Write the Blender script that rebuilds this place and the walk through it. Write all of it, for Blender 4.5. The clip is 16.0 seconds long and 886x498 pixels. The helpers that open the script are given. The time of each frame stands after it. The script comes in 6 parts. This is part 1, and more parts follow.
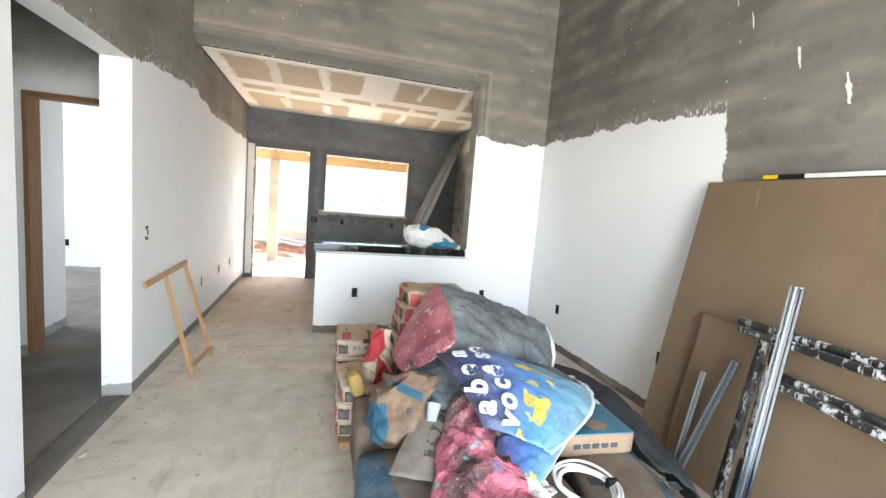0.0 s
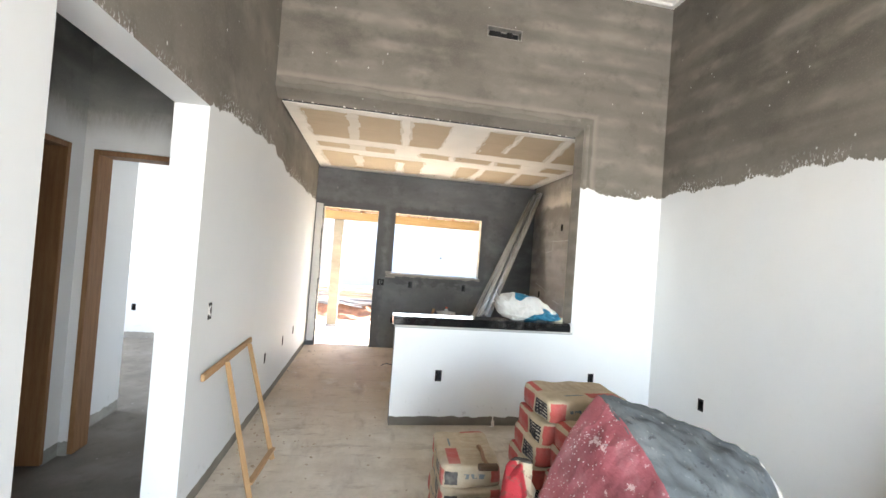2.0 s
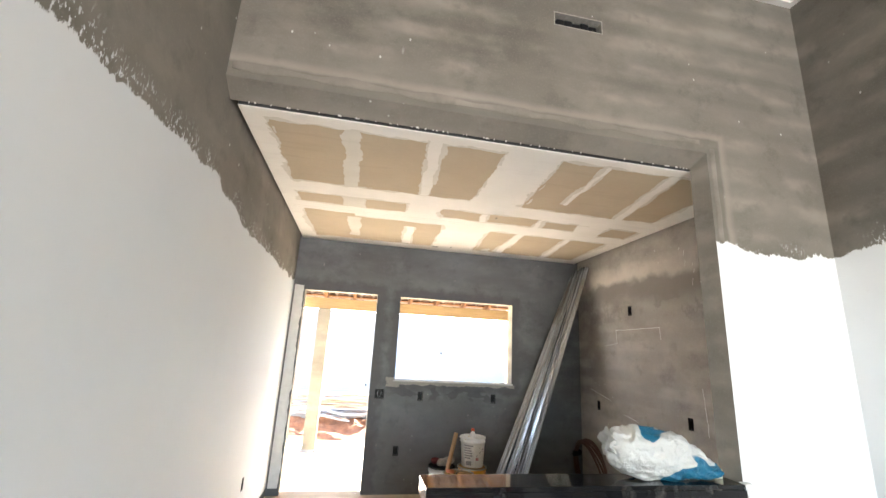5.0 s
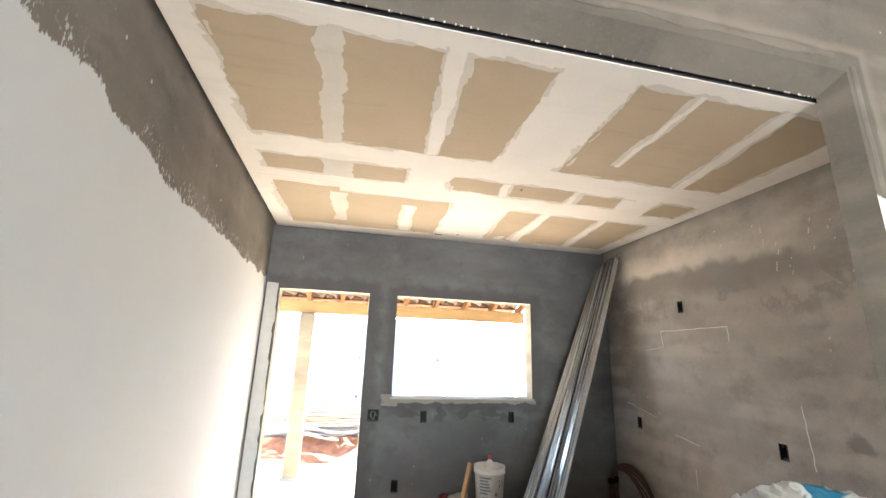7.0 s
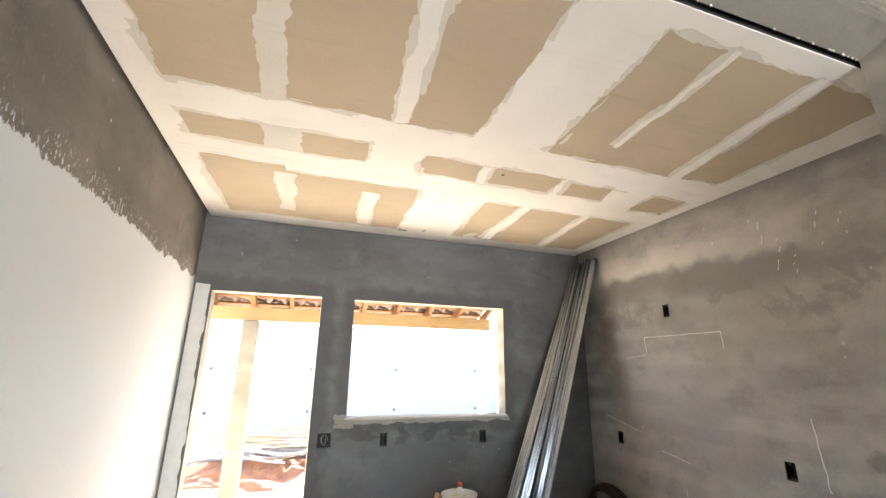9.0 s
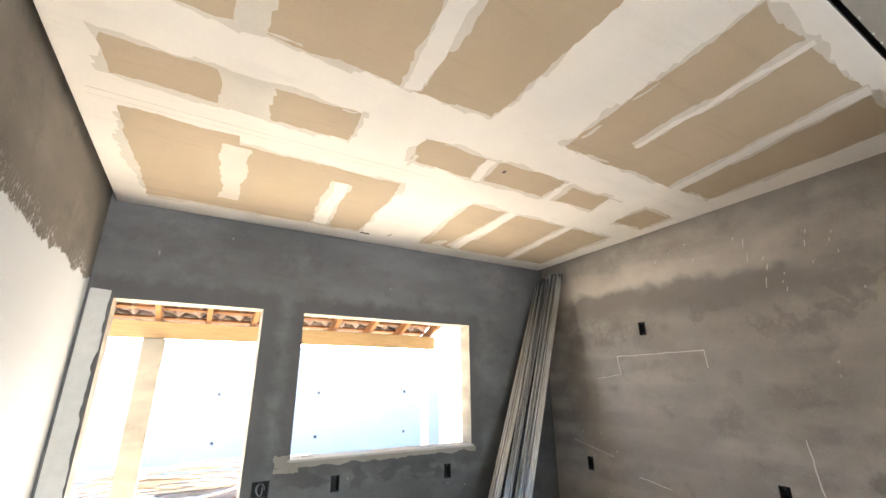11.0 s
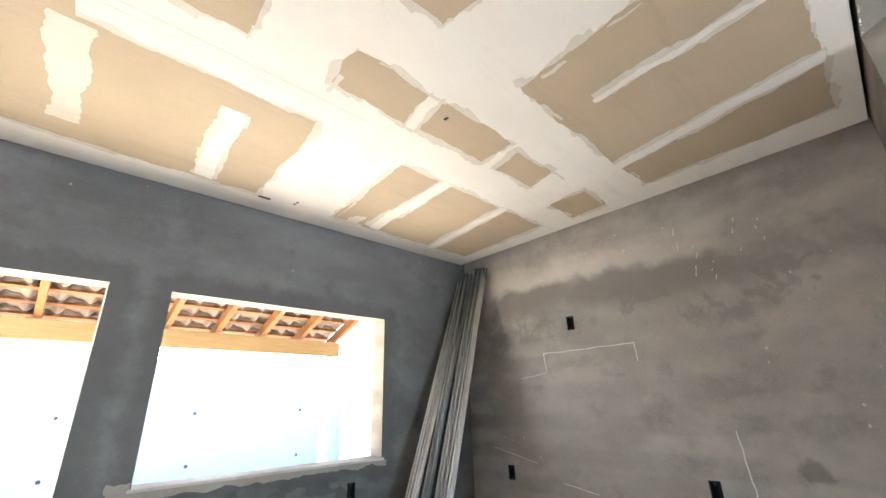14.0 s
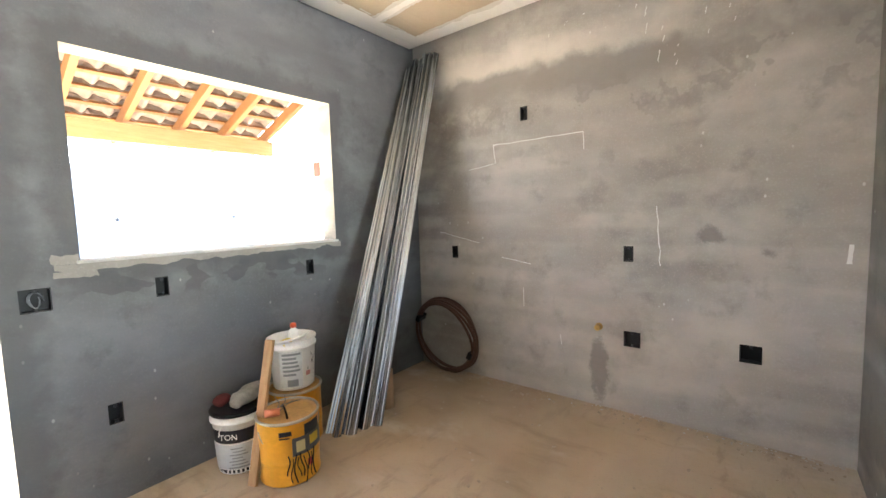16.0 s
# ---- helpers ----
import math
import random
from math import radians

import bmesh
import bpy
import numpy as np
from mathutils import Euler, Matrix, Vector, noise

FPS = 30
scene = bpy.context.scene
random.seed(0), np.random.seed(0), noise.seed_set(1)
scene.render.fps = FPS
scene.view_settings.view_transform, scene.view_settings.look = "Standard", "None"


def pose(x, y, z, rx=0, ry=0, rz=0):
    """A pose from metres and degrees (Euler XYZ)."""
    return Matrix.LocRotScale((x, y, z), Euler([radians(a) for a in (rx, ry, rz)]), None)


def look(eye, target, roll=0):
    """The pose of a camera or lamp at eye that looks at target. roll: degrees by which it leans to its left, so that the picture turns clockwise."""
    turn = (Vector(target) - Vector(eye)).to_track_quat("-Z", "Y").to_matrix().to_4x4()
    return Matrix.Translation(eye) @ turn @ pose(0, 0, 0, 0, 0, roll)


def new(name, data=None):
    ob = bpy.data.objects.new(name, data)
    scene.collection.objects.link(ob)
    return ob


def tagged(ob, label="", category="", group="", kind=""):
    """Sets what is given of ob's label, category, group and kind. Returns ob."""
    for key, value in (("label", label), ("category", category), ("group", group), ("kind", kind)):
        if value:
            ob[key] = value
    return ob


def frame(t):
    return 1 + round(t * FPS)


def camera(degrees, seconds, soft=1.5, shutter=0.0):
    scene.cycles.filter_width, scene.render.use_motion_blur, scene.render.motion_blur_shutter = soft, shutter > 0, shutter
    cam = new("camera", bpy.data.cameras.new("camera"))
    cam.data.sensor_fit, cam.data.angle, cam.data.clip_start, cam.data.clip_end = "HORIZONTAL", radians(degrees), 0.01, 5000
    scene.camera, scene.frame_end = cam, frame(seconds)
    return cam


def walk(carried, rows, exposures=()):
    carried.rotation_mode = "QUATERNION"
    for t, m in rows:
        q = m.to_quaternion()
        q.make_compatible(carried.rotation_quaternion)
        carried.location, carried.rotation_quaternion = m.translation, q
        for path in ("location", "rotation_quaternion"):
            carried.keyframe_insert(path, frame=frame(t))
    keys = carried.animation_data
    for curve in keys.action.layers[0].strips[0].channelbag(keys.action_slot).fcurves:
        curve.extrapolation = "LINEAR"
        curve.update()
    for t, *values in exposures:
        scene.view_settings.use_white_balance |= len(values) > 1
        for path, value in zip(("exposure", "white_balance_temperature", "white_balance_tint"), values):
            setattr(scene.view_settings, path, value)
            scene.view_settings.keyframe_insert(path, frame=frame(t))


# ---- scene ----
cam = camera(94.3, 16.0)
PATH = [
    (0, (3.127, 1.573, 1.435), (3.707, 3.475, 1.222), 4.7),
    (0.5, (2.996, 1.672, 1.463), (3.467, 3.609, 1.306), 4.7),
    (1, (2.964, 1.836, 1.459), (3.364, 3.793, 1.352), 4.7),
    (1.5, (2.97, 2.087, 1.466), (3.329, 4.054, 1.426), 4.5),
    (2, (2.853, 2.364, 1.48), (3.195, 4.334, 1.518), 4.3),
    (2.5, (2.759, 2.636, 1.492), (3.099, 4.602, 1.628), 4.1),
    (3, (2.783, 2.919, 1.485), (3.125, 4.875, 1.721), 3.9),
    (3.5, (2.747, 3.198, 1.48), (3.093, 5.14, 1.811), 3.7),
    (4, (2.705, 3.465, 1.501), (3.054, 5.391, 1.908), 3.5),
    (6.5, (2.791, 4.649, 1.54), (3.19, 6.545, 2.036), 2.2),
    (7, (2.755, 4.838, 1.557), (3.167, 6.73, 2.058), 1.9),
    (7.5, (2.724, 5.015, 1.559), (3.16, 6.898, 2.073), 1.7),
    (8, (2.788, 5.196, 1.578), (3.264, 7.068, 2.1), 1.4),
    (8.5, (2.816, 5.281, 1.567), (3.351, 7.133, 2.103), 1.1),
    (9, (2.797, 5.304, 1.586), (3.403, 7.132, 2.128), 0.9),
    (11.5, (2.567, 5.935, 1.63), (3.605, 7.506, 2.304), -0.4),
    (12, (2.558, 5.972, 1.628), (3.677, 7.453, 2.375), -0.6),
    (12.5, (2.525, 5.963, 1.643), (3.702, 7.36, 2.458), -1.0),
    (13, (2.535, 5.992, 1.647), (3.741, 7.332, 2.513), -1.2),
    (13.5, (2.639, 6.112, 1.599), (3.877, 7.437, 2.443), -1.6),
    (14, (2.785, 6.275, 1.509), (4.071, 7.638, 2.207), -1.6),
    (14.5, (2.771, 6.4, 1.456), (4.127, 7.797, 1.912), -1.6),
    (15, (2.706, 6.459, 1.415), (4.134, 7.844, 1.62), -1.8),
    (15.5, (2.733, 6.47, 1.354), (4.239, 7.786, 1.342), -1.9),
    (16, (2.741, 6.454, 1.32), (4.314, 7.677, 1.152), -1.8),
]
walk(cam, [(t, look(eye, target, roll)) for t, eye, target, roll in PATH],
     exposures=[(0.0, 4.03, 6500, 10), (4.0, 4.03, 6550, 10), (6.5, 4.18, 6450, 10), (9.0, 4.18, 6450, 10), (11.5, 4.12, 6300, 9), (12.5, 4.12, 5900, 7), (14.0, 4.22, 6000, 8), (15.0, 4.58, 6050, 8), (16.0, 4.85, 6300, 9)])

# ---- world, sun and daylight ----
SUN_AZ, SUN_EL = 60.0, 37.0     # direction the sun stands in, degrees from +x, and its height
world = bpy.data.worlds.new("world")
scene.world = world
world.use_nodes = True
wn = world.node_tree
sky = wn.nodes.new("ShaderNodeTexSky")
sky.sky_type = "NISHITA"
sky.sun_disc = False
sky.sun_elevation = radians(SUN_EL)
sky.sun_rotation = radians(90 - SUN_AZ)
wn.links.new(sky.outputs[0], wn.nodes["Background"].inputs[0])
wn.nodes["Background"].inputs[1].default_value = 0.14

sun = new("sun", bpy.data.lights.new("sun", "SUN"))
sun.data.energy, sun.data.angle, sun.data.color = 5.0, radians(0.5), (1.0, 0.95, 0.87)
_d = Vector((math.cos(radians(SUN_AZ)) * math.cos(radians(SUN_EL)), math.sin(radians(SUN_AZ)) * math.cos(radians(SUN_EL)), math.sin(radians(SUN_EL))))
sun.matrix_world = look(_d * 30, (0, 0, 0))


def daylight(name, eye, target, w, h, power, color=(0.92, 0.95, 0.97)):
    """Sky light standing in a window or door opening."""
    lamp = new(name, bpy.data.lights.new(name, "AREA"))
    lamp.data.shape, lamp.data.size, lamp.data.size_y = "RECTANGLE", w, h
    lamp.data.energy, lamp.data.color = power, color
    lamp.matrix_world = look(eye, target)
    return lamp


daylight("front_daylight", (3.9, -0.72, 1.35), (3.9, 3, 1.35), 2.8, 2.5, 17)
daylight("bedroom_daylight", (-2.02, 7.4, 1.6), (0, 7.4, 1.5), 1.5, 1.1, 6.0)

# ---- materials ----


class Nodes:
    """A small helper to write node materials."""

    def __init__(self, name):
        self.mat = bpy.data.materials.new(name)
        self.mat.use_nodes = True
        self.tree = self.mat.node_tree
        self.bsdf = self.tree.nodes["Principled BSDF"]
        self.tc = self.tree.nodes.new("ShaderNodeTexCoord")
        self.pos = self.tc.outputs["Object"]

    def put(self, sock, v):
        if isinstance(v, (int, float)):
            sock.default_value = (v, v, v, 1.0) if sock.type == "RGBA" else v
        elif isinstance(v, (tuple, list)):
            sock.default_value = (*v, 1.0) if len(v) == 3 and sock.type == "RGBA" else tuple(v)
        else:
            self.tree.links.new(v, sock)

    def math(self, op, a, b=0.0, c=0.0, clamp=False):
        n = self.tree.nodes.new("ShaderNodeMath")
        n.operation, n.use_clamp = op, clamp
        for s, v in zip(n.inputs, (a, b, c)):
            self.put(s, v)
        return n.outputs[0]

    def scaled(self, vec, s):
        n = self.tree.nodes.new("ShaderNodeMapping")
        self.put(n.inputs["Vector"], vec)
        n.inputs["Scale"].default_value = s
        return n.outputs[0]

    def noise(self, scale, detail=4, rough=0.55, vec=None, stretch=None):
        n = self.tree.nodes.new("ShaderNodeTexNoise")
        v = self.pos if vec is None else vec
        if stretch:
            v = self.scaled(v, stretch)
        self.put(n.inputs["Vector"], v)
        n.inputs["Scale"].default_value, n.inputs["Detail"].default_value, n.inputs["Roughness"].default_value = scale, detail, rough
        return n.outputs["Fac"]

    def voronoi(self, scale, vec=None, stretch=None):
        n = self.tree.nodes.new("ShaderNodeTexVoronoi")
        v = self.pos if vec is None else vec
        if stretch:
            v = self.scaled(v, stretch)
        self.put(n.inputs["Vector"], v)
        n.inputs["Scale"].default_value = scale
        return n.outputs["Distance"], n.outputs["Color"]

    def ramp(self, v, stops, interp="LINEAR"):
        n = self.tree.nodes.new("ShaderNodeValToRGB")
        n.color_ramp.interpolation = interp
        e = n.color_ramp.elements
        while len(e) < len(stops):
            e.new(0.5)
        for el, (p, c) in zip(e, stops):
            el.position = p
            el.color = (c, c, c, 1) if isinstance(c, (int, float)) else (*c, 1)
        self.put(n.inputs[0], v)
        return n.outputs[0]

    def step(self, v, lo, hi):
        n = self.tree.nodes.new("ShaderNodeMapRange")
        n.interpolation_type = "SMOOTHSTEP"
        self.put(n.inputs[0], v)
        n.inputs[1].default_value, n.inputs[2].default_value = lo, hi
        return n.outputs[0]

    def mix(self, f, a, b, mode="MIX"):
        n = self.tree.nodes.new("ShaderNodeMix")
        n.data_type, n.blend_type = "RGBA", mode
        self.put(n.inputs[0], f)
        self.put(n.inputs[6], a)
        self.put(n.inputs[7], b)
        return n.outputs[2]

    def xyz(self, vec=None):
        n = self.tree.nodes.new("ShaderNodeSeparateXYZ")
        self.put(n.inputs[0], self.pos if vec is None else vec)
        return n.outputs

    def rand(self):
        return self.tree.nodes.new("ShaderNodeObjectInfo").outputs["Random"]

    def bump(self, h, strength=0.3, dist=0.01):
        n = self.tree.nodes.new("ShaderNodeBump")
        n.inputs["Strength"].default_value, n.inputs["Distance"].default_value = strength, dist
        self.put(n.inputs["Height"], h)
        self.tree.links.new(n.outputs[0], self.bsdf.inputs["Normal"])

    def done(self, color, rough=0.8, metal=0.0, spec=None):
        self.put(self.bsdf.inputs["Base Color"], color)
        self.put(self.bsdf.inputs["Roughness"], rough)
        self.put(self.bsdf.inputs["Metallic"], metal)
        if spec is not None:
            self.put(self.bsdf.inputs["Specular IOR Level"], spec)
        return self.mat


def cement_color(m, tone, bands=0.45, scrape=False, specks=0.7):
    """Rendered cement: float blotches, faint course bands, damp stains, white splashes."""
    warp = m.noise(0.8, 2, 0.5)
    big = m.noise(0.75, 3, 0.5, stretch=(1, 1, 1.5))
    cloud = m.noise(2.4, 5, 0.62, stretch=(0.8, 0.8, 1.3))
    mid = m.noise(6.5, 5, 0.62)
    fine = m.noise(85, 3, 0.6)
    x, y, z = m.xyz()
    course = m.math("SINE", m.math("MULTIPLY", m.math("MULTIPLY_ADD", warp, 0.03, z), 31.0))
    patch = m.step(m.noise(3.0, 2, 0.45, stretch=(0.8, 0.8, 1.7)), 0.39, 0.63)
    band = m.math("MULTIPLY", m.step(course, -0.7, 1.0), m.math("MULTIPLY", patch, m.step(cloud, 0.25, 0.7)))
    c = m.ramp(big, [(0.28, tuple(t * 0.66 for t in tone)), (0.5, tone), (0.74, tuple(min(1, t * 1.18) for t in tone))])
    c = m.mix(m.math("MULTIPLY", m.step(cloud, 0.42, 0.70), 0.50), c, tuple(min(1, t * 1.5) for t in tone))
    c = m.mix(m.math("MULTIPLY", band, bands), c, tuple(min(1, t * 1.9) for t in tone))
    joint = m.math("MULTIPLY", m.step(course, -0.35, -1.0), m.step(m.noise(1.3, 3, 0.5, stretch=(0.7, 0.7, 2.0)), 0.46, 0.66))
    c = m.mix(m.math("MULTIPLY", joint, 0.42 * bands), c, tuple(t * 0.55 for t in tone))
    c = m.mix(m.math("MULTIPLY", m.step(mid, 0.52, 0.72), 0.38), c, tuple(t * 0.58 for t in tone))
    c = m.mix(m.math("MULTIPLY", m.step(m.noise(1.9, 4, 0.7), 0.58, 0.72), 0.30), c, tuple(t * 0.5 for t in tone))
    c = m.mix(m.math("MULTIPLY", m.step(fine, 0.50, 0.72), 0.24), c, tuple(t * 1.5 for t in tone))
    if scrape:      # a wavy trowelled seam with a damp band under it, and a few damp spots
        wave = m.math("ADD", m.math("MULTIPLY", m.noise(1.6, 3), 0.30), m.math("MULTIPLY", m.noise(9, 4, 0.7), 0.10))
        d = m.math("SUBTRACT", m.math("ADD", z, wave), m.math("MULTIPLY_ADD", y, 0.012, 2.43))
        damp = m.math("MULTIPLY", m.step(d, -0.30, -0.10), m.step(d, 0.05, -0.03))
        c = m.mix(m.math("MULTIPLY", m.math("MULTIPLY", damp, m.step(m.noise(1.7, 4, 0.6), 0.36, 0.60)), 0.85), c, tuple(t * 0.68 for t in tone))
        ring = m.noise(3.2, 4, 0.65)
        tide = m.math("MULTIPLY", m.math("MULTIPLY", m.step(ring, 0.50, 0.53), m.step(ring, 0.63, 0.55)), m.math("MULTIPLY", m.step(d, -0.62, -0.3), m.step(d, -0.05, -0.2)))
        c = m.mix(m.math("MULTIPLY", tide, 0.38), c, tuple(t * 0.6 for t in tone))
        block = m.math("MULTIPLY", m.step(course, -0.5, 0.6), m.step(m.noise(3.4, 2, 0.4, stretch=(1, 0.8, 1.6)), 0.44, 0.62))
        c = m.mix(m.math("MULTIPLY", m.math("MULTIPLY", block, m.step(d, -0.25, -0.6)), 0.26), c, tuple(min(1, t * 1.45) for t in tone))
        lite = m.math("MULTIPLY", m.step(d, -0.03, 0.06), m.step(d, 0.24, 0.06))
        c = m.mix(m.math("MULTIPLY", m.math("MULTIPLY", lite, m.step(y, 6.2, 8.0)), 0.6), c, tuple(min(1, t * 2.0) for t in tone))
        c = m.mix(m.math("MULTIPLY", m.step(d, 0.10, 0.45), 0.35), c, tuple(t * 0.6 for t in tone))
        for sy, sz, r in ((6.68, 1.155, 0.075), (6.42, 1.06, 0.04), (7.29, 0.27, 0.07)):
            q = m.math("SQRT", m.math("ADD", m.math("POWER", m.math("SUBTRACT", y, sy), 2.0), m.math("POWER", m.math("MULTIPLY", m.math("SUBTRACT", z, sz), 0.28 if sz < 0.5 else 1.3), 2.0)))
            c = m.mix(m.math("MULTIPLY", m.step(m.math("MULTIPLY_ADD", m.noise(16, 4, 0.7), 0.10, q), r + 0.055, r + 0.02), 0.6), c, tuple(t * 0.42 for t in tone))
    dist, col = m.voronoi(2.6, stretch=(1.6, 1.6, 0.55))
    speck = m.math("MULTIPLY", m.step(m.math("MULTIPLY_ADD", fine, 0.05, dist), 0.07, 0.045), m.step(m.noise(1.1, 1), 0.52, 0.58))
    dist2, col2 = m.voronoi(11.0, stretch=(1.3, 1.3, 0.8))
    speck2 = m.math("MULTIPLY", m.step(dist2, 0.10, 0.05), m.step(m.noise(2.3, 2), 0.53, 0.60))
    c = m.mix(m.math("MULTIPLY", m.math("MAXIMUM", speck, speck2), specks), c, (0.72, 0.71, 0.68))
    h = m.math("ADD", m.math("MULTIPLY", fine, 0.45), m.math("ADD", m.math("MULTIPLY", mid, 0.4), m.math("MULTIPLY", cloud, 0.5)))
    return c, h


def cement_mat(name, tone, bands=0.45, scrape=False):
    m = Nodes(name)
    c, h = cement_color(m, tone, bands, scrape)
    m.bump(h, 0.35, 0.006)
    return m.done(c, 0.88, spec=0.25)


def half_painted_mat(name, tone, axis, span, heights, skirt=0.075, soft=0.004, white=(0.80, 0.81, 0.82), hatch=None, bands=0.55):
    """Cement with white paint rolled up to an uneven line; heights: (place along the wall, height of the line)."""
    m = Nodes(name)
    c, h = cement_color(m, tone, bands)
    x, y, z = m.xyz()
    u = m.math("MULTIPLY_ADD", m.math("SUBTRACT", m.noise(11, 4, 0.7, stretch=(1, 1, 2.0)), 0.5), 0.10, x if axis == "x" else y)
    f = m.math("DIVIDE", m.math("SUBTRACT", u, span[0]), span[1] - span[0], clamp=True)
    line = m.ramp(f, [((p - span[0]) / (span[1] - span[0]), (v - 1.5) / 1.5) for p, v in heights])
    line = m.math("MULTIPLY_ADD", line, 1.5, 1.5)
    n1 = m.math("MULTIPLY", m.math("SUBTRACT", m.noise(5.0, 3, 0.55, stretch=(1, 1, 0.3)), 0.5), 0.13)
    n2 = m.math("MULTIPLY", m.math("SUBTRACT", m.noise(55, 4, 0.7, stretch=(1, 1, 0.35)), 0.5), 0.06)
    top = m.math("SUBTRACT", m.math("ADD", line, m.math("ADD", n1, n2)), z)
    dry = m.math("MULTIPLY", m.math("SUBTRACT", m.noise(60, 4, 0.7, stretch=(1, 1, 0.3)), 0.5), 0.16)
    up = m.step(m.math("ADD", top, m.math("MULTIPLY", dry, m.step(top, 0.03, -0.06))), -soft, soft)
    n3 = m.math("MULTIPLY", m.math("SUBTRACT", m.noise(9, 4, 0.7), 0.5), 0.06)
    low = m.step(m.math("SUBTRACT", z, m.math("ADD", n3, skirt)), -0.002, 0.003)
    fleck = m.math("MULTIPLY", m.step(m.noise(70, 3, 0.65, stretch=(1, 1, 0.45)), 0.57, 0.60), m.math("MULTIPLY", m.step(top, -0.13, -0.01), m.step(m.noise(3.1, 2), 0.42, 0.58)))
    mask = m.math("MULTIPLY", m.math("MAXIMUM", up, fleck if soft < 0.05 else 0.0), low)
    smudge = m.step(m.noise(1.7, 4, 0.6), 0.45, 0.8)
    paint = m.mix(m.math("MULTIPLY", smudge, 0.16), white, tuple(v * 0.78 for v in white))
    paint = m.mix(m.math("MULTIPLY", m.step(m.noise(26, 3), 0.60, 0.78), 0.07), paint, (0.55, 0.54, 0.52))
    scuff = m.math("MULTIPLY", m.step(m.noise(14, 4, 0.7), 0.60, 0.70), m.step(z, 0.34, 0.05))
    paint = m.mix(m.math("MULTIPLY", scuff, 0.35), paint, (0.33, 0.32, 0.30))
    m.bump(m.math("ADD", m.math("MULTIPLY", h, 0.5), m.math("MULTIPLY", mask, 0.5)), 0.25, 0.005)
    if hatch:       # a strip of newer render worked round the hatch, with a pale trowel edge
        hx, hz, w = hatch
        d = m.math("MAXIMUM", m.math("SUBTRACT", x, hx), m.math("SUBTRACT", z, hz))
        d = m.math("ADD", d, m.math("MULTIPLY", m.math("SUBTRACT", m.noise(5, 3, 0.6), 0.5), 0.035))
        c = m.mix(m.math("MULTIPLY", m.step(d, w + 0.01, w - 0.015), 0.45), c, tuple(t * 0.72 for t in tone))
        lip = m.math("MULTIPLY", m.step(d, w - 0.02, w), m.step(d, w + 0.055, w + 0.005))
        c = m.mix(m.math("MULTIPLY", lip, 0.5), c, tuple(t * 1.75 for t in tone))
    return m.done(m.mix(mask, c, paint), m.mix(mask, 0.9, 0.62), spec=0.3)


TONE = (0.183, 0.166, 0.142)
CEMENT = cement_mat("cement_render", TONE, 0.65)


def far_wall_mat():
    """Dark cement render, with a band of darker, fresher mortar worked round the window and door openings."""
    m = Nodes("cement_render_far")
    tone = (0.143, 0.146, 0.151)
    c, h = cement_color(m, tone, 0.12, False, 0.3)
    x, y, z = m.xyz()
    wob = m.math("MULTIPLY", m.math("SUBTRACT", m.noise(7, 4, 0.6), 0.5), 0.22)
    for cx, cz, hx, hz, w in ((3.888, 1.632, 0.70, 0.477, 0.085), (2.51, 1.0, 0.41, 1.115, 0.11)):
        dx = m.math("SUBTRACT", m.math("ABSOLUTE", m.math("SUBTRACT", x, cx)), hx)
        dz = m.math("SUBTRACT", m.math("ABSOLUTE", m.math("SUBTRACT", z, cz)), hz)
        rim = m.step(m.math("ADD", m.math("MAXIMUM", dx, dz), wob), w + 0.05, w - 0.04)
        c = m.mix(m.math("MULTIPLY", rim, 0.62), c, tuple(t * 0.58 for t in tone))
    ooze = m.math("MULTIPLY", m.math("MULTIPLY", m.step(z, 0.93, 0.99), m.step(z, 1.13, 1.07)), m.math("MULTIPLY", m.step(x, 3.05, 3.3), m.step(x, 4.65, 4.3)))
    c = m.mix(m.math("MULTIPLY", m.math("MULTIPLY", ooze, m.step(m.noise(6.5, 2, 0.4, stretch=(1, 1, 1.6)), 0.50, 0.54)), 0.6), c, tuple(t * 0.55 for t in tone))
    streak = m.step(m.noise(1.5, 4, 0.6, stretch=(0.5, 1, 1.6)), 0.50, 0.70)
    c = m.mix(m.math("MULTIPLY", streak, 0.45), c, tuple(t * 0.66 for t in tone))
    m.bump(h, 0.4, 0.006)
    return m.done(c, 0.86, spec=0.25)


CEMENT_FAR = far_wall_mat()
# same cement as the other walls; window light is painted in as a lighter tone
CEMENT_WINDOW_LIT = cement_mat("cement_render_window_lit", (0.385, 0.353, 0.317), 0.16, True)
CEMENT_PALE = cement_mat("cement_render_pale", (0.47, 0.455, 0.43))
CEMENT_GREY = cement_mat("cement_floor_grey", (0.23, 0.21, 0.19))
LEFT_PAINT = half_painted_mat("left_wall_paint", TONE, "y", (-1, 9), [(-1, 2.25), (3.55, 2.25), (3.66, 2.12), (4.64, 2.12), (4.68, 2.178), (4.92, 2.225), (5.35, 2.262), (5.75, 2.295), (6.06, 2.315), (6.2, 2.27), (6.42, 2.25), (6.8, 2.19), (7.1, 2.22), (7.9, 2.2), (8.7, 2.205)], white=(0.67, 0.685, 0.70), bands=0.14)
RIGHT_PAINT = half_painted_mat("right_wall_paint", TONE, "y", (-1, 6), [(-1, 1.5), (3.63, 1.5), (3.655, 2.16), (4.05, 2.195), (4.6, 2.24), (5.2, 2.215), (5.7, 2.225), (5.94, 2.21)])
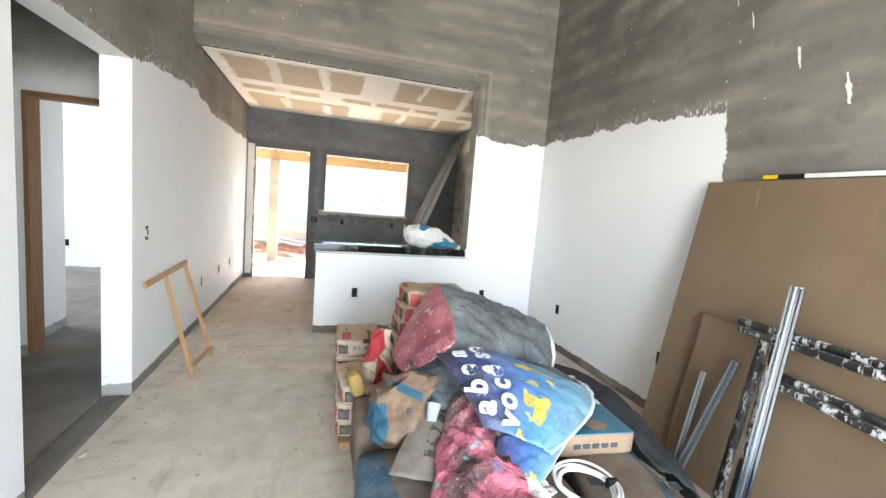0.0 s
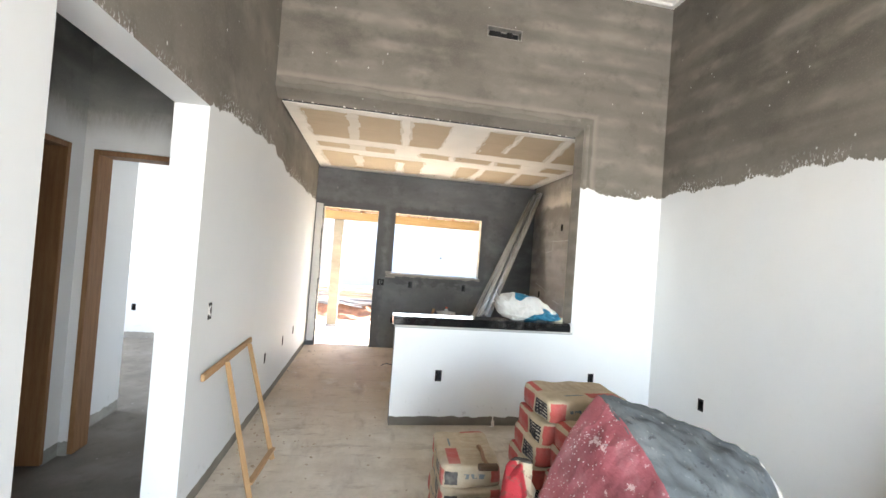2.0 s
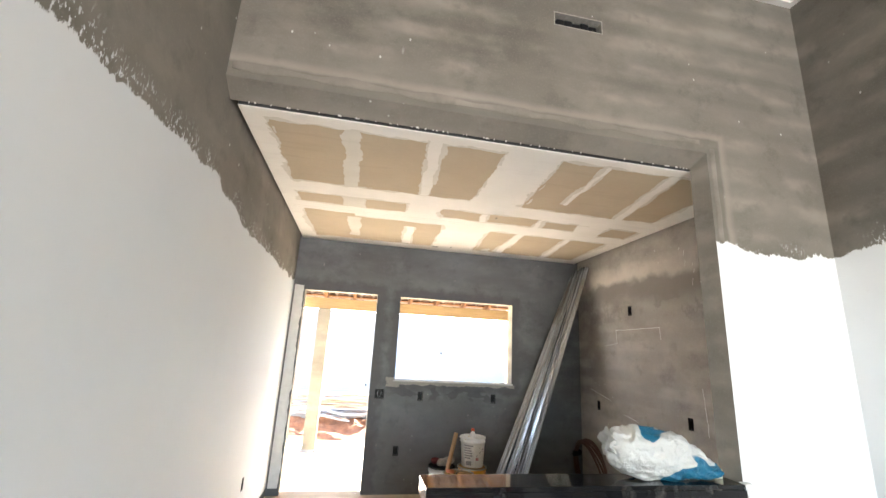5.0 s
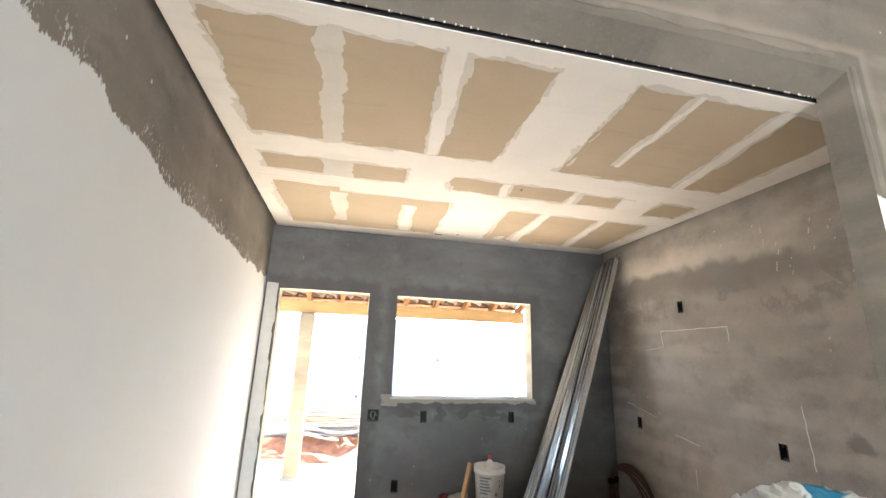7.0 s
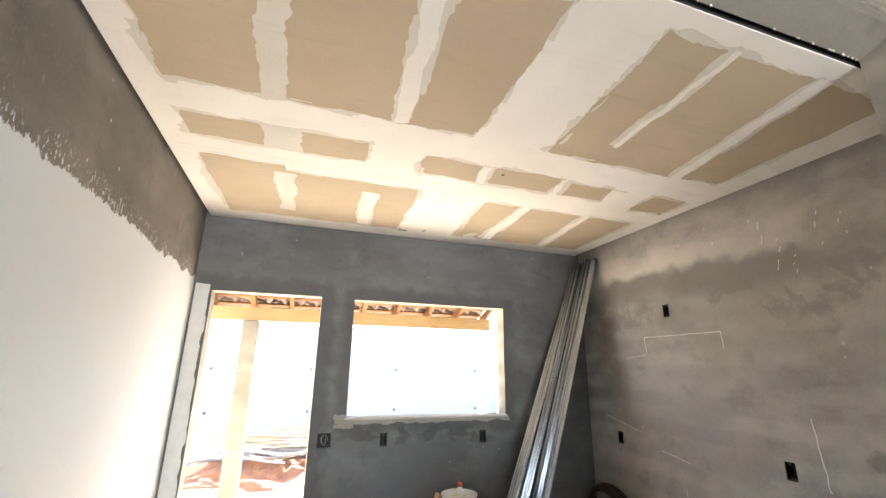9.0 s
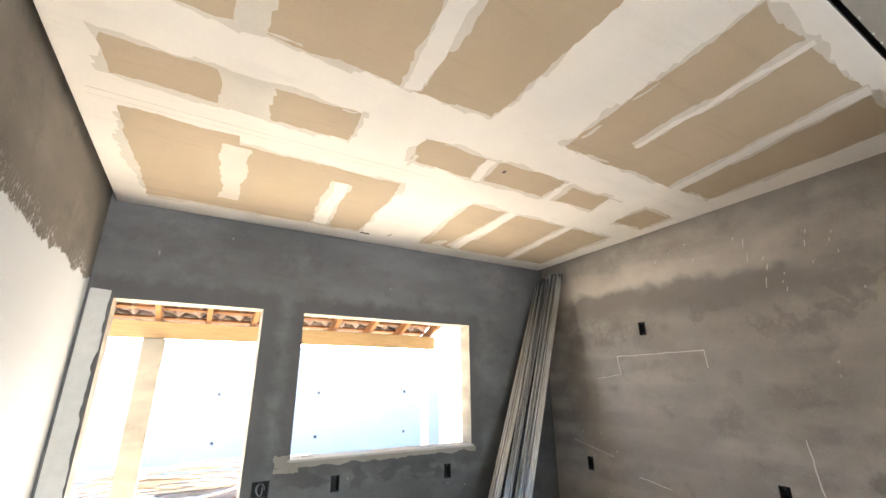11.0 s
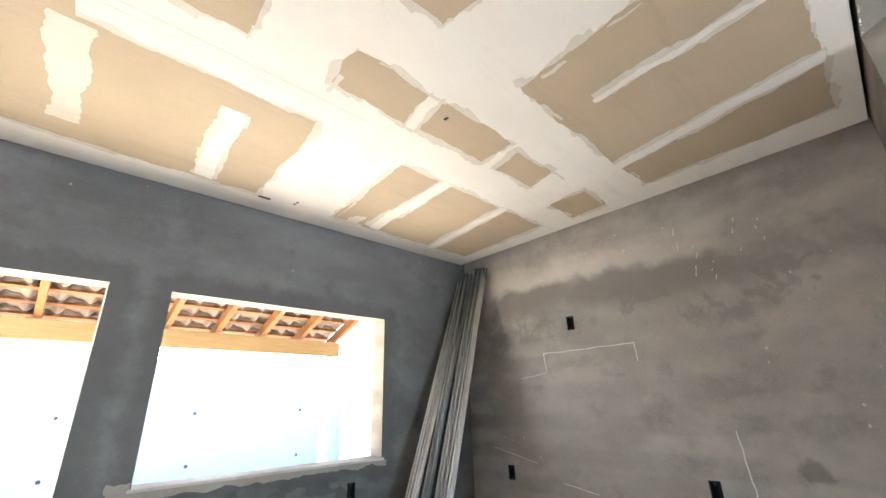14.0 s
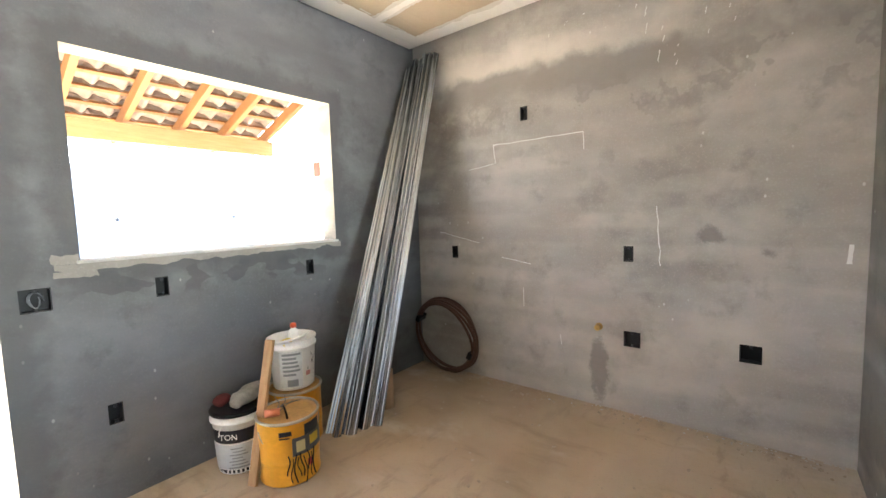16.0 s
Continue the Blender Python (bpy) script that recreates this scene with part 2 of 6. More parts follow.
PIER_PAINT = half_painted_mat("pier_paint", TONE, "x", (2, 6), [(2, 2.2), (4.7, 2.225), (5.0, 2.185), (5.25, 2.175), (5.5, 2.215), (5.6, 2.21)], hatch=(4.735, 2.79, 0.10))
HALL_PAINT = half_painted_mat("hall_paint", (0.34, 0.34, 0.315), "y", (-1, 9), [(-1, 2.2), (9, 2.2)], soft=0.12)
ROOM_WHITE = half_painted_mat("room_paint", (0.30, 0.29, 0.27), "y", (-1, 12), [(-1, 2.9), (12, 2.9)])


def plain_mat(name, color, rough=0.6, metal=0.0, vary=0.12, scale=18.0, bump=0.0, spec=None, rnd=0.0):
    """One paint or plastic with grain at two scales."""
    m = Nodes(name)
    n = m.math("ADD", m.math("MULTIPLY", m.noise(scale, 4), 0.6), m.math("MULTIPLY", m.noise(scale * 7, 3), 0.4))
    c = m.ramp(n, [(0.25, tuple(v * (1 - vary) for v in color)), (0.75, tuple(min(1, v * (1 + vary)) for v in color))])
    if rnd:
        c = m.mix(m.math("MULTIPLY", m.rand(), rnd), c, tuple(v * 0.5 for v in color))
    if bump:
        m.bump(n, bump, 0.004)
    return m.done(c, rough, metal, spec)


def floor_mat():
    m = Nodes("screed_floor")
    x, y, z = m.xyz()
    big = m.noise(0.8, 4, 0.6)
    mid = m.noise(4.5, 5, 0.65)
    fine = m.noise(60, 3, 0.6)
    earth = m.ramp(big, [(0.3, (0.35, 0.262, 0.178)), (0.55, (0.47, 0.365, 0.258)), (0.8, (0.58, 0.475, 0.36))])
    dust = m.ramp(mid, [(0.3, (0.50, 0.43, 0.345)), (0.6, (0.63, 0.565, 0.475)), (0.8, (0.70, 0.65, 0.575))])
    near = m.step(m.math("ADD", y, m.math("MULTIPLY", m.noise(1.6, 3), 1.2)), 7.6, 6.2)
    c = m.mix(near, earth, dust)
    streak = m.step(m.noise(3.0, 4, 0.6, stretch=(2.4, 0.7, 1)), 0.52, 0.74)
    c = m.mix(m.math("MULTIPLY", streak, 0.42), c, (0.25, 0.195, 0.14))
    drag = m.math("MULTIPLY", m.step(m.noise(4.2, 5, 0.68, stretch=(0.75, 2.3, 1)), 0.53, 0.66), m.step(m.noise(0.9, 2, 0.5), 0.36, 0.56))
    c = m.mix(m.math("MULTIPLY", drag, 0.40), c, (0.27, 0.21, 0.165))
    pale = m.step(m.noise(1.7, 4, 0.62, stretch=(1.2, 0.8, 1)), 0.55, 0.70)
    c = m.mix(m.math("MULTIPLY", pale, 0.30), c, (0.66, 0.61, 0.54))
    d, _ = m.voronoi(7)
    spot = m.math("MULTIPLY", m.step(m.math("ADD", d, m.math("MULTIPLY", fine, 0.1)), 0.16, 0.08), m.step(m.noise(2.5, 2), 0.52, 0.60))
    c = m.mix(m.math("MULTIPLY", spot, 0.6), c, (0.68, 0.66, 0.62))
    c = m.mix(m.math("MULTIPLY", m.step(fine, 0.55, 0.8), 0.25), c, (0.24, 0.20, 0.15))
    m.bump(m.math("ADD", m.math("MULTIPLY", mid, 0.6), m.math("MULTIPLY", fine, 0.4)), 0.4, 0.008)
    return m.done(c, 0.82, spec=0.3)


SCREED = floor_mat()


def board_mat(name, color, dark):
    m = Nodes(name)
    n = m.math("ADD", m.math("MULTIPLY", m.noise(3, 4), 0.7), m.math("MULTIPLY", m.noise(90, 3), 0.3))
    c = m.ramp(n, [(0.3, dark), (0.7, color)])
    c = m.mix(m.math("MULTIPLY", m.step(m.noise(5, 4, 0.6, stretch=(0.4, 3.0, 1)), 0.52, 0.75), 0.35), c, tuple(v * 0.86 for v in dark))
    m.bump(m.math("ADD", m.noise(120, 2), m.noise(14, 3, stretch=(0.5, 3.0, 1))), 0.10, 0.002)
    return m.done(c, 0.8, spec=0.2)


BOARD = board_mat("plasterboard_paper", (0.52, 0.43, 0.315), (0.46, 0.375, 0.27))
COMPOUND = board_mat("joint_compound", (0.84, 0.81, 0.77), (0.76, 0.73, 0.69))
COMPOUND_THIN = board_mat("thin_compound", (0.70, 0.67, 0.62), (0.60, 0.565, 0.505))
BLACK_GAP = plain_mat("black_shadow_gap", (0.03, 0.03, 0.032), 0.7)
BLACK = plain_mat("black_plastic", (0.008, 0.008, 0.009), 0.5, spec=0.25)


def wood_mat(name, light, dark, axis=(1, 12, 12), rough=0.6):
    m = Nodes(name)
    g = m.noise(4, 5, 0.6, stretch=axis)
    f = m.noise(30, 3, 0.6, stretch=axis)
    c = m.ramp(m.math("ADD", m.math("MULTIPLY", g, 0.7), m.math("MULTIPLY", f, 0.3)), [(0.3, dark), (0.7, light)])
    c = m.mix(m.math("MULTIPLY", m.rand(), 0.25), c, dark)
    m.bump(f, 0.15, 0.003)
    return m.done(c, rough, spec=0.3)


FRAME_WOOD = wood_mat("door_frame_wood", (0.34, 0.185, 0.09), (0.20, 0.10, 0.045), (12, 12, 1))
RAFTER_WOOD = wood_mat("rafter_wood", (0.23, 0.105, 0.036), (0.15, 0.064, 0.021), (12, 1, 1))
BEAM_WOOD = wood_mat("beam_wood", (0.30, 0.205, 0.098), (0.22, 0.138, 0.056), (1, 12, 12))
PINE = wood_mat("pine_batten", (0.46, 0.30, 0.155), (0.33, 0.19, 0.09), (12, 12, 1))


# ---- mesh helpers ----
def mesh_ob(name, bm, mats, parent=None, smooth=False):
    me = bpy.data.meshes.new(name)
    bm.normal_update()
    bm.to_mesh(me)
    bm.free()
    for mt in mats if isinstance(mats, (list, tuple)) else (mats,):
        me.materials.append(mt)
    if smooth:
        for p in me.polygons:
            p.use_smooth = True
    ob = new(name, me)
    if parent is not None:
        ob.parent = parent
    return ob


def part(name, bm, material, parent, label="", smooth=False):
    ob = mesh_ob(name, bm, material, parent, smooth)
    return tagged(ob, label) if label else ob


def thing(name, label, category, m=None, group="", kind=""):
    ob = new(name)
    if m is not None:
        ob.matrix_world = m
    return tagged(ob, label, category, group, kind)


def setting(ob, label, category):
    return tagged(ob, label, category, kind="structure")


def box(bm, lo, hi, bevel=0.0, mi=0, m=None):
    """Adds a box between two corners."""
    r = bmesh.ops.create_cube(bm, size=1.0)
    vs = r["verts"]
    c = [(a + b) / 2 for a, b in zip(lo, hi)]
    for v in vs:
        v.co = Vector([c[i] + v.co[i] * (hi[i] - lo[i]) for i in range(3)])
    fs = set(f for v in vs for f in v.link_faces)
    if bevel:
        es = set(e for v in vs for e in v.link_edges)
        b = bmesh.ops.bevel(bm, geom=list(es), offset=bevel, segments=2, profile=0.5, affect="EDGES")
        fs = set(b["faces"]) | {f for f in fs if f.is_valid}
        vs = list({v for f in fs for v in f.verts})
    for f in fs:
        f.material_index = mi
    if m is not None:
        for v in vs:
            v.co = m @ v.co
    return vs


def lathe(bm, profile, seg=28, m=None, mi=0):
    """Turns (radius, height) pairs round the z axis."""
    rings = []
    for r, h in profile:
        if r < 1e-6:
            rings.append([bm.verts.new((0, 0, h))])
        else:
            rings.append([bm.verts.new((r * math.cos(2 * math.pi * k / seg), r * math.sin(2 * math.pi * k / seg), h)) for k in range(seg)])
    for a, b in zip(rings, rings[1:]):
        for k in range(seg):
            q = [a[k % len(a)], a[(k + 1) % len(a)], b[(k + 1) % len(b)], b[k % len(b)]]
            u = []
            for v in q:
                if v not in u:
                    u.append(v)
            if len(u) > 2:
                f = bm.faces.new(u)
                f.material_index, f.smooth = mi, True
    if m is not None:
        for ring in rings:
            for v in ring:
                v.co = m @ v.co


def tube(bm, pts, r, seg=8, mi=0, closed=False):
    """A round tube along points."""
    pts = [Vector(p) for p in pts]
    n = len(pts)
    rings = []
    side = None
    for i, p in enumerate(pts):
        a = pts[(i - 1) % n] if closed or i else p
        b = pts[(i + 1) % n] if closed or i < n - 1 else p
        d = (b - a).normalized()
        if side is None:
            side = d.orthogonal().normalized()
        side = (side - d * side.dot(d)).normalized()
        up = d.cross(side)
        rr = r(i / (n - 1)) if callable(r) else r
        rings.append([bm.verts.new(p + (side * math.cos(2 * math.pi * k / seg) + up * math.sin(2 * math.pi * k / seg)) * rr) for k in range(seg)])
    pairs = list(zip(rings, rings[1:])) + ([(rings[-1], rings[0])] if closed else [])
    for a, b in pairs:
        for k in range(seg):
            f = bm.faces.new((a[k], a[(k + 1) % seg], b[(k + 1) % seg], b[k]))
            f.smooth, f.material_index = True, mi
    if not closed:
        bm.faces.new(rings[0][::-1]).material_index = mi
        bm.faces.new(rings[-1]).material_index = mi


def extrude_section(bm, section, length, m, mi=0):
    """A closed section in the x-y plane pushed along z, then posed by m."""
    a = [bm.verts.new(m @ Vector((x, y, 0))) for x, y in section]
    b = [bm.verts.new(m @ Vector((x, y, length))) for x, y in section]
    n = len(a)
    for k in range(n):
        bm.faces.new((a[k], a[(k + 1) % n], b[(k + 1) % n], b[k])).material_index = mi
    bm.faces.new(a[::-1]).material_index = mi
    bm.faces.new(b).material_index = mi


def wall(name, along, u0, u1, z0, z1, t0, t1, mats, holes=(), face_mi=(0, 0, 0, 0)):
    """A wall along x or y between u0 and u1, t0..t1 thick, with holes (u0, u1, z0, z1) right through it.
    face_mi: material slots of the faces at t0 and t1, of the hole sides and of the ends."""
    us = sorted({u0, u1, *(h for hh in holes for h in hh[:2] if u0 < h < u1)})
    zs = sorted({z0, z1, *(h for hh in holes for h in hh[2:] if z0 < h < z1)})
    bm = bmesh.new()
    cache = {}

    def v(u, t, z):
        k = (round(u, 5), round(t, 5), round(z, 5))
        if k not in cache:
            cache[k] = bm.verts.new((u, t, z) if along == "x" else (t, u, z))
        return cache[k]

    def solid(i, j):
        if not (0 <= i < len(us) - 1 and 0 <= j < len(zs) - 1):
            return None
        cu, cz = (us[i] + us[i + 1]) / 2, (zs[j] + zs[j + 1]) / 2
        return not any(a < cu < b and c < cz < d for a, b, c, d in holes)

    def quad(vs, mi):
        bm.faces.new(vs).material_index = mi

    for i in range(len(us) - 1):
        for j in range(len(zs) - 1):
            if not solid(i, j):
                continue
            a, b, c, d = us[i], us[i + 1], zs[j], zs[j + 1]
            quad((v(a, t0, c), v(b, t0, c), v(b, t0, d), v(a, t0, d)), face_mi[0])
            quad((v(a, t1, c), v(a, t1, d), v(b, t1, d), v(b, t1, c)), face_mi[1])
            for (di, dj), q in (((-1, 0), ((a, c), (a, d))), ((1, 0), ((b, c), (b, d))), ((0, -1), ((a, c), (b, c))), ((0, 1), ((a, d), (b, d)))):
                nb = solid(i + di, j + dj)
                if not nb:
                    (p, r), (s, w) = q
                    quad((v(p, t0, r), v(s, t0, w), v(s, t1, w), v(p, t1, r)), face_mi[3] if nb is None else face_mi[2])
    bmesh.ops.recalc_face_normals(bm, faces=bm.faces[:])
    return mesh_ob(name, bm, mats)


# ---- the plan ----
XL, XR, XKR = 1.97, 5.59, 5.485       # left wall, living room's and kitchen's right wall
YH, YHB, YF = 5.94, 6.05, 8.85        # half wall's front and back, far wall
ZK, ZL = 2.71, 4.10                   # ceilings
Y0 = -0.6                             # front wall, behind the start

OUT4x2 = (0.058, 0.098)


def ohole(u, z, w=OUT4x2[0], h=OUT4x2[1]):
    return (u - w / 2, u + w / 2, z - h / 2, z + h / 2)


LEFT_OUT = [(4.92, 1.07), (6.36, 0.43), (7.13, 0.43), (7.74, 0.43)]
FAR_OUT = [(3.495, 1.0), (4.36, 0.996), (3.26, 0.428)]
KR_OUT = [(7.82, 2.02), (7.112, 1.035), (8.46, 1.007)]
KR_SQ = [(7.088, 0.488), (6.483, 0.504)]
HALF_OUT = [(3.517, 0.434), (4.97, 0.438)]
RIGHT_OUT = [(5.315, 0.43), (3.925, 0.43)]

# ---- large structure ----
setting(wall("wall_left", "y", Y0, YF, -0.02, ZL + 0.1, XL - 0.17, XL, [LEFT_PAINT, ROOM_WHITE], [(3.63, 4.68, -0.05, 2.172)] + [ohole(*o) for o in LEFT_OUT], (1, 0, 1, 1)),
        "long cement wall painted white to door height", "wall")
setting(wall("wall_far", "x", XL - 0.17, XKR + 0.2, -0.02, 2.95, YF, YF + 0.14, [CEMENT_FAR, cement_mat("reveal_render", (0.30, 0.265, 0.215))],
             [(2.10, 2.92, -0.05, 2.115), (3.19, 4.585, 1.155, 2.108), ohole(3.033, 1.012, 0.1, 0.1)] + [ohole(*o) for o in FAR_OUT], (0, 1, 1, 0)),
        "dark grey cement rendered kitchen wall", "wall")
setting(wall("wall_kitchen_right", "y", YHB, YF, -0.02, 2.95, XKR, XKR + 0.2, CEMENT_WINDOW_LIT,
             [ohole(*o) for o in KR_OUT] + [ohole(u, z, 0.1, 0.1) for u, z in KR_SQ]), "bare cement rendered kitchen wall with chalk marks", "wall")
setting(wall("wall_right", "y", Y0, YH, -0.02, ZL + 0.1, XR, XR + 0.15, RIGHT_PAINT, [ohole(*o) for o in RIGHT_OUT]),
        "tall cement wall with white painted lower part", "wall")
half = setting(wall("wall_half", "x", XL, XR + 0.15, -0.02, ZL + 0.1, YH, YHB, [PIER_PAINT, CEMENT],
             [(XL - 0.01, 3.108, -0.05, 2.765), (3.108, 4.735, 0.855, 2.765), (3.73, 4.06, 3.50, 3.60)] + [ohole(*o) for o in HALF_OUT], (0, 1, 1, 1)),
        "cement wall with serving hatch over a white half wall", "wall")
for v in half.data.vertices:       # the hatch's plaster edges are not quite square
    if abs(v.co.z - 2.765) < 0.001:
        v.co.z = 2.79 if v.co.y < 6.0 else 2.724
    if abs(v.co.x - 4.735) < 0.001 and v.co.y > 6.0 and 0.8 < v.co.z < 2.8:
        v.co.x = 4.705
setting(wall("wall_front", "x", XL - 0.17, XR + 0.15, -0.02, ZL + 0.1, Y0 - 0.15, Y0, [CEMENT], [(2.5, 5.3, -0.05, 2.6)]),
        "front wall with a wide opening", "wall")

bm = bmesh.new()
box(bm, (XL, Y0 - 3, -0.2), (XR + 0.15, YF + 0.14, 0.0))
floor = setting(mesh_ob("floor", bm, SCREED), "dusty beige screed floor", "floor")
bm = bmesh.new()
box(bm, (-2.2, 1.5, -0.12), (XL - 0.004, YF + 0.3, -0.012))
setting(mesh_ob("floor_hall", bm, CEMENT_GREY), "bare grey concrete hall floor", "floor")

rng = random.Random(4)


def ragged(bm, x0, x1, y0, y1, z, mi, jit=0.012, skew=0.0):
    """A flat patch with uneven edges, facing down."""
    pts = []
    for (ax, ay), (bx, by) in (((x0, y0), (x1, y0)), ((x1, y0), (x1 + skew, y1)), ((x1 + skew, y1), (x0 + skew, y1)), ((x0 + skew, y1), (x0, y0))):
        n = max(2, int(math.hypot(bx - ax, by - ay) / 0.025))
        for k in range(n):
            s = k / n
            px, py = ax + (bx - ax) * s, ay + (by - ay) * s
            w = noise.noise((px * 6, py * 6, z + mi)) * jit * 1.5 + rng.uniform(-1, 1) * jit * 0.35
            pts.append((px + w, py + w * 0.8, z))
    f = bm.faces.new([bm.verts.new(p) for p in pts])
    f.normal_update()
    if f.normal.z > 0:
        f.normal_flip()
    f.material_index = mi


# kitchen ceiling: plasterboard with white compound on the joints
bm = bmesh.new()
box(bm, (XL + 0.034, YHB + 0.018, ZK), (XKR - 0.08, YF - 0.014, ZK + 0.006), mi=1)
# black upper layer: the shade of the edge gap, put into the colour
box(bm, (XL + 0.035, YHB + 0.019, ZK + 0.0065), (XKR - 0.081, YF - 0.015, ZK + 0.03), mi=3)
for v in bm.verts:       # the board's edge runs a little askew of the wall
    if v.co.x > 5.0:
        v.co.x += 0.025 if v.co.y > 7 else -0.025
# bare board fields: x0, x1, y0, y1, skew; each with a feathered halo of thin compound round it
FIELDS = ((2.142, 3.522, 6.175, 7.022, 0.0), (3.905, 5.13, 6.165, 7.035, 0.06), (2.15, 3.04, 7.275, 7.49, 0.0), (3.352, 4.235, 7.295, 7.512, 0.02),
          (4.31, 4.63, 7.315, 7.505, 0.05), (4.972, 5.262, 7.315, 7.565, 0.01), (2.147, 3.45, 7.775, 8.625, 0.02), (3.945, 5.225, 7.81, 8.63, 0.05))
for n, (a, b, y0, y1, sk) in enumerate(FIELDS):
    ragged(bm, a - 0.024, b + 0.022, y0 - 0.02, y1 + 0.022, ZK - 0.0010 - 0.00002 * n, 2, 0.034, skew=sk)
    ragged(bm, a, b, y0, y1, ZK - 0.0015, 0, 0.018, skew=sk)
ragged(bm, 2.147, 2.60, 7.70, 7.80, ZK - 0.0016, 0, 0.012)
# filled joints across the fields: x0, x1, y0, y1, skew, slot
for n, (a, b, y0, y1, sk, mi) in enumerate((
        (2.552, 2.632, 6.15, 7.03, -0.012, 2), (3.045, 3.13, 6.15, 7.03, 0.055, 2), (4.19, 4.232, 6.15, 6.865, 0.05, 1), (4.655, 4.735, 6.15, 7.05, 0.165, 1),
        (2.51, 2.675, 7.26, 7.51, 0.01, 2), (3.695, 3.76, 7.27, 7.53, 0.05, 1), (2.548, 2.645, 7.80, 8.47, 0.005, 2), (3.10, 3.19, 7.93, 8.60, 0.03, 2),
        (4.225, 4.315, 7.79, 8.61, 0.02, 1), (4.755, 4.825, 7.79, 8.66, 0.10, 1), (4.09, 4.17, 8.50, 8.66, 0.0, 2))):
    ragged(bm, a - 0.012, b + 0.012, y0, y1, ZK - 0.0018 - 0.00002 * n, 2, 0.022, skew=sk)
    if mi == 1 or n in (1, 7):
        ragged(bm, a + 0.006, b - 0.006, y0, y1, ZK - 0.0022 - 0.00002 * n, 1, 0.014, skew=sk)
for n in range(40):      # short feathered smears where the trowel left the joints
    a, b, y0, y1, sk = FIELDS[n % len(FIELDS)]
    f, l, w = rng.random(), rng.uniform(0.05, 0.16), rng.uniform(0.008, 0.02)
    px, py = (a + (b - a) * f, rng.choice((y0 - 0.008, y1 - 0.012))) if n % 3 else (rng.choice((a, b)) + sk * f, y0 + (y1 - y0) * f * 0.8)
    ragged(bm, px, px + (l if n % 3 else w), py, py + (w if n % 3 else l), ZK - 0.0026 - 0.00001 * n, 2, 0.012)
for n, (y, w) in enumerate(((7.615, 0.006), (7.66, 0.004))):     # trowel ridges along the wide joints
    ragged(bm, 2.06, 3.6, y, y + w, ZK - 0.003 - 0.00002 * n, 2, 0.004)
for x, y, w, l in ((3.53, 8.64, 0.035, 0.012), (3.71, 8.575, 0.008, 0.008), (3.705, 8.605, 0.008, 0.008), (3.86, 7.37, 0.008, 0.012)):
    ragged(bm, x - w, x + w, y - l, y + l, ZK - 0.003, 3, 0.002)
setting(mesh_ob("ceiling_kitchen", bm, [BOARD, COMPOUND, COMPOUND_THIN, BLACK_GAP]), "plasterboard ceiling with white filled joints", "ceiling")
# slab coloured black in place of the shade seen through the edge gap
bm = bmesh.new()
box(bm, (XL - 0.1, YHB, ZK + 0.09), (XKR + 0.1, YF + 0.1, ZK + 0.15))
setting(mesh_ob("ceiling_shade_slab", bm, BLACK_GAP), "black slab painting the shade above the kitchen ceiling", "ceiling")

# living room ceiling
bm = bmesh.new()
box(bm, (XL - 0.1, Y0 - 0.1, ZL), (XR + 0.1, YH + 0.08, ZL + 0.04), mi=1)
for k in range(3):
    for j in range(5):
        ragged(bm, XL + 0.17 + k * 1.18, XL + 0.17 + k * 1.18 + 1.06, YH - 0.2 - j * 1.25 - 1.1, YH - 0.2 - j * 1.25, ZL - 0.0015, 0, 0.02)
for k in range(34):
    a, b = rng.uniform(2.4, 5.3), rng.uniform(3.2, 5.7)
    ragged(bm, a, a + rng.uniform(0.03, 0.2), b, b + rng.uniform(0.02, 0.06), ZL - 0.002 - 0.00002 * k, 1, 0.02)
setting(mesh_ob("ceiling_living", bm, [BOARD, COMPOUND]), "plasterboard ceiling with white filled joints", "ceiling")
bm = bmesh.new()
for lo, hi in (((XL + 0.002, YH - 0.045, ZL - 0.03), (XR - 0.002, YH - 0.002, ZL - 0.004)), ((XR - 0.045, Y0, ZL - 0.03), (XR - 0.002, YH - 0.046, ZL - 0.004))):
    box(bm, lo, hi)
setting(mesh_ob("trim_ceiling", bm, COMPOUND), "white metal edge trim under the ceiling", "trim")

# hall, behind the opening in the left wall, and the bedroom beyond it
W1Y, W2X = 5.46, 0.93
setting(wall("wall_hall_end", "x", W2X - 0.15, XL - 0.17, -0.02, 2.95, W1Y, W1Y + 0.14, HALL_PAINT, [(0.985, 1.72, -0.05, 2.025)]), "hall wall with a timber door frame", "wall")
setting(wall("wall_hall_side", "y", 1.5, W1Y, -0.02, 2.95, W2X - 0.17, W2X, HALL_PAINT, [(4.53, 5.34, -0.05, 2.03)]), "hall side wall with a timber door frame", "wall")
setting(wall("wall_hall_near", "x", W2X, XL - 0.17, -0.02, 2.95, 1.5, 1.64, HALL_PAINT), "hall end wall", "wall")
setting(wall("wall_bedroom_return", "y", W1Y + 0.14, 6.255, -0.02, 2.95, 0.71, 0.85, ROOM_WHITE), "white painted bedroom wall", "wall")
setting(wall("wall_bedroom_far", "x", -2.2, XL - 0.17, -0.02, 2.95, 8.95, 9.09, ROOM_WHITE, [ohole(-0.44, 0.43)]), "white painted bedroom wall", "wall")
setting(wall("wall_bedroom_side", "y", 5.6, 8.95, -0.02, 2.95, -2.2, -2.06, ROOM_WHITE, [(6.6, 8.2, 1.0, 2.1)]), "bedroom wall with a window opening", "wall")
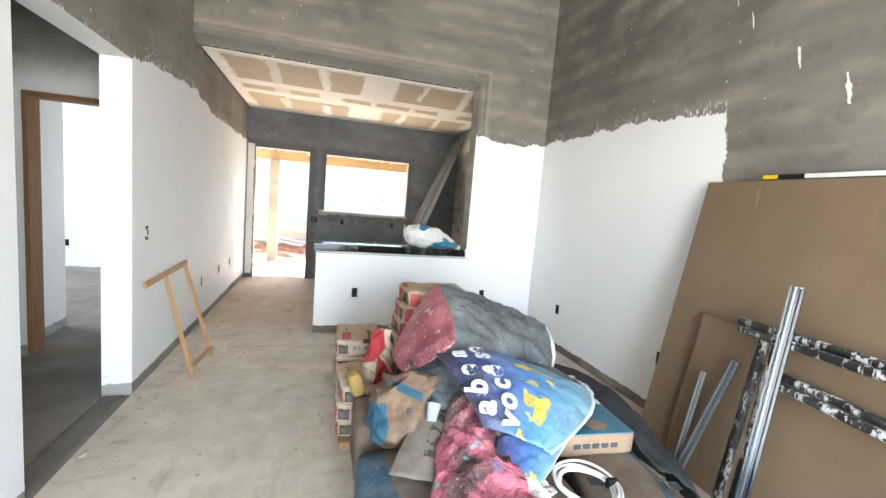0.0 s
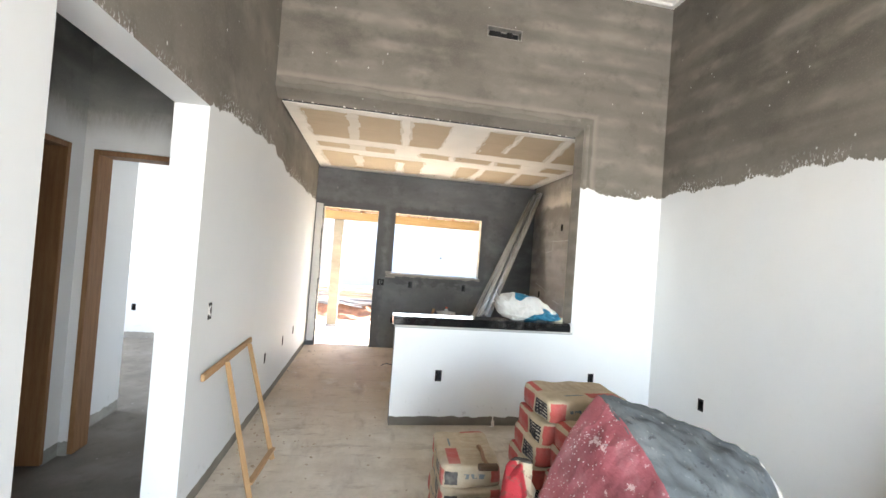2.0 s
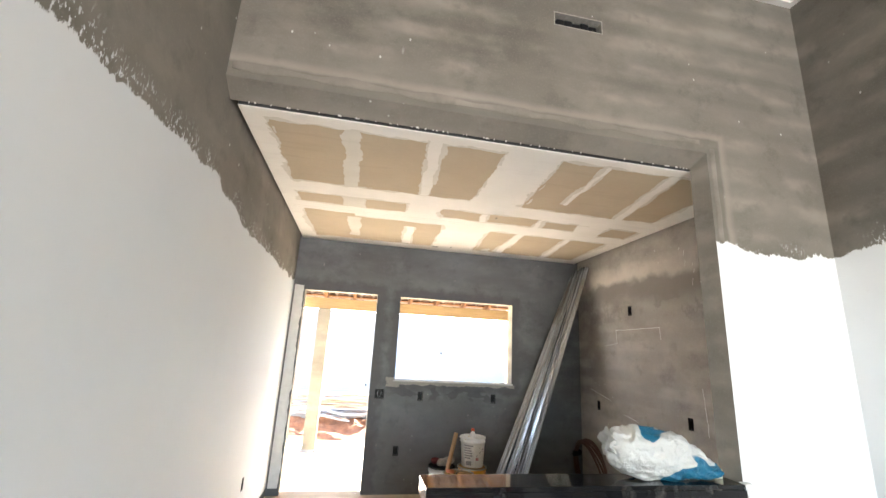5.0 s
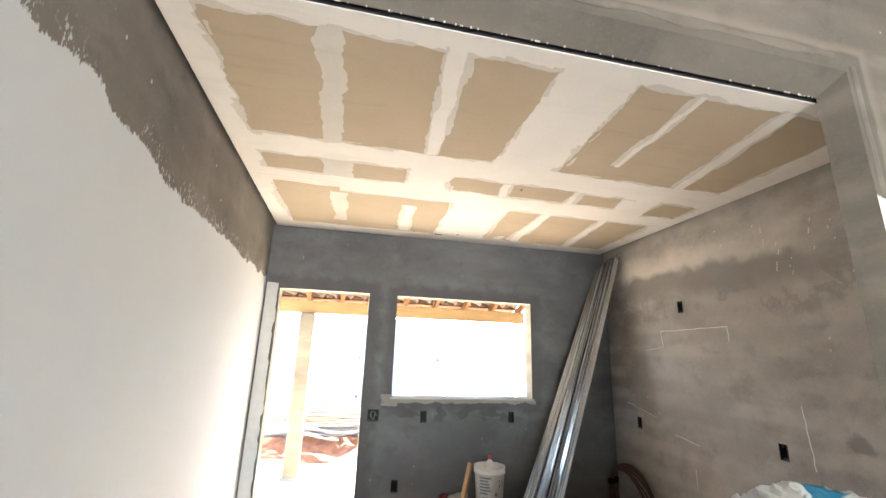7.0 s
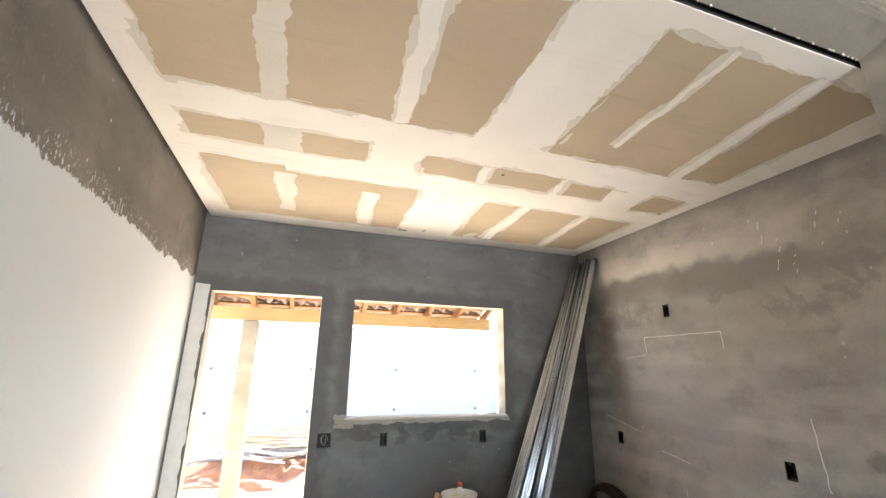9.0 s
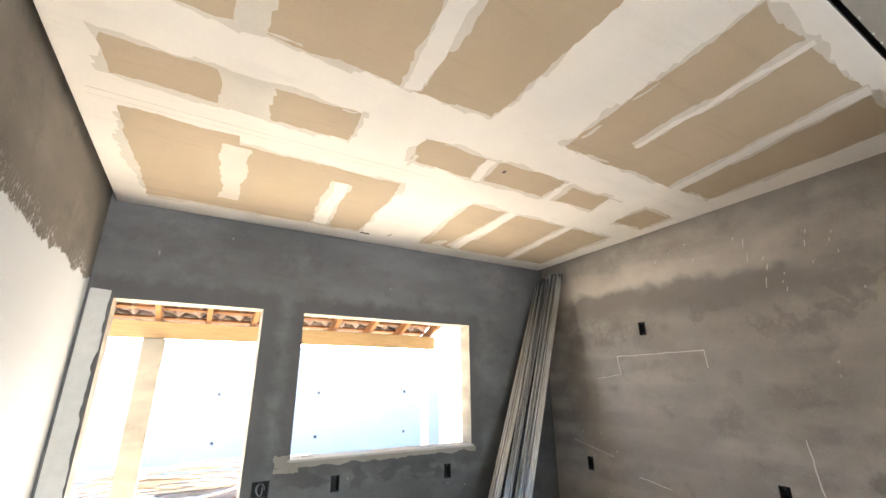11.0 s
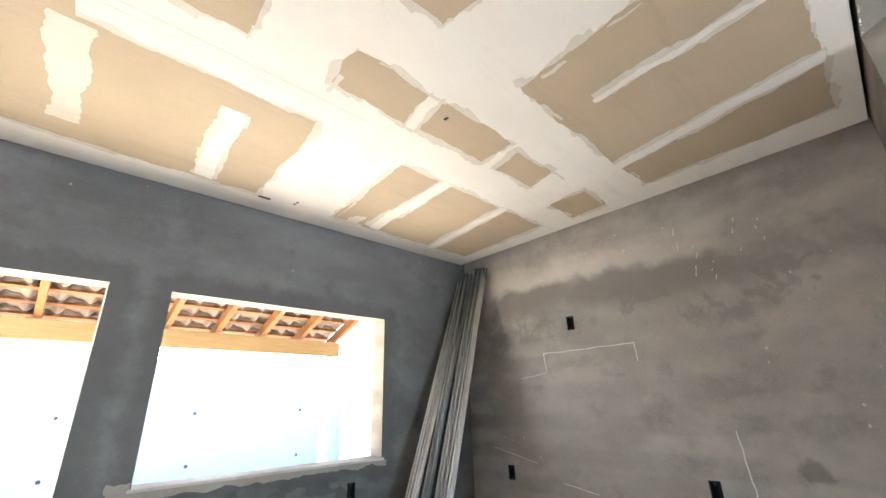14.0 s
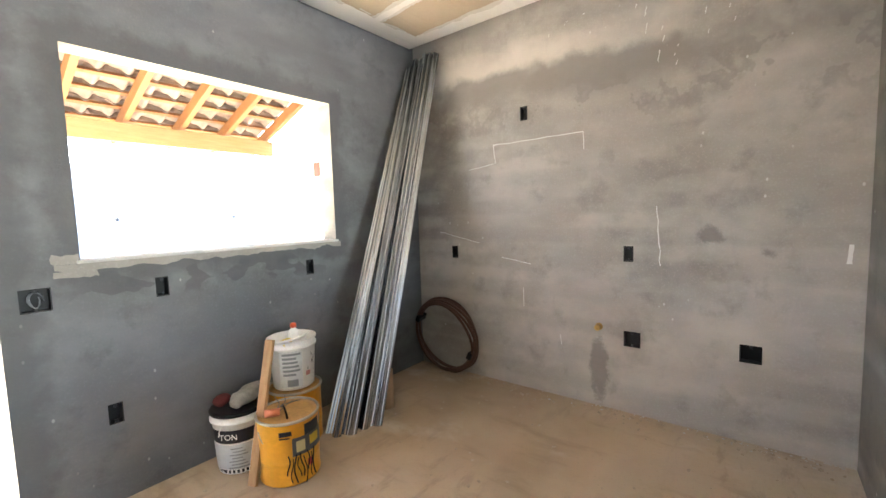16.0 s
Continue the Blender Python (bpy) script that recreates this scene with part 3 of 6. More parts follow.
setting(wall("wall_bedroom_near", "x", -2.06, 0.71, -0.02, 2.95, 6.115, 6.255, ROOM_WHITE), "white painted bedroom wall", "wall")
setting(wall("wall_bathroom", "y", 3.6, 6.115, -0.02, 2.95, -0.6, -0.46, CEMENT), "bare wall of the dark room", "wall")
setting(wall("wall_bathroom_end", "x", -0.46, 0.76, -0.02, 2.95, 3.6, 3.74, CEMENT), "bare wall of the dark room", "wall")
bm = bmesh.new()
box(bm, (-2.2, 1.5, 2.80), (XL - 0.17, 9.09, 2.86))
setting(mesh_ob("ceiling_hall", bm, CEMENT), "bare concrete slab over the hall", "ceiling")


bm = bmesh.new()       # rough mortar strip in the opening to the hall
NX, NY = 9, 48
grid = [[bm.verts.new((1.802 + 0.175 * i / NX, 3.635 + 1.04 * j / NY, -0.0085 + (0.013 + 0.010 * noise.noise((i * 0.9, j * 0.35, 4)) + 0.006 * noise.noise((i * 2.1, j * 1.7, 9))) * min(1, i, j, NX - i, NY - j))) for j in range(NY + 1)] for i in range(NX + 1)]
for i in range(NX):
    for j in range(NY):
        bm.faces.new((grid[i][j], grid[i + 1][j], grid[i + 1][j + 1], grid[i][j + 1])).smooth = True
setting(mesh_ob("trim_threshold", bm, cement_mat("rough_threshold", (0.135, 0.125, 0.112))), "rough dark mortar strip across the hall opening", "threshold")


def door_frame(name, along, u0, u1, t0, t1, top, label):
    f = thing(name, label, "door frame")
    for s in (0, 1):
        bm = bmesh.new()
        a, b = (u0 + 0.002, u0 + 0.034) if s == 0 else (u1 - 0.034, u1 - 0.002)
        lo, hi = ((a, t0, 0), (b, t1, top)) if along == "x" else ((t0, a, 0), (t1, b, top))
        box(bm, lo, hi, 0.003)
        part("jamb", bm, FRAME_WOOD, f)
    bm = bmesh.new()
    lo, hi = ((u0 + 0.036, t0, top - 0.034), (u1 - 0.036, t1, top)) if along == "x" else ((t0, u0 + 0.036, top - 0.034), (t1, u1 - 0.036, top))
    box(bm, lo, hi, 0.003)
    part("head_jamb", bm, FRAME_WOOD, f)
    return f


door_frame("door_frame", "x", 0.985, 1.72, W1Y - 0.004, W1Y + 0.15, 2.021, "brown varnished timber door frame with no door")
door_frame("door_frame", "y", 4.53, 5.34, W2X - 0.176, W2X + 0.004, 2.026, "dark brown timber door frame beside the hall corner")

# veranda, yard and boundary walls
bm = bmesh.new()
box(bm, (-60, YF + 0.14, -0.6), (60, 90, -0.16))
box(bm, (-60, -60, -0.6), (XL, 1.4, -0.16))
box(bm, (XL, -60, -0.6), (60, Y0 - 3.01, -0.16))
setting(mesh_ob("ground", bm, plain_mat("sandy_ground", (0.70, 0.60, 0.475), 0.9, vary=0.22, scale=1.2, bump=0.5)), "pale sandy building plot ground", "ground")
# ---- veranda and yard ----
YARD_WHITE = plain_mat("yard_wall_paint", (0.28, 0.30, 0.325), 0.8, vary=0.08, scale=2.0, bump=0.2)
EARTH = plain_mat("red_earth", (0.21, 0.086, 0.038), 0.95, vary=0.6, scale=7, bump=0.8)
BLOCK_GREY = plain_mat("block_grey", (0.23, 0.23, 0.245), 0.9, vary=0.2, scale=6, bump=0.3)
TILE_CLAY = plain_mat("clay_tile", (0.20, 0.148, 0.118), 0.85, vary=0.25, scale=14, bump=0.3, rnd=0.35)
m = Nodes("veranda_side_paint")
x, y, z = m.xyz()
c = m.ramp(m.noise(2.2, 4), [(0.3, (0.66, 0.66, 0.65)), (0.7, (0.78, 0.78, 0.78))])
q = m.math("SQRT", m.math("ADD", m.math("POWER", m.math("MULTIPLY", m.math("SUBTRACT", y, 10.9), 1.1), 2.0), m.math("POWER", m.math("MULTIPLY", m.math("SUBTRACT", z, 1.42), 0.5), 2.0)))
c = m.mix(m.math("MULTIPLY", m.step(m.math("MULTIPLY_ADD", m.noise(4.5, 4, 0.65), 0.5, q), 0.54, 0.40), 0.85), c, (0.13, 0.16, 0.19))
m.bump(m.noise(30, 3), 0.2, 0.005)
STAINED = m.done(c, 0.8)
HOLE_PIPE = plain_mat("drain_pipe_plastic", (0.10, 0.10, 0.11), 0.6)
setting(wall("wall_yard_back", "x", -8, 9.5, -0.2, 2.5, 16.7, 16.85, YARD_WHITE, [ohole(u, z, 0.07, 0.07) for u in (0.82, 3.09, 5.28, 7.6) for z in (1.42, 0.42)]), "white rendered boundary wall with small drain holes", "wall")
setting(wall("wall_yard_side", "y", 11.5, 16.7, -0.2, 2.5, 9.35, 9.5, YARD_WHITE), "white rendered boundary wall", "wall")
# unseen wall, added to bounce sunlight through the door onto the kitchen's right wall
setting(wall("wall_yard_bounce", "y", 9.1, 16.7, -0.2, 2.5, -3.35, -3.2, YARD_WHITE), "white rendered boundary wall", "wall")
setting(wall("wall_veranda_side", "y", YF + 0.14, 11.28, -0.2, 2.75, 5.66, 5.8, STAINED), "white rendered wall at the veranda's end", "wall")
setting(wall("wall_house_gable", "x", -2.2, 6.0, 2.95, 3.9, YF, YF + 0.14, CEMENT_PALE), "upper part of the house's back wall", "wall")
for u in (0.82, 3.09, 5.28, 7.6):
    for z in (1.42, 0.42):
        p = thing("drain_pipe", "dark plastic pipe end set in the white yard wall", "pipe", pose(u, 16.69, z), "drain pipes in the yard wall")
        bm = bmesh.new()
        lathe(bm, [(0.0, -0.06), (0.03, -0.06), (0.03, 0.0), (0.036, 0.0), (0.036, -0.07), (0.0, -0.07)], 14, pose(0, 0, 0, 90))
        part("pipe_end", bm, HOLE_PIPE, p)
bm = bmesh.new()
box(bm, (-2, YF + 0.14, -0.17), (5.66, 11.75, -0.14), 0.004)
setting(mesh_ob("pavement", bm, plain_mat("veranda_slab", (0.82, 0.725, 0.58), 0.9, vary=0.12, scale=3, bump=0.3)), "pale concrete veranda slab", "pavement")

roof = tagged(new("veranda_roof"), "timber lean-to roof with wavy clay tiles", "roof")
SLOPE = math.atan(0.37)
RY, RZ = 11.40, 2.30


def slope_pose(x, s, up=0.0):
    """A place on the roof's slope: s metres up it from the eave beam."""
    return Matrix.Translation((x, RY - s * math.cos(SLOPE) + up * math.sin(SLOPE), RZ + s * math.sin(SLOPE) + up * math.cos(SLOPE))) @ pose(0, 0, 0, -math.degrees(SLOPE))


bm = bmesh.new()
box(bm, (-0.028, -2.56, 0.0), (0.028, 0.42, 0.11), 0.005)
first = None
for x in (0.66, 1.15, 1.64, 2.13, 2.62, 3.11, 3.61, 4.10, 4.60, 5.07, 5.56):
    if first is None:
        first = mesh_ob("rafter", bm, RAFTER_WOOD, roof)
        ob = first
    else:
        ob = new("rafter", first.data)
        ob.parent = roof
    ob.matrix_world = slope_pose(x, 0)
bm = bmesh.new()
box(bm, (0.4, -0.022, 0.0), (5.64, 0.022, 0.028), 0.003)
first = None
for k in range(12):
    if first is None:
        first = mesh_ob("batten", bm, RAFTER_WOOD, roof)
        ob = first
    else:
        ob = new("batten", first.data)
        ob.parent = roof
    ob.matrix_world = slope_pose(0, -0.39 + k * 0.235, 0.112)
bm = bmesh.new()
box(bm, (0.2, 11.32, 2.11), (5.60, 11.38, 2.29), 0.006)
part("eave_beam", bm, BEAM_WOOD, roof)

# clay tiles: one wavy tile, laid in courses
NS, W, L, TH = 14, 0.222, 0.30, 0.014
verts, faces = [], []
for lay in (0, 1):
    for j in (0, 1):
        for i in range(NS + 1):
            f = i / NS
            wave = 0.026 * math.sin(2 * math.pi * f * 1.0) + 0.012 * math.sin(4 * math.pi * f + 0.6)
            verts.append(((f - 0.5) * W, -j * L, 0.03 + wave + lay * TH - 0.018 * j))
q = NS + 1
for i in range(NS):
    faces.append((i, i + 1, q + i + 1, q + i))
    faces.append((2 * q + i, 3 * q + i, 3 * q + i + 1, 2 * q + i + 1))
    faces.append((i, 2 * q + i, 2 * q + i + 1, i + 1))
    faces.append((q + i, q + i + 1, 3 * q + i + 1, 3 * q + i))
tile_me = bpy.data.meshes.new("roof_tile")
tile_me.from_pydata(verts, [], faces)
for p in tile_me.polygons:
    p.use_smooth = True
tile_me.materials.append(TILE_CLAY)
rng = random.Random(11)
for c in range(12):
    for i in range(24):
        t = new("roof_tile", tile_me)
        t.parent = roof
        t.matrix_world = slope_pose(0.52 + i * 0.215 + rng.uniform(-0.004, 0.004), -0.42 + c * 0.235, 0.14 + rng.uniform(0, 0.004)) @ pose(0, 0, 0, 0, 0, rng.uniform(-0.8, 0.8))

POST = cement_mat("post_concrete", (0.15, 0.134, 0.106))
post = thing("veranda_post", "rough pale concrete post on a small footing", "post", pose(2.14, 11.35, -0.14), "veranda posts")
bm = bmesh.new()
box(bm, (-0.10, -0.09, 0), (0.10, 0.09, 2.245), 0.012)
part("shaft", bm, POST, post)
bm = bmesh.new()
box(bm, (-0.125, -0.115, 0.0), (0.125, 0.115, 0.035), 0.012)
part("footing", bm, BLOCK_GREY, post)
post = thing("veranda_post", "slim pale timber post at the veranda's end", "post", pose(5.46, 11.35, -0.14), "veranda posts")
bm = bmesh.new()
box(bm, (-0.04, -0.04, 0), (0.04, 0.04, 2.244), 0.006)
part("shaft", bm, plain_mat("pale_post", (0.75, 0.66, 0.48), 0.7), post)

bm = bmesh.new()
box(bm, (0, 0, 0), (0.012, 0.11, 0.16), 0.004)
part("lid", bm, plain_mat("orange_plastic", (0.30, 0.035, 0.008), 0.5), thing("electric_box", "orange plastic electric box on the veranda's end wall", "electric box", pose(5.648, 10.47, 1.80)))

lw = thing("low_wall", "low grey blockwork wall in the yard", "wall", pose(0, 13.25, -0.16))
bm = bmesh.new()
box(bm, (-5, 0, 0), (9.3, 0.14, 0.36), 0.01)
part("blockwork", bm, BLOCK_GREY, lw)
bm = bmesh.new()
N = 60
grid = [[bm.verts.new((0.6 + 5.0 * i / N, 12.2 + 1.02 * j / 14,
         -0.17 + (0.27 * min(1, i / 12, (N - i) / 12) * (j / 14) ** 0.8 + 0.01) * (0.85 + 0.5 * noise.noise((i * 0.22, j * 0.3, 2)) + 0.3 * noise.noise((i * 0.9, j * 0.9, 7))))) for j in range(15)] for i in range(N + 1)]
for i in range(N):
    for j in range(14):
        f = bm.faces.new((grid[i][j], grid[i + 1][j], grid[i + 1][j + 1], grid[i][j + 1]))
        f.smooth = True
tagged(mesh_ob("earth_mound", bm, EARTH), "heap of loose red earth against the low wall", "earth mound")
STICK = wood_mat("old_timber", (0.46, 0.37, 0.27), (0.27, 0.20, 0.14), (1, 12, 12))
PIPE_GREY = plain_mat("grey_conduit", (0.33, 0.34, 0.36), 0.5)
STEEL = plain_mat("rusty_rod", (0.27, 0.17, 0.11), 0.7, 0.2, vary=0.3)
rng = random.Random(21)
for k in range(20):
    x0, y0 = rng.uniform(1.0, 2.3), rng.uniform(13.1, 13.5)
    x1, y1 = rng.uniform(3.0, 4.4), rng.uniform(12.9, 13.6)
    z0 = 0.225 + 0.016 * k
    z1 = z0 + rng.uniform(-0.12, 0.06)
    z1 = max(z1, 0.23)
    bm = bmesh.new()
    if k % 3:
        d = Vector((x1 - x0, y1 - y0, z1 - z0))
        box(bm, (0, -0.035, -0.012), (d.length, 0.035, 0.012), 0.003)
        ob = mesh_ob("timber_board", bm, STICK)
        ob.matrix_world = Matrix.Translation((x0, y0, z0)) @ d.to_track_quat("X", "Z").to_matrix().to_4x4()
        tagged(ob, "weathered timber board on the yard pile", "board", "boards on the yard pile")
    else:
        tube(bm, [(x0 + (x1 - x0) * s / 8, y0 + (y1 - y0) * s / 8, z0 + (z1 - z0) * s / 8 + 0.09 * math.sin(s / 8 * 3.1)) for s in range(9)], 0.009, 6)
        tagged(mesh_ob("steel_rod", bm, STEEL), "bent rusty reinforcing rod on the yard pile", "steel rod", "rods on the yard pile")
for k in range(5):
    x0, y0 = 1.3 + 0.3 * k, 12.75 + 0.08 * k
    bm = bmesh.new()
    tube(bm, [(x0 + 0.16 * s, y0 + 0.05 * s * (k % 2), 0.15 + 0.05 * (k % 3) + 0.07 * math.sin(s * 0.5 + k)) for s in range(10)], 0.016, 8)
    tagged(mesh_ob("plastic_pipe", bm, PIPE_GREY, smooth=True), "bent pale grey plastic pipe lying on the earth", "pipe", "pipes on the earth")
# ---- fixtures ----
WIRE_WHITE = plain_mat("white_wire", (0.75, 0.75, 0.74), 0.4)
WIRE_GREY = plain_mat("grey_wire", (0.16, 0.17, 0.18), 0.5)
DARK_BLUE = plain_mat("dark_box_plastic", (0.012, 0.014, 0.018), 0.5)


def outlet_box(m, w=OUT4x2[0], h=OUT4x2[1], wires=0, label="empty black electric box set in the wall", seed=0):
    """A flush box: local x along the wall, local -y out of it, z up."""
    t = thing("electric_box", label, "electric box", m, "electric boxes in the walls")
    bm = bmesh.new()
    d, k = 0.05, 0.004
    box(bm, (-w / 2, 0.0, -h / 2), (-w / 2 + k, d, h / 2))
    box(bm, (w / 2 - k, 0.0, -h / 2), (w / 2, d, h / 2))
    box(bm, (-w / 2 + k, 0.0, -h / 2), (w / 2 - k, d, -h / 2 + k))
    box(bm, (-w / 2 + k, 0.0, h / 2 - k), (w / 2 - k, d, h / 2))
    box(bm, (-w / 2, d, -h / 2), (w / 2, d + 0.05, h / 2))
    part("shell", bm, BLACK, t)
    for s in (-1, 1):
        bm = bmesh.new()
        box(bm, (-0.007, -0.001, s * (h / 2 - 0.013) - 0.007), (0.007, 0.006, s * (h / 2 - 0.013) + 0.007), 0.002)
        part("screw_lug", bm, DARK_BLUE, t)
    r = random.Random(seed)
    for j in range(wires):
        bm = bmesh.new()
        a = r.uniform(0, 6.28)
        tube(bm, [(math.cos(a + s * 0.6) * w * 0.3 * (1 - s / 14), 0.03 - s * 0.004, math.sin(a + s * 0.6) * h * 0.32) for s in range(10)], 0.0025, 6)
        part("wire", bm, WIRE_WHITE if "switch" in label else WIRE_GREY, t)
    return t


for i, (u, z) in enumerate(LEFT_OUT):
    outlet_box(pose(XL - 0.001, u, z, 0, 0, 90), wires=3 if i == 0 else 0, seed=i, label="black switch box with loose wires in the white wall" if i == 0 else "empty black electric box low on the white wall")
for u, z in FAR_OUT:
    outlet_box(pose(u, YF + 0.001, z), label="empty black electric box set in grey cement")
outlet_box(pose(3.033, YF + 0.001, 1.012), 0.1, 0.1, 3, "square electric box with coiled wires in the cement wall", 8)
for u, z in KR_OUT:
    outlet_box(pose(XKR + 0.001, u, z, 0, 0, -90), label="empty black electric box set in grey cement")
for u, z in KR_SQ:
    outlet_box(pose(XKR + 0.001, u, z, 0, 0, -90), 0.1, 0.1, 0, "square black electric box set in grey cement", int(u * 10))
for u, z in HALF_OUT:
    outlet_box(pose(u, YH + 0.001, z), label="empty black electric box in the white half wall")
for u, z in RIGHT_OUT:
    outlet_box(pose(XR + 0.001, u, z, 0, 0, -90), label="empty black electric box low on the white wall")
outlet_box(pose(-0.44, 8.951, 0.43), label="empty black electric box in the bedroom wall")

# long recess high on the wall over the hatch
t = thing("wall_recess_box", "long dark recess smeared with plaster above the hatch", "electric box", pose(3.895, YH, 3.55))
bm = bmesh.new()
for lo, hi in (((-0.165, 0.0, -0.05), (-0.158, 0.06, 0.05)), ((0.158, 0.0, -0.05), (0.165, 0.06, 0.05)), ((-0.158, 0.0, -0.05), (0.158, 0.06, -0.043)), ((-0.158, 0.0, 0.043), (0.158, 0.06, 0.05)), ((-0.165, 0.06, -0.05), (0.165, 0.1, 0.05))):
    box(bm, lo, hi)
part("shell", bm, plain_mat("recess_plaster", (0.30, 0.28, 0.25), 0.9, vary=0.4, scale=30), t)
rng = random.Random(3)
for k in range(5):
    bm = bmesh.new()
    box(bm, (-0.14 + k * 0.055, 0.02, -0.038 + rng.uniform(0, 0.02)), (-0.08 + k * 0.055, 0.058, 0.012 + rng.uniform(0, 0.02)), 0.012)
    part("black_bag_scrap", bm, BLACK, t)

# pale plaster round the window and beside the door


def ragged_plate(bm, x0, x1, z0, z1, y, th, jit, edges="b", step=0.02, seed=1):
    """An upright plaster skim on the far wall with uneven edges (b bottom, t top, l left, r right)."""
    r = random.Random(seed)
    pts = []
    for k in range(int((x1 - x0) / step) + 1):
        pts.append([x0 + k * step, z0, "b"])
    for k in range(int((z1 - z0) / step) + 1):
        pts.append([x1, z0 + k * step, "r"])
    for k in range(int((x1 - x0) / step) + 1):
        pts.append([x1 - k * step, z1, "t"])
    for k in range(int((z1 - z0) / step) + 1):
        pts.append([x0, z1 - k * step, "l"])
    out = []
    for x, z, e in pts:
        if e in edges:
            w = jit * (noise.noise((x * 9, z * 9, seed)) * 1.4 + r.uniform(-0.35, 0.35))
            x, z = (x, z + w) if e in "bt" else (x + w, z)
        if not out or (Vector((x, z)) - Vector(out[-1])).length > 0.003:
            out.append((x, z))
    if (Vector(out[0]) - Vector(out[-1])).length < 0.003:
        out.pop()
    f = bm.faces.new([bm.verts.new((x, y, z)) for x, z in out])
    ex = bmesh.ops.extrude_face_region(bm, geom=[f])
    bmesh.ops.translate(bm, verts=[g for g in ex["geom"] if isinstance(g, bmesh.types.BMVert)], vec=(0, -th, 0))
    bmesh.ops.recalc_face_normals(bm, faces=bm.faces[:])


bm = bmesh.new()
ragged_plate(bm, 3.10, 4.62, 1.122, 1.152, YF - 0.0005, 0.006, 0.014, "b", seed=2)
ragged_plate(bm, 3.095, 3.24, 1.09, 1.1215, YF - 0.0005, 0.005, 0.012, "blr", seed=5)
ragged_plate(bm, 3.10, 3.185, 1.153, 1.20, YF - 0.0005, 0.005, 0.015, "lt", seed=7)
setting(mesh_ob("trim_window", bm, cement_mat("skim_plaster", (0.29, 0.27, 0.245))), "pale plaster skim under the window", "trim")
bm = bmesh.new()
ragged_plate(bm, 1.985, 2.085, 0.07, 2.16, YF - 0.0005, 0.007, 0.012, "rt", 0.03, seed=4)
setting(mesh_ob("trim_door", bm, plain_mat("grey_white_plaster", (0.60, 0.60, 0.59), 0.8, vary=0.12, bump=0.2)), "pale plaster strip beside the yard door", "trim")
bm = bmesh.new()
box(bm, (3.175, YF - 0.012, 1.1525), (4.60, YF + 0.15, 1.168), 0.004)
setting(mesh_ob("window_sill", bm, CEMENT_PALE), "thin plastered window sill", "sill")
# raised plaster lip along the hatch's front edge
bm = bmesh.new()
tube(bm, [(XL + 0.02 + k * 0.05, 0, 2.855 + 0.014 * noise.noise((k * 0.3, 1, 1))) for k in range(55)], lambda f: 0.022 + 0.008 * math.sin(f * 37), 10)
tube(bm, [(4.775 + 0.010 * noise.noise((k * 0.3, 3, 1)), 0, 2.82 - k * 0.05) for k in range(13)], 0.018, 10)
for v in bm.verts:
    v.co.y = YH + v.co.y * 0.22
setting(mesh_ob("trim_hatch", bm, CEMENT), "raised line of plaster round the hatch", "trim")
# metal corner beads of the hatch, with scraps of filler
rng = random.Random(8)
bm = bmesh.new()
for k in range(60):
    x = rng.uniform(2.0, 4.68)
    s = rng.uniform(0.0015, 0.005) * (2 if rng.random() < 0.1 else 1)
    box(bm, (x, YHB - 0.006, 2.719), (x + s * 1.6, YHB - 0.001, 2.722 + s), 0.0008)
tagged(mesh_ob("filler_scraps", bm, COMPOUND), "scraps of white filler along the hatch edge", "filler", kind="stuff")

# chalk and plaster marks on the kitchen's right wall
CHALK = plain_mat("chalk_white", (0.78, 0.77, 0.74), 0.9, vary=0.1)


def chalk(pts, w=0.004, label="thin white chalk line on the cement wall"):
    bm = bmesh.new()
    n = len(pts)
    rows = []
    for i, (y, z) in enumerate(pts):
        a, b = pts[max(0, i - 1)], pts[min(n - 1, i + 1)]
        d = Vector((b[0] - a[0], b[1] - a[1])).normalized()
        ww = w * (0.6 + 0.8 * abs(noise.noise((y * 20, z * 20, 5))))
        rows.append([bm.verts.new((XKR - 0.0006 - k * 0.0008, y - d.y * s * ww, z + d.x * s * ww)) for k, s in ((0, -1), (1, -1), (1, 1), (0, 1))])
    for a, b in zip(rows, rows[1:]):
        for k in range(4):
            bm.faces.new((a[k], a[(k + 1) % 4], b[(k + 1) % 4], b[k]))
    bmesh.ops.recalc_face_normals(bm, faces=bm.faces[:])
    tagged(mesh_ob("chalk_mark", bm, CHALK), label, "chalk mark", "chalk marks on the kitchen wall")


def wavy(a, b, n=14, amp=0.006, seed=0):
    return [(a[0] + (b[0] - a[0]) * k / n + amp * noise.noise((k * 0.5, seed, 0)), a[1] + (b[1] - a[1]) * k / n + amp * noise.noise((k * 0.5, seed, 4))) for k in range(n + 1)]


chalk(wavy((8.075, 1.826), (7.395, 1.832), seed=1), 0.0035)
chalk(wavy((8.075, 1.826), (8.06, 1.69), 6, seed=2), 0.003)
chalk(wavy((7.395, 1.832), (7.39, 1.72), 6, seed=3), 0.003)
chalk(wavy((8.06, 1.69), (8.3, 1.66), 6, seed=3), 0.002)
chalk(wavy((6.955, 1.33), (6.93, 0.97), 12, 0.01, 4), 0.0035)
chalk(wavy((8.60, 1.17), (8.22, 1.085), 10, seed=5), 0.0025)
chalk(wavy((8.02, 0.98), (7.78, 0.94), 10, seed=6), 0.003)
chalk(wavy((7.84, 0.76), (7.84, 0.62), 6, seed=7), 0.003)
chalk(wavy((7.56, 0.45), (7.55, 0.38), 5, seed=8), 0.003)
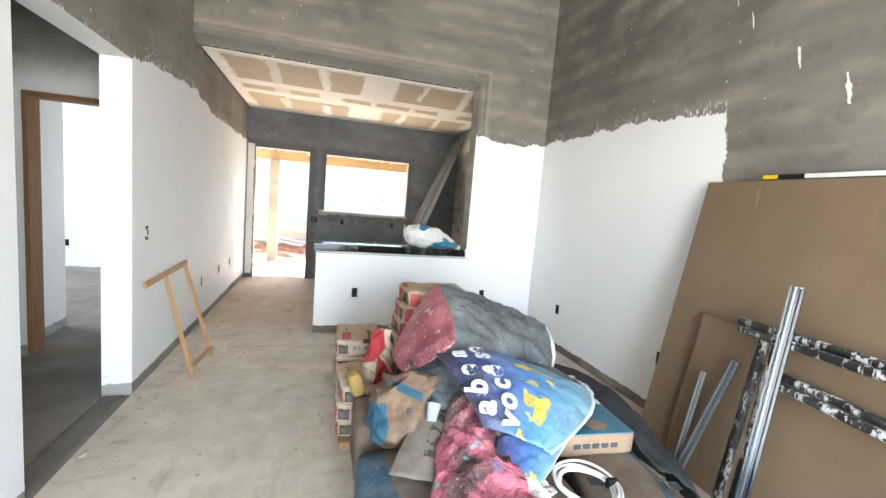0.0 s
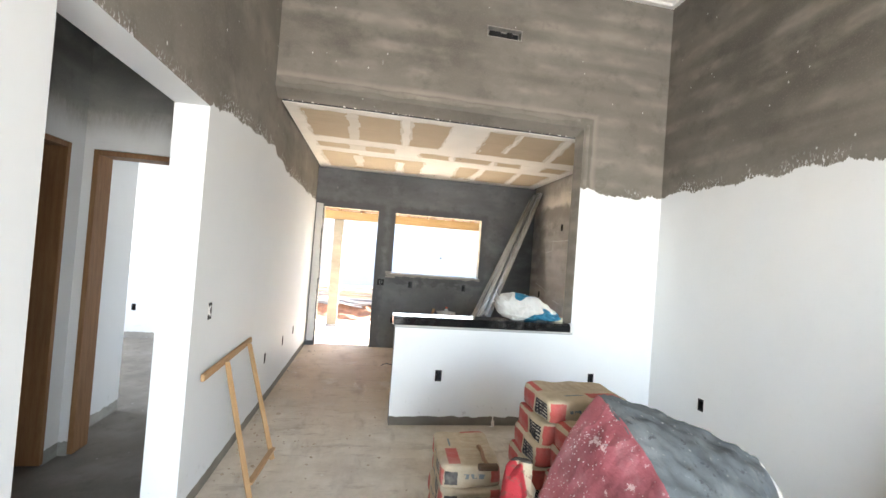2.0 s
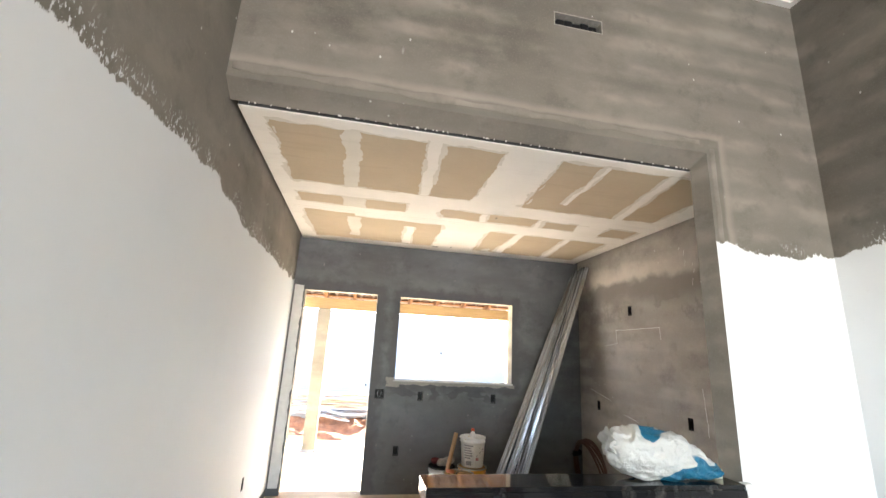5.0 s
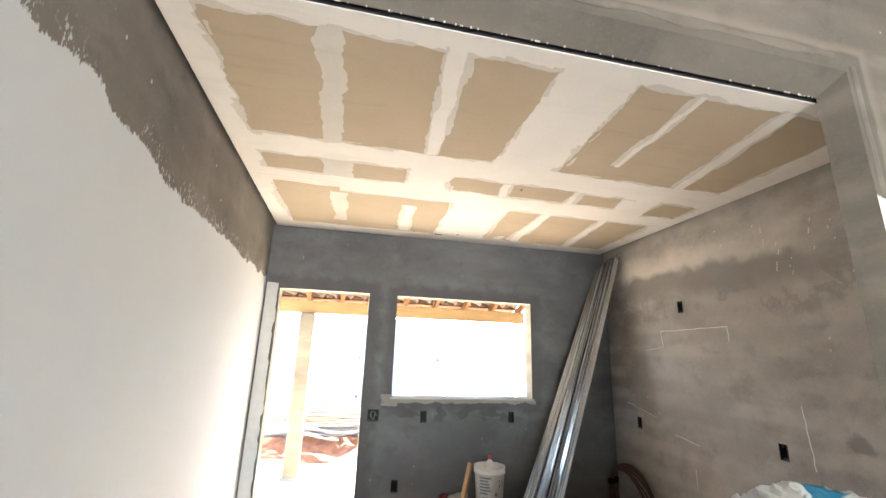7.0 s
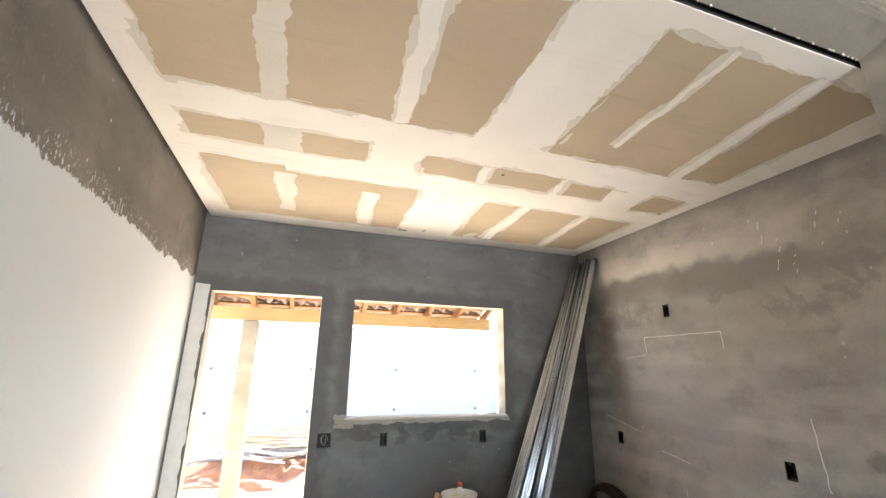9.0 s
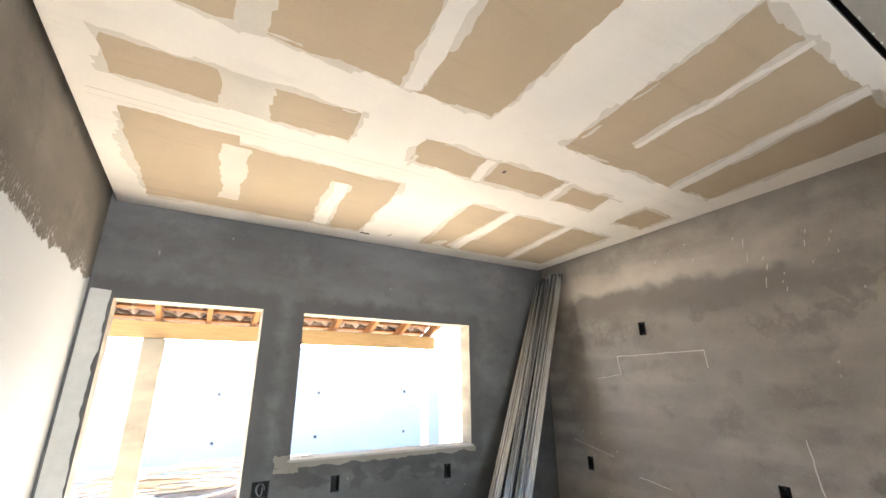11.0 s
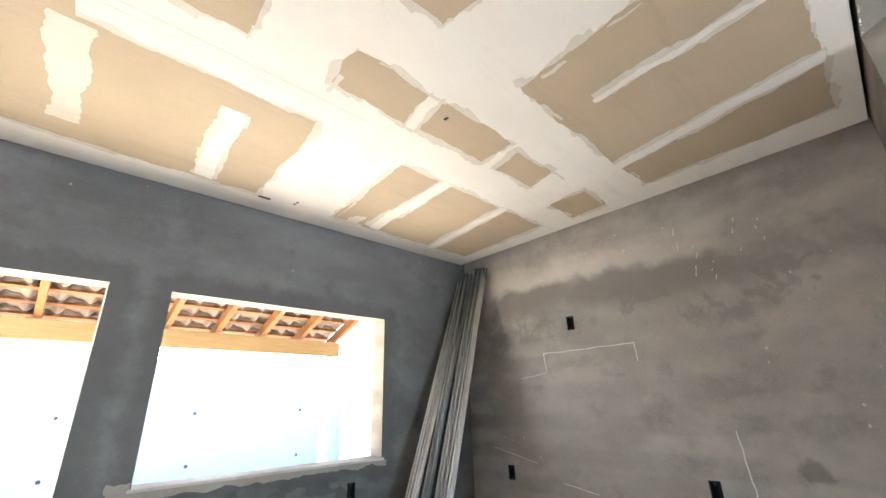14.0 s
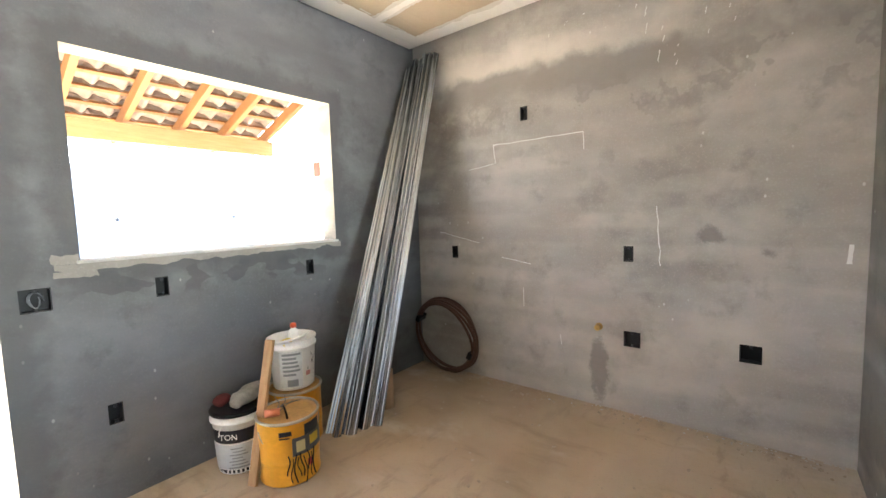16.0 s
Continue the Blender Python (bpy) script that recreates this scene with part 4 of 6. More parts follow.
chalk(wavy((6.11, 1.115), (6.115, 1.02), 6, 0.004, 9), 0.012, "thick white plaster dab on the cement wall")
for k, (y, z, l) in enumerate(((6.93, 2.36, 0.10), (6.87, 2.25, 0.07), (7.0, 2.52, 0.10), (6.72, 2.46, 0.12), (7.06, 2.54, 0.05), (6.58, 2.40, 0.06), (7.62, 2.49, 0.03), (7.5, 2.56, 0.02), (7.4, 2.58, 0.02))):
    for n in range(1 if l < 0.06 else 3):
        z1 = z - n * l * 0.62 + 0.05 * noise.noise((k * 1.3, n * 2.1, 3.4))
        dy = 0.012 * n + 0.06 * noise.noise((k * 1.7, n * 1.3, 1.5))
        chalk(wavy((y + dy, z1), (y + dy + 0.008, z1 - l * (0.12 + 0.9 * abs(noise.noise((n * 1.7, k * 1.1, 6.3))))), 4, 0.006, 20 + k), 0.0022, "white plaster drip on the cement wall")
# splash streaks high on the living room's right wall
rng = random.Random(17)
for k, (y, z, l, w) in enumerate(((5.02, 4.03, 0.30, 0.035), (5.0, 3.98, 0.22, 0.03), (5.06, 4.0, 0.14, 0.02), (3.35, 2.9, 0.1, 0.014), (3.3, 2.45, 0.12, 0.018), (2.9, 2.55, 0.1, 0.02), (4.35, 3.4, 0.16, 0.008), (3.75, 3.05, 0.22, 0.008), (3.6, 2.75, 0.1, 0.01), (3.05, 2.25, 0.16, 0.02))):
    bm = bmesh.new()
    pts = wavy((y, z), (y - l * 0.2, z - l), 10, 0.006, 40 + k)
    rows = []
    for i, (a, b) in enumerate(pts):
        ww = w * (0.25 + abs(noise.noise((a * 25, b * 25, 9)))) * math.sin(math.pi * (0.12 + 0.8 * i / len(pts)))
        rows.append([bm.verts.new((XR - 0.0006 - kk * 0.0012, a + s * ww, b)) for kk, s in ((0, -1), (1, -1), (1, 1), (0, 1))])
    for a, b in zip(rows, rows[1:]):
        for kk in range(4):
            bm.faces.new((a[kk], a[(kk + 1) % 4], b[(kk + 1) % 4], b[kk]))
    bmesh.ops.recalc_face_normals(bm, faces=bm.faces[:])
    tagged(mesh_ob("plaster_splash", bm, CHALK), "white plaster splash high on the cement wall", "plaster splash", "plaster splashes on the wall")

# brass tap stub
tap = thing("tap_stub", "short brass water outlet on the cement wall", "tap", pose(XKR, 7.292, 0.545, 0, -90, 0))
bm = bmesh.new()
lathe(bm, [(0.0, -0.01), (0.022, -0.01), (0.024, 0.002), (0.016, 0.004), (0.016, 0.03), (0.019, 0.03), (0.019, 0.045), (0.010, 0.045), (0.010, 0.03), (0.0, 0.03)], 16)
part("nozzle", bm, plain_mat("brass", (0.62, 0.42, 0.16), 0.4, 0.9), tap)

# ---- counter of the half wall ----
GRANITE = Nodes("black_granite")
_d, _c = GRANITE.voronoi(260)
_g = GRANITE.mix(GRANITE.math("MULTIPLY", GRANITE.step(_d, 0.25, 0.05), 0.25), (0.010, 0.010, 0.011), (0.12, 0.12, 0.12))
_dust = GRANITE.step(GRANITE.noise(6, 5, 0.7), 0.56, 0.74)
GRANITE = GRANITE.done(GRANITE.mix(GRANITE.math("MULTIPLY", _dust, 0.16), _g, (0.5, 0.48, 0.45)), GRANITE.math("MULTIPLY_ADD", _dust, 0.2, 0.07))
counter = thing("counter_top", "polished black granite counter on the half wall, dusty", "counter", pose(0, 0, 0))
bm = bmesh.new()
box(bm, (3.085, 5.895, 0.925), (4.704, 6.09, 0.948), 0.003)
part("slab", bm, GRANITE, counter)
bm = bmesh.new()
box(bm, (3.085, 5.895, 0.872), (4.745, 5.915, 0.9245), 0.002)
part("front_edge", bm, GRANITE, counter)
bm = bmesh.new()
box(bm, (3.085, 5.9155, 0.872), (3.105, 6.09, 0.9245), 0.002)
part("end_edge", bm, GRANITE, counter)
bm = bmesh.new()
box(bm, (3.11, 5.92, 0.8555), (4.73, 6.05, 0.9245))
part("bed", bm, CEMENT_PALE, counter)
bm = bmesh.new()
box(bm, (3.10, 5.925, 0.845), (4.75, 5.939, 0.8715), 0.003)
part("joint", bm, plain_mat("grey_mortar", (0.42, 0.42, 0.42), 0.8), counter)
bm = bmesh.new()
box(bm, (4.706, 5.894, 0.866), (4.75, 5.9385, 0.952), 0.006)
part("end_filler", bm, plain_mat("white_filler", (0.72, 0.72, 0.71), 0.7), counter)


def superbox(bm, size, p=5.0, cuts=7, wob=0.0, freq=9.0, seed=0.0, m=None, sag=0.0):
    """A stuffed block: a cube swollen to a superquadric with dents."""
    r = bmesh.ops.create_cube(bm, size=2.0)
    es = list({e for v in r["verts"] for e in v.link_edges})
    bmesh.ops.subdivide_edges(bm, edges=es, cuts=cuts, use_grid_fill=True)
    for v in bm.verts:
        c = v.co
        k = (abs(c.x) ** p + abs(c.y) ** p + abs(c.z) ** p) ** (1 / p)
        c = c / k
        v.co = Vector((c.x * size[0] / 2, c.y * size[1] / 2, c.z * size[2] / 2))
        if wob:
            n = noise.noise_vector((v.co.x * freq + seed, v.co.y * freq, v.co.z * freq + seed))
            v.co += n * wob
        if sag:
            v.co.z -= sag * (v.co.x / size[0] * 2) ** 2
    lo = min(v.co.z for v in bm.verts)
    for v in bm.verts:
        v.co.z -= lo
        if m is not None:
            v.co = m @ v.co
    for f in bm.faces:
        f.smooth = True


# plastic sack and a roll of tape on the counter
SACK = Nodes("printed_plastic")
_x, _y, _z = SACK.xyz()
_n = SACK.noise(6.0, 1, 0.4, stretch=(1.0, 1.0, 1.4))
_blue = SACK.math("MULTIPLY", SACK.step(_n, 0.53, 0.55), SACK.step(_x, -0.20, -0.17))
_cr = SACK.noise(28, 4, 0.6)
SACK.bump(_cr, 0.8, 0.02)
SACK = SACK.done(SACK.mix(_blue, (0.62, 0.62, 0.60), (0.015, 0.15, 0.26)), 0.35)
sack = thing("plastic_sack", "crumpled white and blue plastic sack, half full", "sack", pose(4.33, 6.0, 0.948, 0, 0, -4))
bm = bmesh.new()
superbox(bm, (0.60, 0.23, 0.235), 2.5, 23)
for v in bm.verts:
    f = (v.co.x + 0.28) / 0.56
    q = v.co * 10
    ridge = 0.5 - abs(noise.noise((q.x + 2, q.y, q.z))) - 0.6 * abs(noise.noise((q.x * 2.4, q.y * 2.4, q.z * 2.4 + 5)))
    v.co.z *= 1.14 - 0.42 * f - 0.9 * max(0.0, f - 0.62)
    v.co.y *= 1.0 - 0.35 * f
    out = Vector((v.co.x * 0.4, v.co.y, v.co.z - 0.05)).normalized()
    if v.co.z > 0.004:
        v.co += out * ridge * 0.045
    v.co.z = max(v.co.z, 0.001)
part("body", bm, SACK, sack)
bm = bmesh.new()
ring = []
for j in range(9):
    s = j / 8
    ring.append([bm.verts.new((-0.235 - 0.075 * s + 0.02 * noise.noise((a * 2, s * 3, 5)), (0.07 - 0.02 * math.sin(s * 3.1)) * math.cos(a) * (1 + 0.35 * math.sin(a * 5 + 1) * s) + 0.012 * noise.noise((a * 3, s * 4, 2)), 0.115 + 0.055 * s + (0.062 - 0.02 * math.sin(s * 3.1)) * math.sin(a) * (1 + 0.3 * math.sin(a * 4) * s) + 0.016 * noise.noise((a * 3, s * 4, 7)))) for a in [k * math.pi / 14 for k in range(28)]])
for a, b in zip(ring, ring[1:]):
    for k in range(28):
        bm.faces.new((a[k], a[(k + 1) % 28], b[(k + 1) % 28], b[k])).smooth = True
mid = bm.verts.new((-0.27, 0, 0.14))
for k in range(28):
    bm.faces.new((ring[4][k], ring[4][(k + 1) % 28], mid)).smooth = True
part("tied_neck", bm, plain_mat("white_plastic_film", (0.66, 0.66, 0.65), 0.35, bump=0.8), sack)
tape = thing("tape_roll", "roll of cream masking tape on the counter", "tape", pose(4.655, 6.03, 0.948))
bm = bmesh.new()
lathe(bm, [(0.022, 0), (0.035, 0), (0.036, 0.002), (0.036, 0.038), (0.035, 0.04), (0.022, 0.04), (0.022, 0)], 24)
part("roll", bm, plain_mat("masking_tape", (0.72, 0.66, 0.50), 0.6), tape)

# ---- kitchen corner ----
GALV = plain_mat("galvanised_steel", (0.48, 0.51, 0.55), 0.22, 1.0, vary=0.06, scale=3, rnd=0.4)


GALV_DULL = plain_mat("weathered_galvanised_steel", (0.30, 0.335, 0.335), 0.5, 0.6, vary=0.25, scale=9)


def channel(w, h, t, lip):
    """Section of a lipped steel channel, open at +y."""
    g, d = w * 0.22, 0.0025
    return [(-w / 2, 0.003), (-w / 2 + 0.003, 0), (-g, 0), (-g * 0.55, d), (g * 0.55, d), (g, 0), (w / 2 - 0.003, 0), (w / 2, 0.003), (w / 2, h), (w / 2 - lip, h), (w / 2 - lip, h - t), (w / 2 - t, h - t), (w / 2 - t, t), (g, t), (g * 0.55, d + t), (-g * 0.55, d + t), (-g, t), (-w / 2 + t, t), (-w / 2 + t, h - t), (-w / 2 + lip, h - t), (-w / 2 + lip, h), (-w / 2, h)]


def steel_profile(a, b, w, h, turn, label="galvanised steel drywall profile leaning in the corner", name="steel_profile", group="steel profiles leaning in the corner", mat=None):
    a, b = Vector(a), Vector(b)
    d = b - a
    m = Matrix.Translation(a) @ d.to_track_quat("Z", "Y").to_matrix().to_4x4() @ pose(0, 0, 0, 0, 0, turn)
    bm = bmesh.new()
    extrude_section(bm, channel(w, h, 0.0016, 0.007), d.length, m)
    bmesh.ops.recalc_face_normals(bm, faces=bm.faces[:])
    tagged(mesh_ob(name, bm, mat or GALV), label, "steel profile", group)


for k, (a, b, w, h, turn) in enumerate((
        ((4.20, 8.52, 0), (5.38, 8.81, 2.53), 0.048, 0.035, 215), ((4.20, 8.44, 0), (5.40, 8.79, 2.55), 0.048, 0.035, 228), ((4.25, 8.43, 0), (5.42, 8.77, 2.46), 0.05, 0.032, 20),
        ((4.27, 8.385, 0), (5.43, 8.74, 2.60), 0.06, 0.035, 235), ((4.33, 8.42, 0), (5.44, 8.71, 2.58), 0.05, 0.036, 60), ((4.36, 8.365, 0), (5.45, 8.66, 2.63), 0.048, 0.032, 250),
        ((4.40, 8.37, 0), (5.46, 8.62, 2.63), 0.05, 0.035, 240), ((4.435, 8.33, 0), (5.465, 8.575, 2.625), 0.048, 0.03, 225))):
    steel_profile(a, b, w, h, turn)

COIL = plain_mat("brown_conduit", (0.085, 0.038, 0.022), 0.55, vary=0.4, scale=40)
coil = thing("conduit_coil", "coil of dark brown flexible conduit leaning on the wall", "hose coil", pose(5.383, 8.515, 0.313, 0, -9, 0))
for k in range(6):
    bm = bmesh.new()
    r = 0.282 + 0.013 * (k % 3)
    off = -0.03 + 0.013 * k
    tube(bm, [(off + 0.012 * math.sin(a * 2 + k), r * math.cos(a) + 0.008 * math.sin(a * 3 + k), r * 1.02 * math.sin(a)) for a in [j * 2 * math.pi / 48 for j in range(48)]], 0.011, 8, closed=True)
    part("loop", bm, COIL, coil)
for a in (0.5, 3.6):
    bm = bmesh.new()
    box(bm, (-0.05, -0.02, -0.03), (0.055, 0.02, 0.03), 0.01, m=Matrix.Translation((0, 0.275 * math.cos(a), 0.275 * math.sin(a))) @ pose(0, 0, 0, math.degrees(a)))
    part("tie", bm, BLACK, coil)

tubeob = thing("cardboard_tube", "short cardboard tube standing on the floor", "tube", pose(4.66, 8.49, 0))
bm = bmesh.new()
lathe(bm, [(0.048, 0.0), (0.055, 0.0), (0.055, 0.26), (0.048, 0.26), (0.048, 0.0)], 26)
part("wall", bm, plain_mat("cardboard", (0.42, 0.28, 0.17), 0.85, vary=0.15), tubeob)

WHITE_PLASTIC = plain_mat("white_bucket_plastic", (0.84, 0.84, 0.82), 0.4, vary=0.10, scale=7)
YELLOW = plain_mat("yellow_tin_paint", (0.72, 0.33, 0.02), 0.38, vary=0.2, scale=6)
TIN_LID = plain_mat("rusty_tin_lid", (0.52, 0.30, 0.10), 0.5, 0.2, vary=0.35, scale=12)
TIN = plain_mat("tin_rim", (0.48, 0.46, 0.43), 0.35, 0.8)
BLUEBLACK = plain_mat("dark_label", (0.015, 0.018, 0.028), 0.45)
LABELGREY = plain_mat("label_grey", (0.27, 0.28, 0.29), 0.5)
RED = plain_mat("label_red", (0.55, 0.03, 0.03), 0.5)


def band(bm, r0, r1, z0, z1, a0, a1, seg=20, th=0.0012):
    """A curved label on a bucket, between two heights and two angles (degrees)."""
    rows = []
    for k in range(seg + 1):
        a = radians(a0 + (a1 - a0) * k / seg)
        c, s = math.cos(a), math.sin(a)
        rows.append([bm.verts.new((r * c, r * s, z)) for r, z in ((r0, z0), (r0 + th, z0), (r1 + th, z1), (r1, z1))])
    for a, b in zip(rows, rows[1:]):
        for k in range(4):
            bm.faces.new((a[k], b[k], b[(k + 1) % 4], a[(k + 1) % 4]))
    bmesh.ops.recalc_face_normals(bm, faces=bm.faces[:])


def bail(r, z, drop, mat, parent, turn=0):
    bm = bmesh.new()
    tube(bm, [Matrix.Rotation(radians(turn), 4, "Z") @ Vector((r * math.cos(a), -r * 0.35 * math.sin(a) - 0.02, z - drop * math.sin(a))) for a in [k * math.pi / 16 for k in range(17)]], 0.003, 6)
    part("bail_handle", bm, mat, parent)


# white bucket with a black lid and dark label
b = thing("paint_bucket", "white plastic paint bucket with black lid and label", "bucket", pose(3.745, 8.675, 0), "buckets by the kitchen wall")
bm = bmesh.new()
lathe(bm, [(0, 0), (0.112, 0), (0.116, 0.006), (0.132, 0.275), (0.142, 0.276), (0.142, 0.29), (0.134, 0.292), (0.134, 0.315), (0.0, 0.315)], 36)
part("body", bm, WHITE_PLASTIC, b)
bm = bmesh.new()
lathe(bm, [(0, 0.3155), (0.141, 0.3155), (0.143, 0.318), (0.143, 0.328), (0.136, 0.334), (0.12, 0.33), (0, 0.33)], 36)
part("lid", bm, BLACK, b, "black plastic lid")
bm = bmesh.new()
band(bm, 0.1265, 0.1305, 0.175, 0.245, 120, 350)
part("dark_band", bm, BLUEBLACK, b, "black printed band")
bm = bmesh.new()
band(bm, 0.1175, 0.1255, 0.03, 0.165, 160, 272)
part("grey_label", bm, plain_mat("pale_label", (0.50, 0.53, 0.57), 0.5), b, "grey printed label")
bm = bmesh.new()
band(bm, 0.1150, 0.1162, 0.008, 0.026, 120, 350)
part("base_band", bm, BLUEBLACK, b, "black printed band")
bm = bmesh.new()
band(bm, 0.1185, 0.130, 0.035, 0.170, 274, 345)
part("side_label", bm, plain_mat("navy_label", (0.015, 0.02, 0.09), 0.45), b, "navy printed panel")
for k in range(7):
    bm = bmesh.new()
    band(bm, 0.1258, 0.1262, 0.04 + k * 0.017, 0.046 + k * 0.017, 215 + (k * 7) % 12, 262 - (k * 5) % 17, 8)
    part("print_line", bm, LABELGREY, b)
txt = bpy.data.curves.new("lettering", "FONT")
txt.body, txt.size, txt.extrude, txt.align_x, txt.align_y = "TON", 0.042, 0.0006, "CENTER", "CENTER"
ob = new("lettering", txt)
ob.data.materials.append(WHITE_PLASTIC)
ob.parent = b
_a = radians(220)
ob.matrix_world = b.matrix_world @ Matrix.Translation((0.1325 * math.cos(_a), 0.1325 * math.sin(_a), 0.21)) @ pose(0, 0, 0, 90, 0, 220 + 90)
bail(0.14, 0.27, 0.12, WHITE_PLASTIC, b, 215)
# rag and brush on its lid
bm = bmesh.new()
superbox(bm, (0.22, 0.11, 0.07), 2.4, 10, 0.02, 14, 5)
ob = mesh_ob("rag", bm, plain_mat("dusty_rag", (0.33, 0.31, 0.27), 0.95, vary=0.35, scale=30, bump=0.6))
ob.matrix_world = pose(3.79, 8.66, 0.333, 0, -8, 25)
tagged(ob, "stiff dusty grey rag on the bucket lid", "rag")
bm = bmesh.new()
superbox(bm, (0.09, 0.08, 0.06), 2.2, 8, 0.012, 18, 9)
ob = mesh_ob("red_cloth", bm, plain_mat("dark_red_cloth", (0.10, 0.02, 0.02), 0.95, vary=0.3, bump=0.5))
ob.matrix_world = pose(3.68, 8.72, 0.333)
tagged(ob, "dark red cloth ball on the bucket lid", "cloth")


def tin(m, label, front):
    t = thing("paint_tin", label, "paint tin", m, "yellow paint tins")
    bm = bmesh.new()
    lathe(bm, [(0, 0), (0.146, 0), (0.150, 0.004), (0.150, 0.012), (0.147, 0.016), (0.149, 0.12), (0.151, 0.125), (0.149, 0.13), (0.150, 0.33), (0.155, 0.338), (0.155, 0.345), (0, 0.345)], 40)
    part("body", bm, YELLOW, t)
    bm = bmesh.new()
    lathe(bm, [(0.150, 0.3455), (0.158, 0.347), (0.160, 0.353), (0.157, 0.360), (0.150, 0.361), (0.146, 0.354), (0.146, 0.3475)], 40)
    part("rim", bm, TIN, t, "dull tin rim")
    bm = bmesh.new()
    lathe(bm, [(0, 0.346), (0.145, 0.346), (0.145, 0.352), (0.12, 0.349), (0, 0.349)], 36)
    part("lid", bm, TIN_LID, t, "stained ochre lid")
    if front:
        for nm, z0, z1, a0, a1, mt in (("dark_panel", 0.165, 0.265, 244, 318, plain_mat("panel_grey", (0.075, 0.075, 0.08), 0.4)), ("dark_stripe", 0.2655, 0.325, 268, 308, BLUEBLACK), ("label_photo", 0.185, 0.245, 251, 268, plain_mat("label_cream", (0.55, 0.48, 0.25), 0.5)),
                                       ("yellow_patch", 0.20, 0.25, 278, 302, plain_mat("label_yellow", (0.70, 0.50, 0.05), 0.5)), ("title_bar", 0.285, 0.31, 222, 244, BLUEBLACK), ("subtitle_bar", 0.27, 0.278, 222, 240, BLUEBLACK), ("hazard_mark", 0.085, 0.125, 272, 285, RED)):
            bm = bmesh.new()
            _r = 0.1515 if nm.startswith('dark') else 0.1530
            band(bm, _r, _r, z0, z1, a0, a1, 10)
            part(nm, bm, mt, t)
        bail(0.156, 0.30, 0.15, TIN, t, -12)
        rr = random.Random(6)
        for k in range(9):
            bm = bmesh.new()
            a = radians(236 + k * 6)
            tube(bm, [((0.154 + 0.002 * s) * math.cos(a + 0.05 * math.sin(s + k)), (0.154 + 0.002 * s) * math.sin(a + 0.05 * math.sin(s + k)), 0.175 - 0.02 * (k % 2) - s * (0.020 + 0.005 * (k % 3))) for s in range(6)], 0.0034 - 0.0008 * (k % 2), 5)
            part("drip", bm, BLACK, t)
        for k in range(4):      # loose tie wires lying over the rim
            bm = bmesh.new()
            a = radians(20 + 16 * k)
            tube(bm, [(-0.03 + 0.19 * f * math.cos(a) + 0.008 * math.sin(9 * f + k), 0.02 + 0.175 * f * math.sin(a), 0.360 + 0.012 * math.sin(5 * f + k) + 0.006 * k * (1 - f)) for f in [j / 9 for j in range(10)]], 0.0022, 5)
            part("tie_wire", bm, WIRE_GREY, t)
        bm = bmesh.new()
        tube(bm, [(-0.05 + 0.02 * s, -0.08 + 0.045 * s, 0.356 + 0.012 * math.sin(s)) for s in range(5)], 0.006, 6)
        part("wire_tie", bm, BLACK, t)
    return t


tin(pose(3.86, 8.385, 0) @ Matrix.Scale(0.92, 4, (0, 0, 1)), "yellow round paint tin with dark label and wire handle", True)
tin(pose(4.075, 8.66, 0) @ Matrix.Scale(0.92, 4, (0, 0, 1)), "yellow round paint tin under a white bucket", False)
bm = bmesh.new()
lathe(bm, [(0, 0), (0.019, 0.0), (0.019, 0.07), (0.014, 0.07), (0.014, 0.004), (0, 0.004)], 16, pose(0, 0, 0.02, 0, 90, 0))
ob = mesh_ob("pipe_piece", bm, plain_mat("orange_pipe", (0.60, 0.20, 0.10), 0.55))
ob.matrix_world = pose(3.745, 8.40, 0.330, 0, 0, -35)
tagged(ob, "short orange pipe offcut on the tin lid", "pipe")

wb = thing("white_bucket", "white plastic bucket with printed label, set on a tin", "bucket", pose(4.075, 8.66, 0.3330) @ Matrix.Scale(0.89, 4), "buckets by the kitchen wall")
bm = bmesh.new()
lathe(bm, [(0, 0), (0.125, 0), (0.13, 0.006), (0.147, 0.27), (0.157, 0.271), (0.157, 0.285), (0.149, 0.287), (0.150, 0.315), (0.158, 0.318), (0.158, 0.328), (0.150, 0.33), (0.147, 0.322), (0.143, 0.30), (0, 0.298)], 40)
part("body", bm, WHITE_PLASTIC, wb)
for k in range(6):
    bm = bmesh.new()
    band(bm, 0.1462 - 0.0016 * k, 0.1468 - 0.0016 * k, 0.236 - k * 0.027, 0.250 - k * 0.027, 212, 258 - (k * 11) % 14, 12)
    part("print_bar", bm, LABELGREY, wb)
bm = bmesh.new()
band(bm, 0.1318, 0.1452, 0.022, 0.262, 203, 262, 14)
part("label_field", bm, plain_mat("washed_label", (0.66, 0.67, 0.67), 0.45, vary=0.15, scale=20), wb, "washed out grey label")
bm = bmesh.new()
band(bm, 0.1345, 0.138, 0.03, 0.075, 222, 250, 10)
part("small_print", bm, LABELGREY, wb)
bm = bmesh.new()
band(bm, 0.138, 0.1405, 0.085, 0.115, 272, 286, 8)
part("stamp", bm, plain_mat("pink_stamp", (0.55, 0.25, 0.25), 0.5), wb)
rr = random.Random(2)
for k in range(7):
    bm = bmesh.new()
    a0 = rr.uniform(275, 315)
    z0 = rr.uniform(0.12, 0.22)
    band(bm, 0.1425 + z0 * 0.01, 0.1435 + z0 * 0.01, z0, z0 + rr.uniform(0.006, 0.03), a0, a0 + rr.uniform(1, 3), 3)
    part("ink_spot", bm, BLUEBLACK, wb)
bail(0.157, 0.318, -0.015, WHITE_PLASTIC, wb, 20)
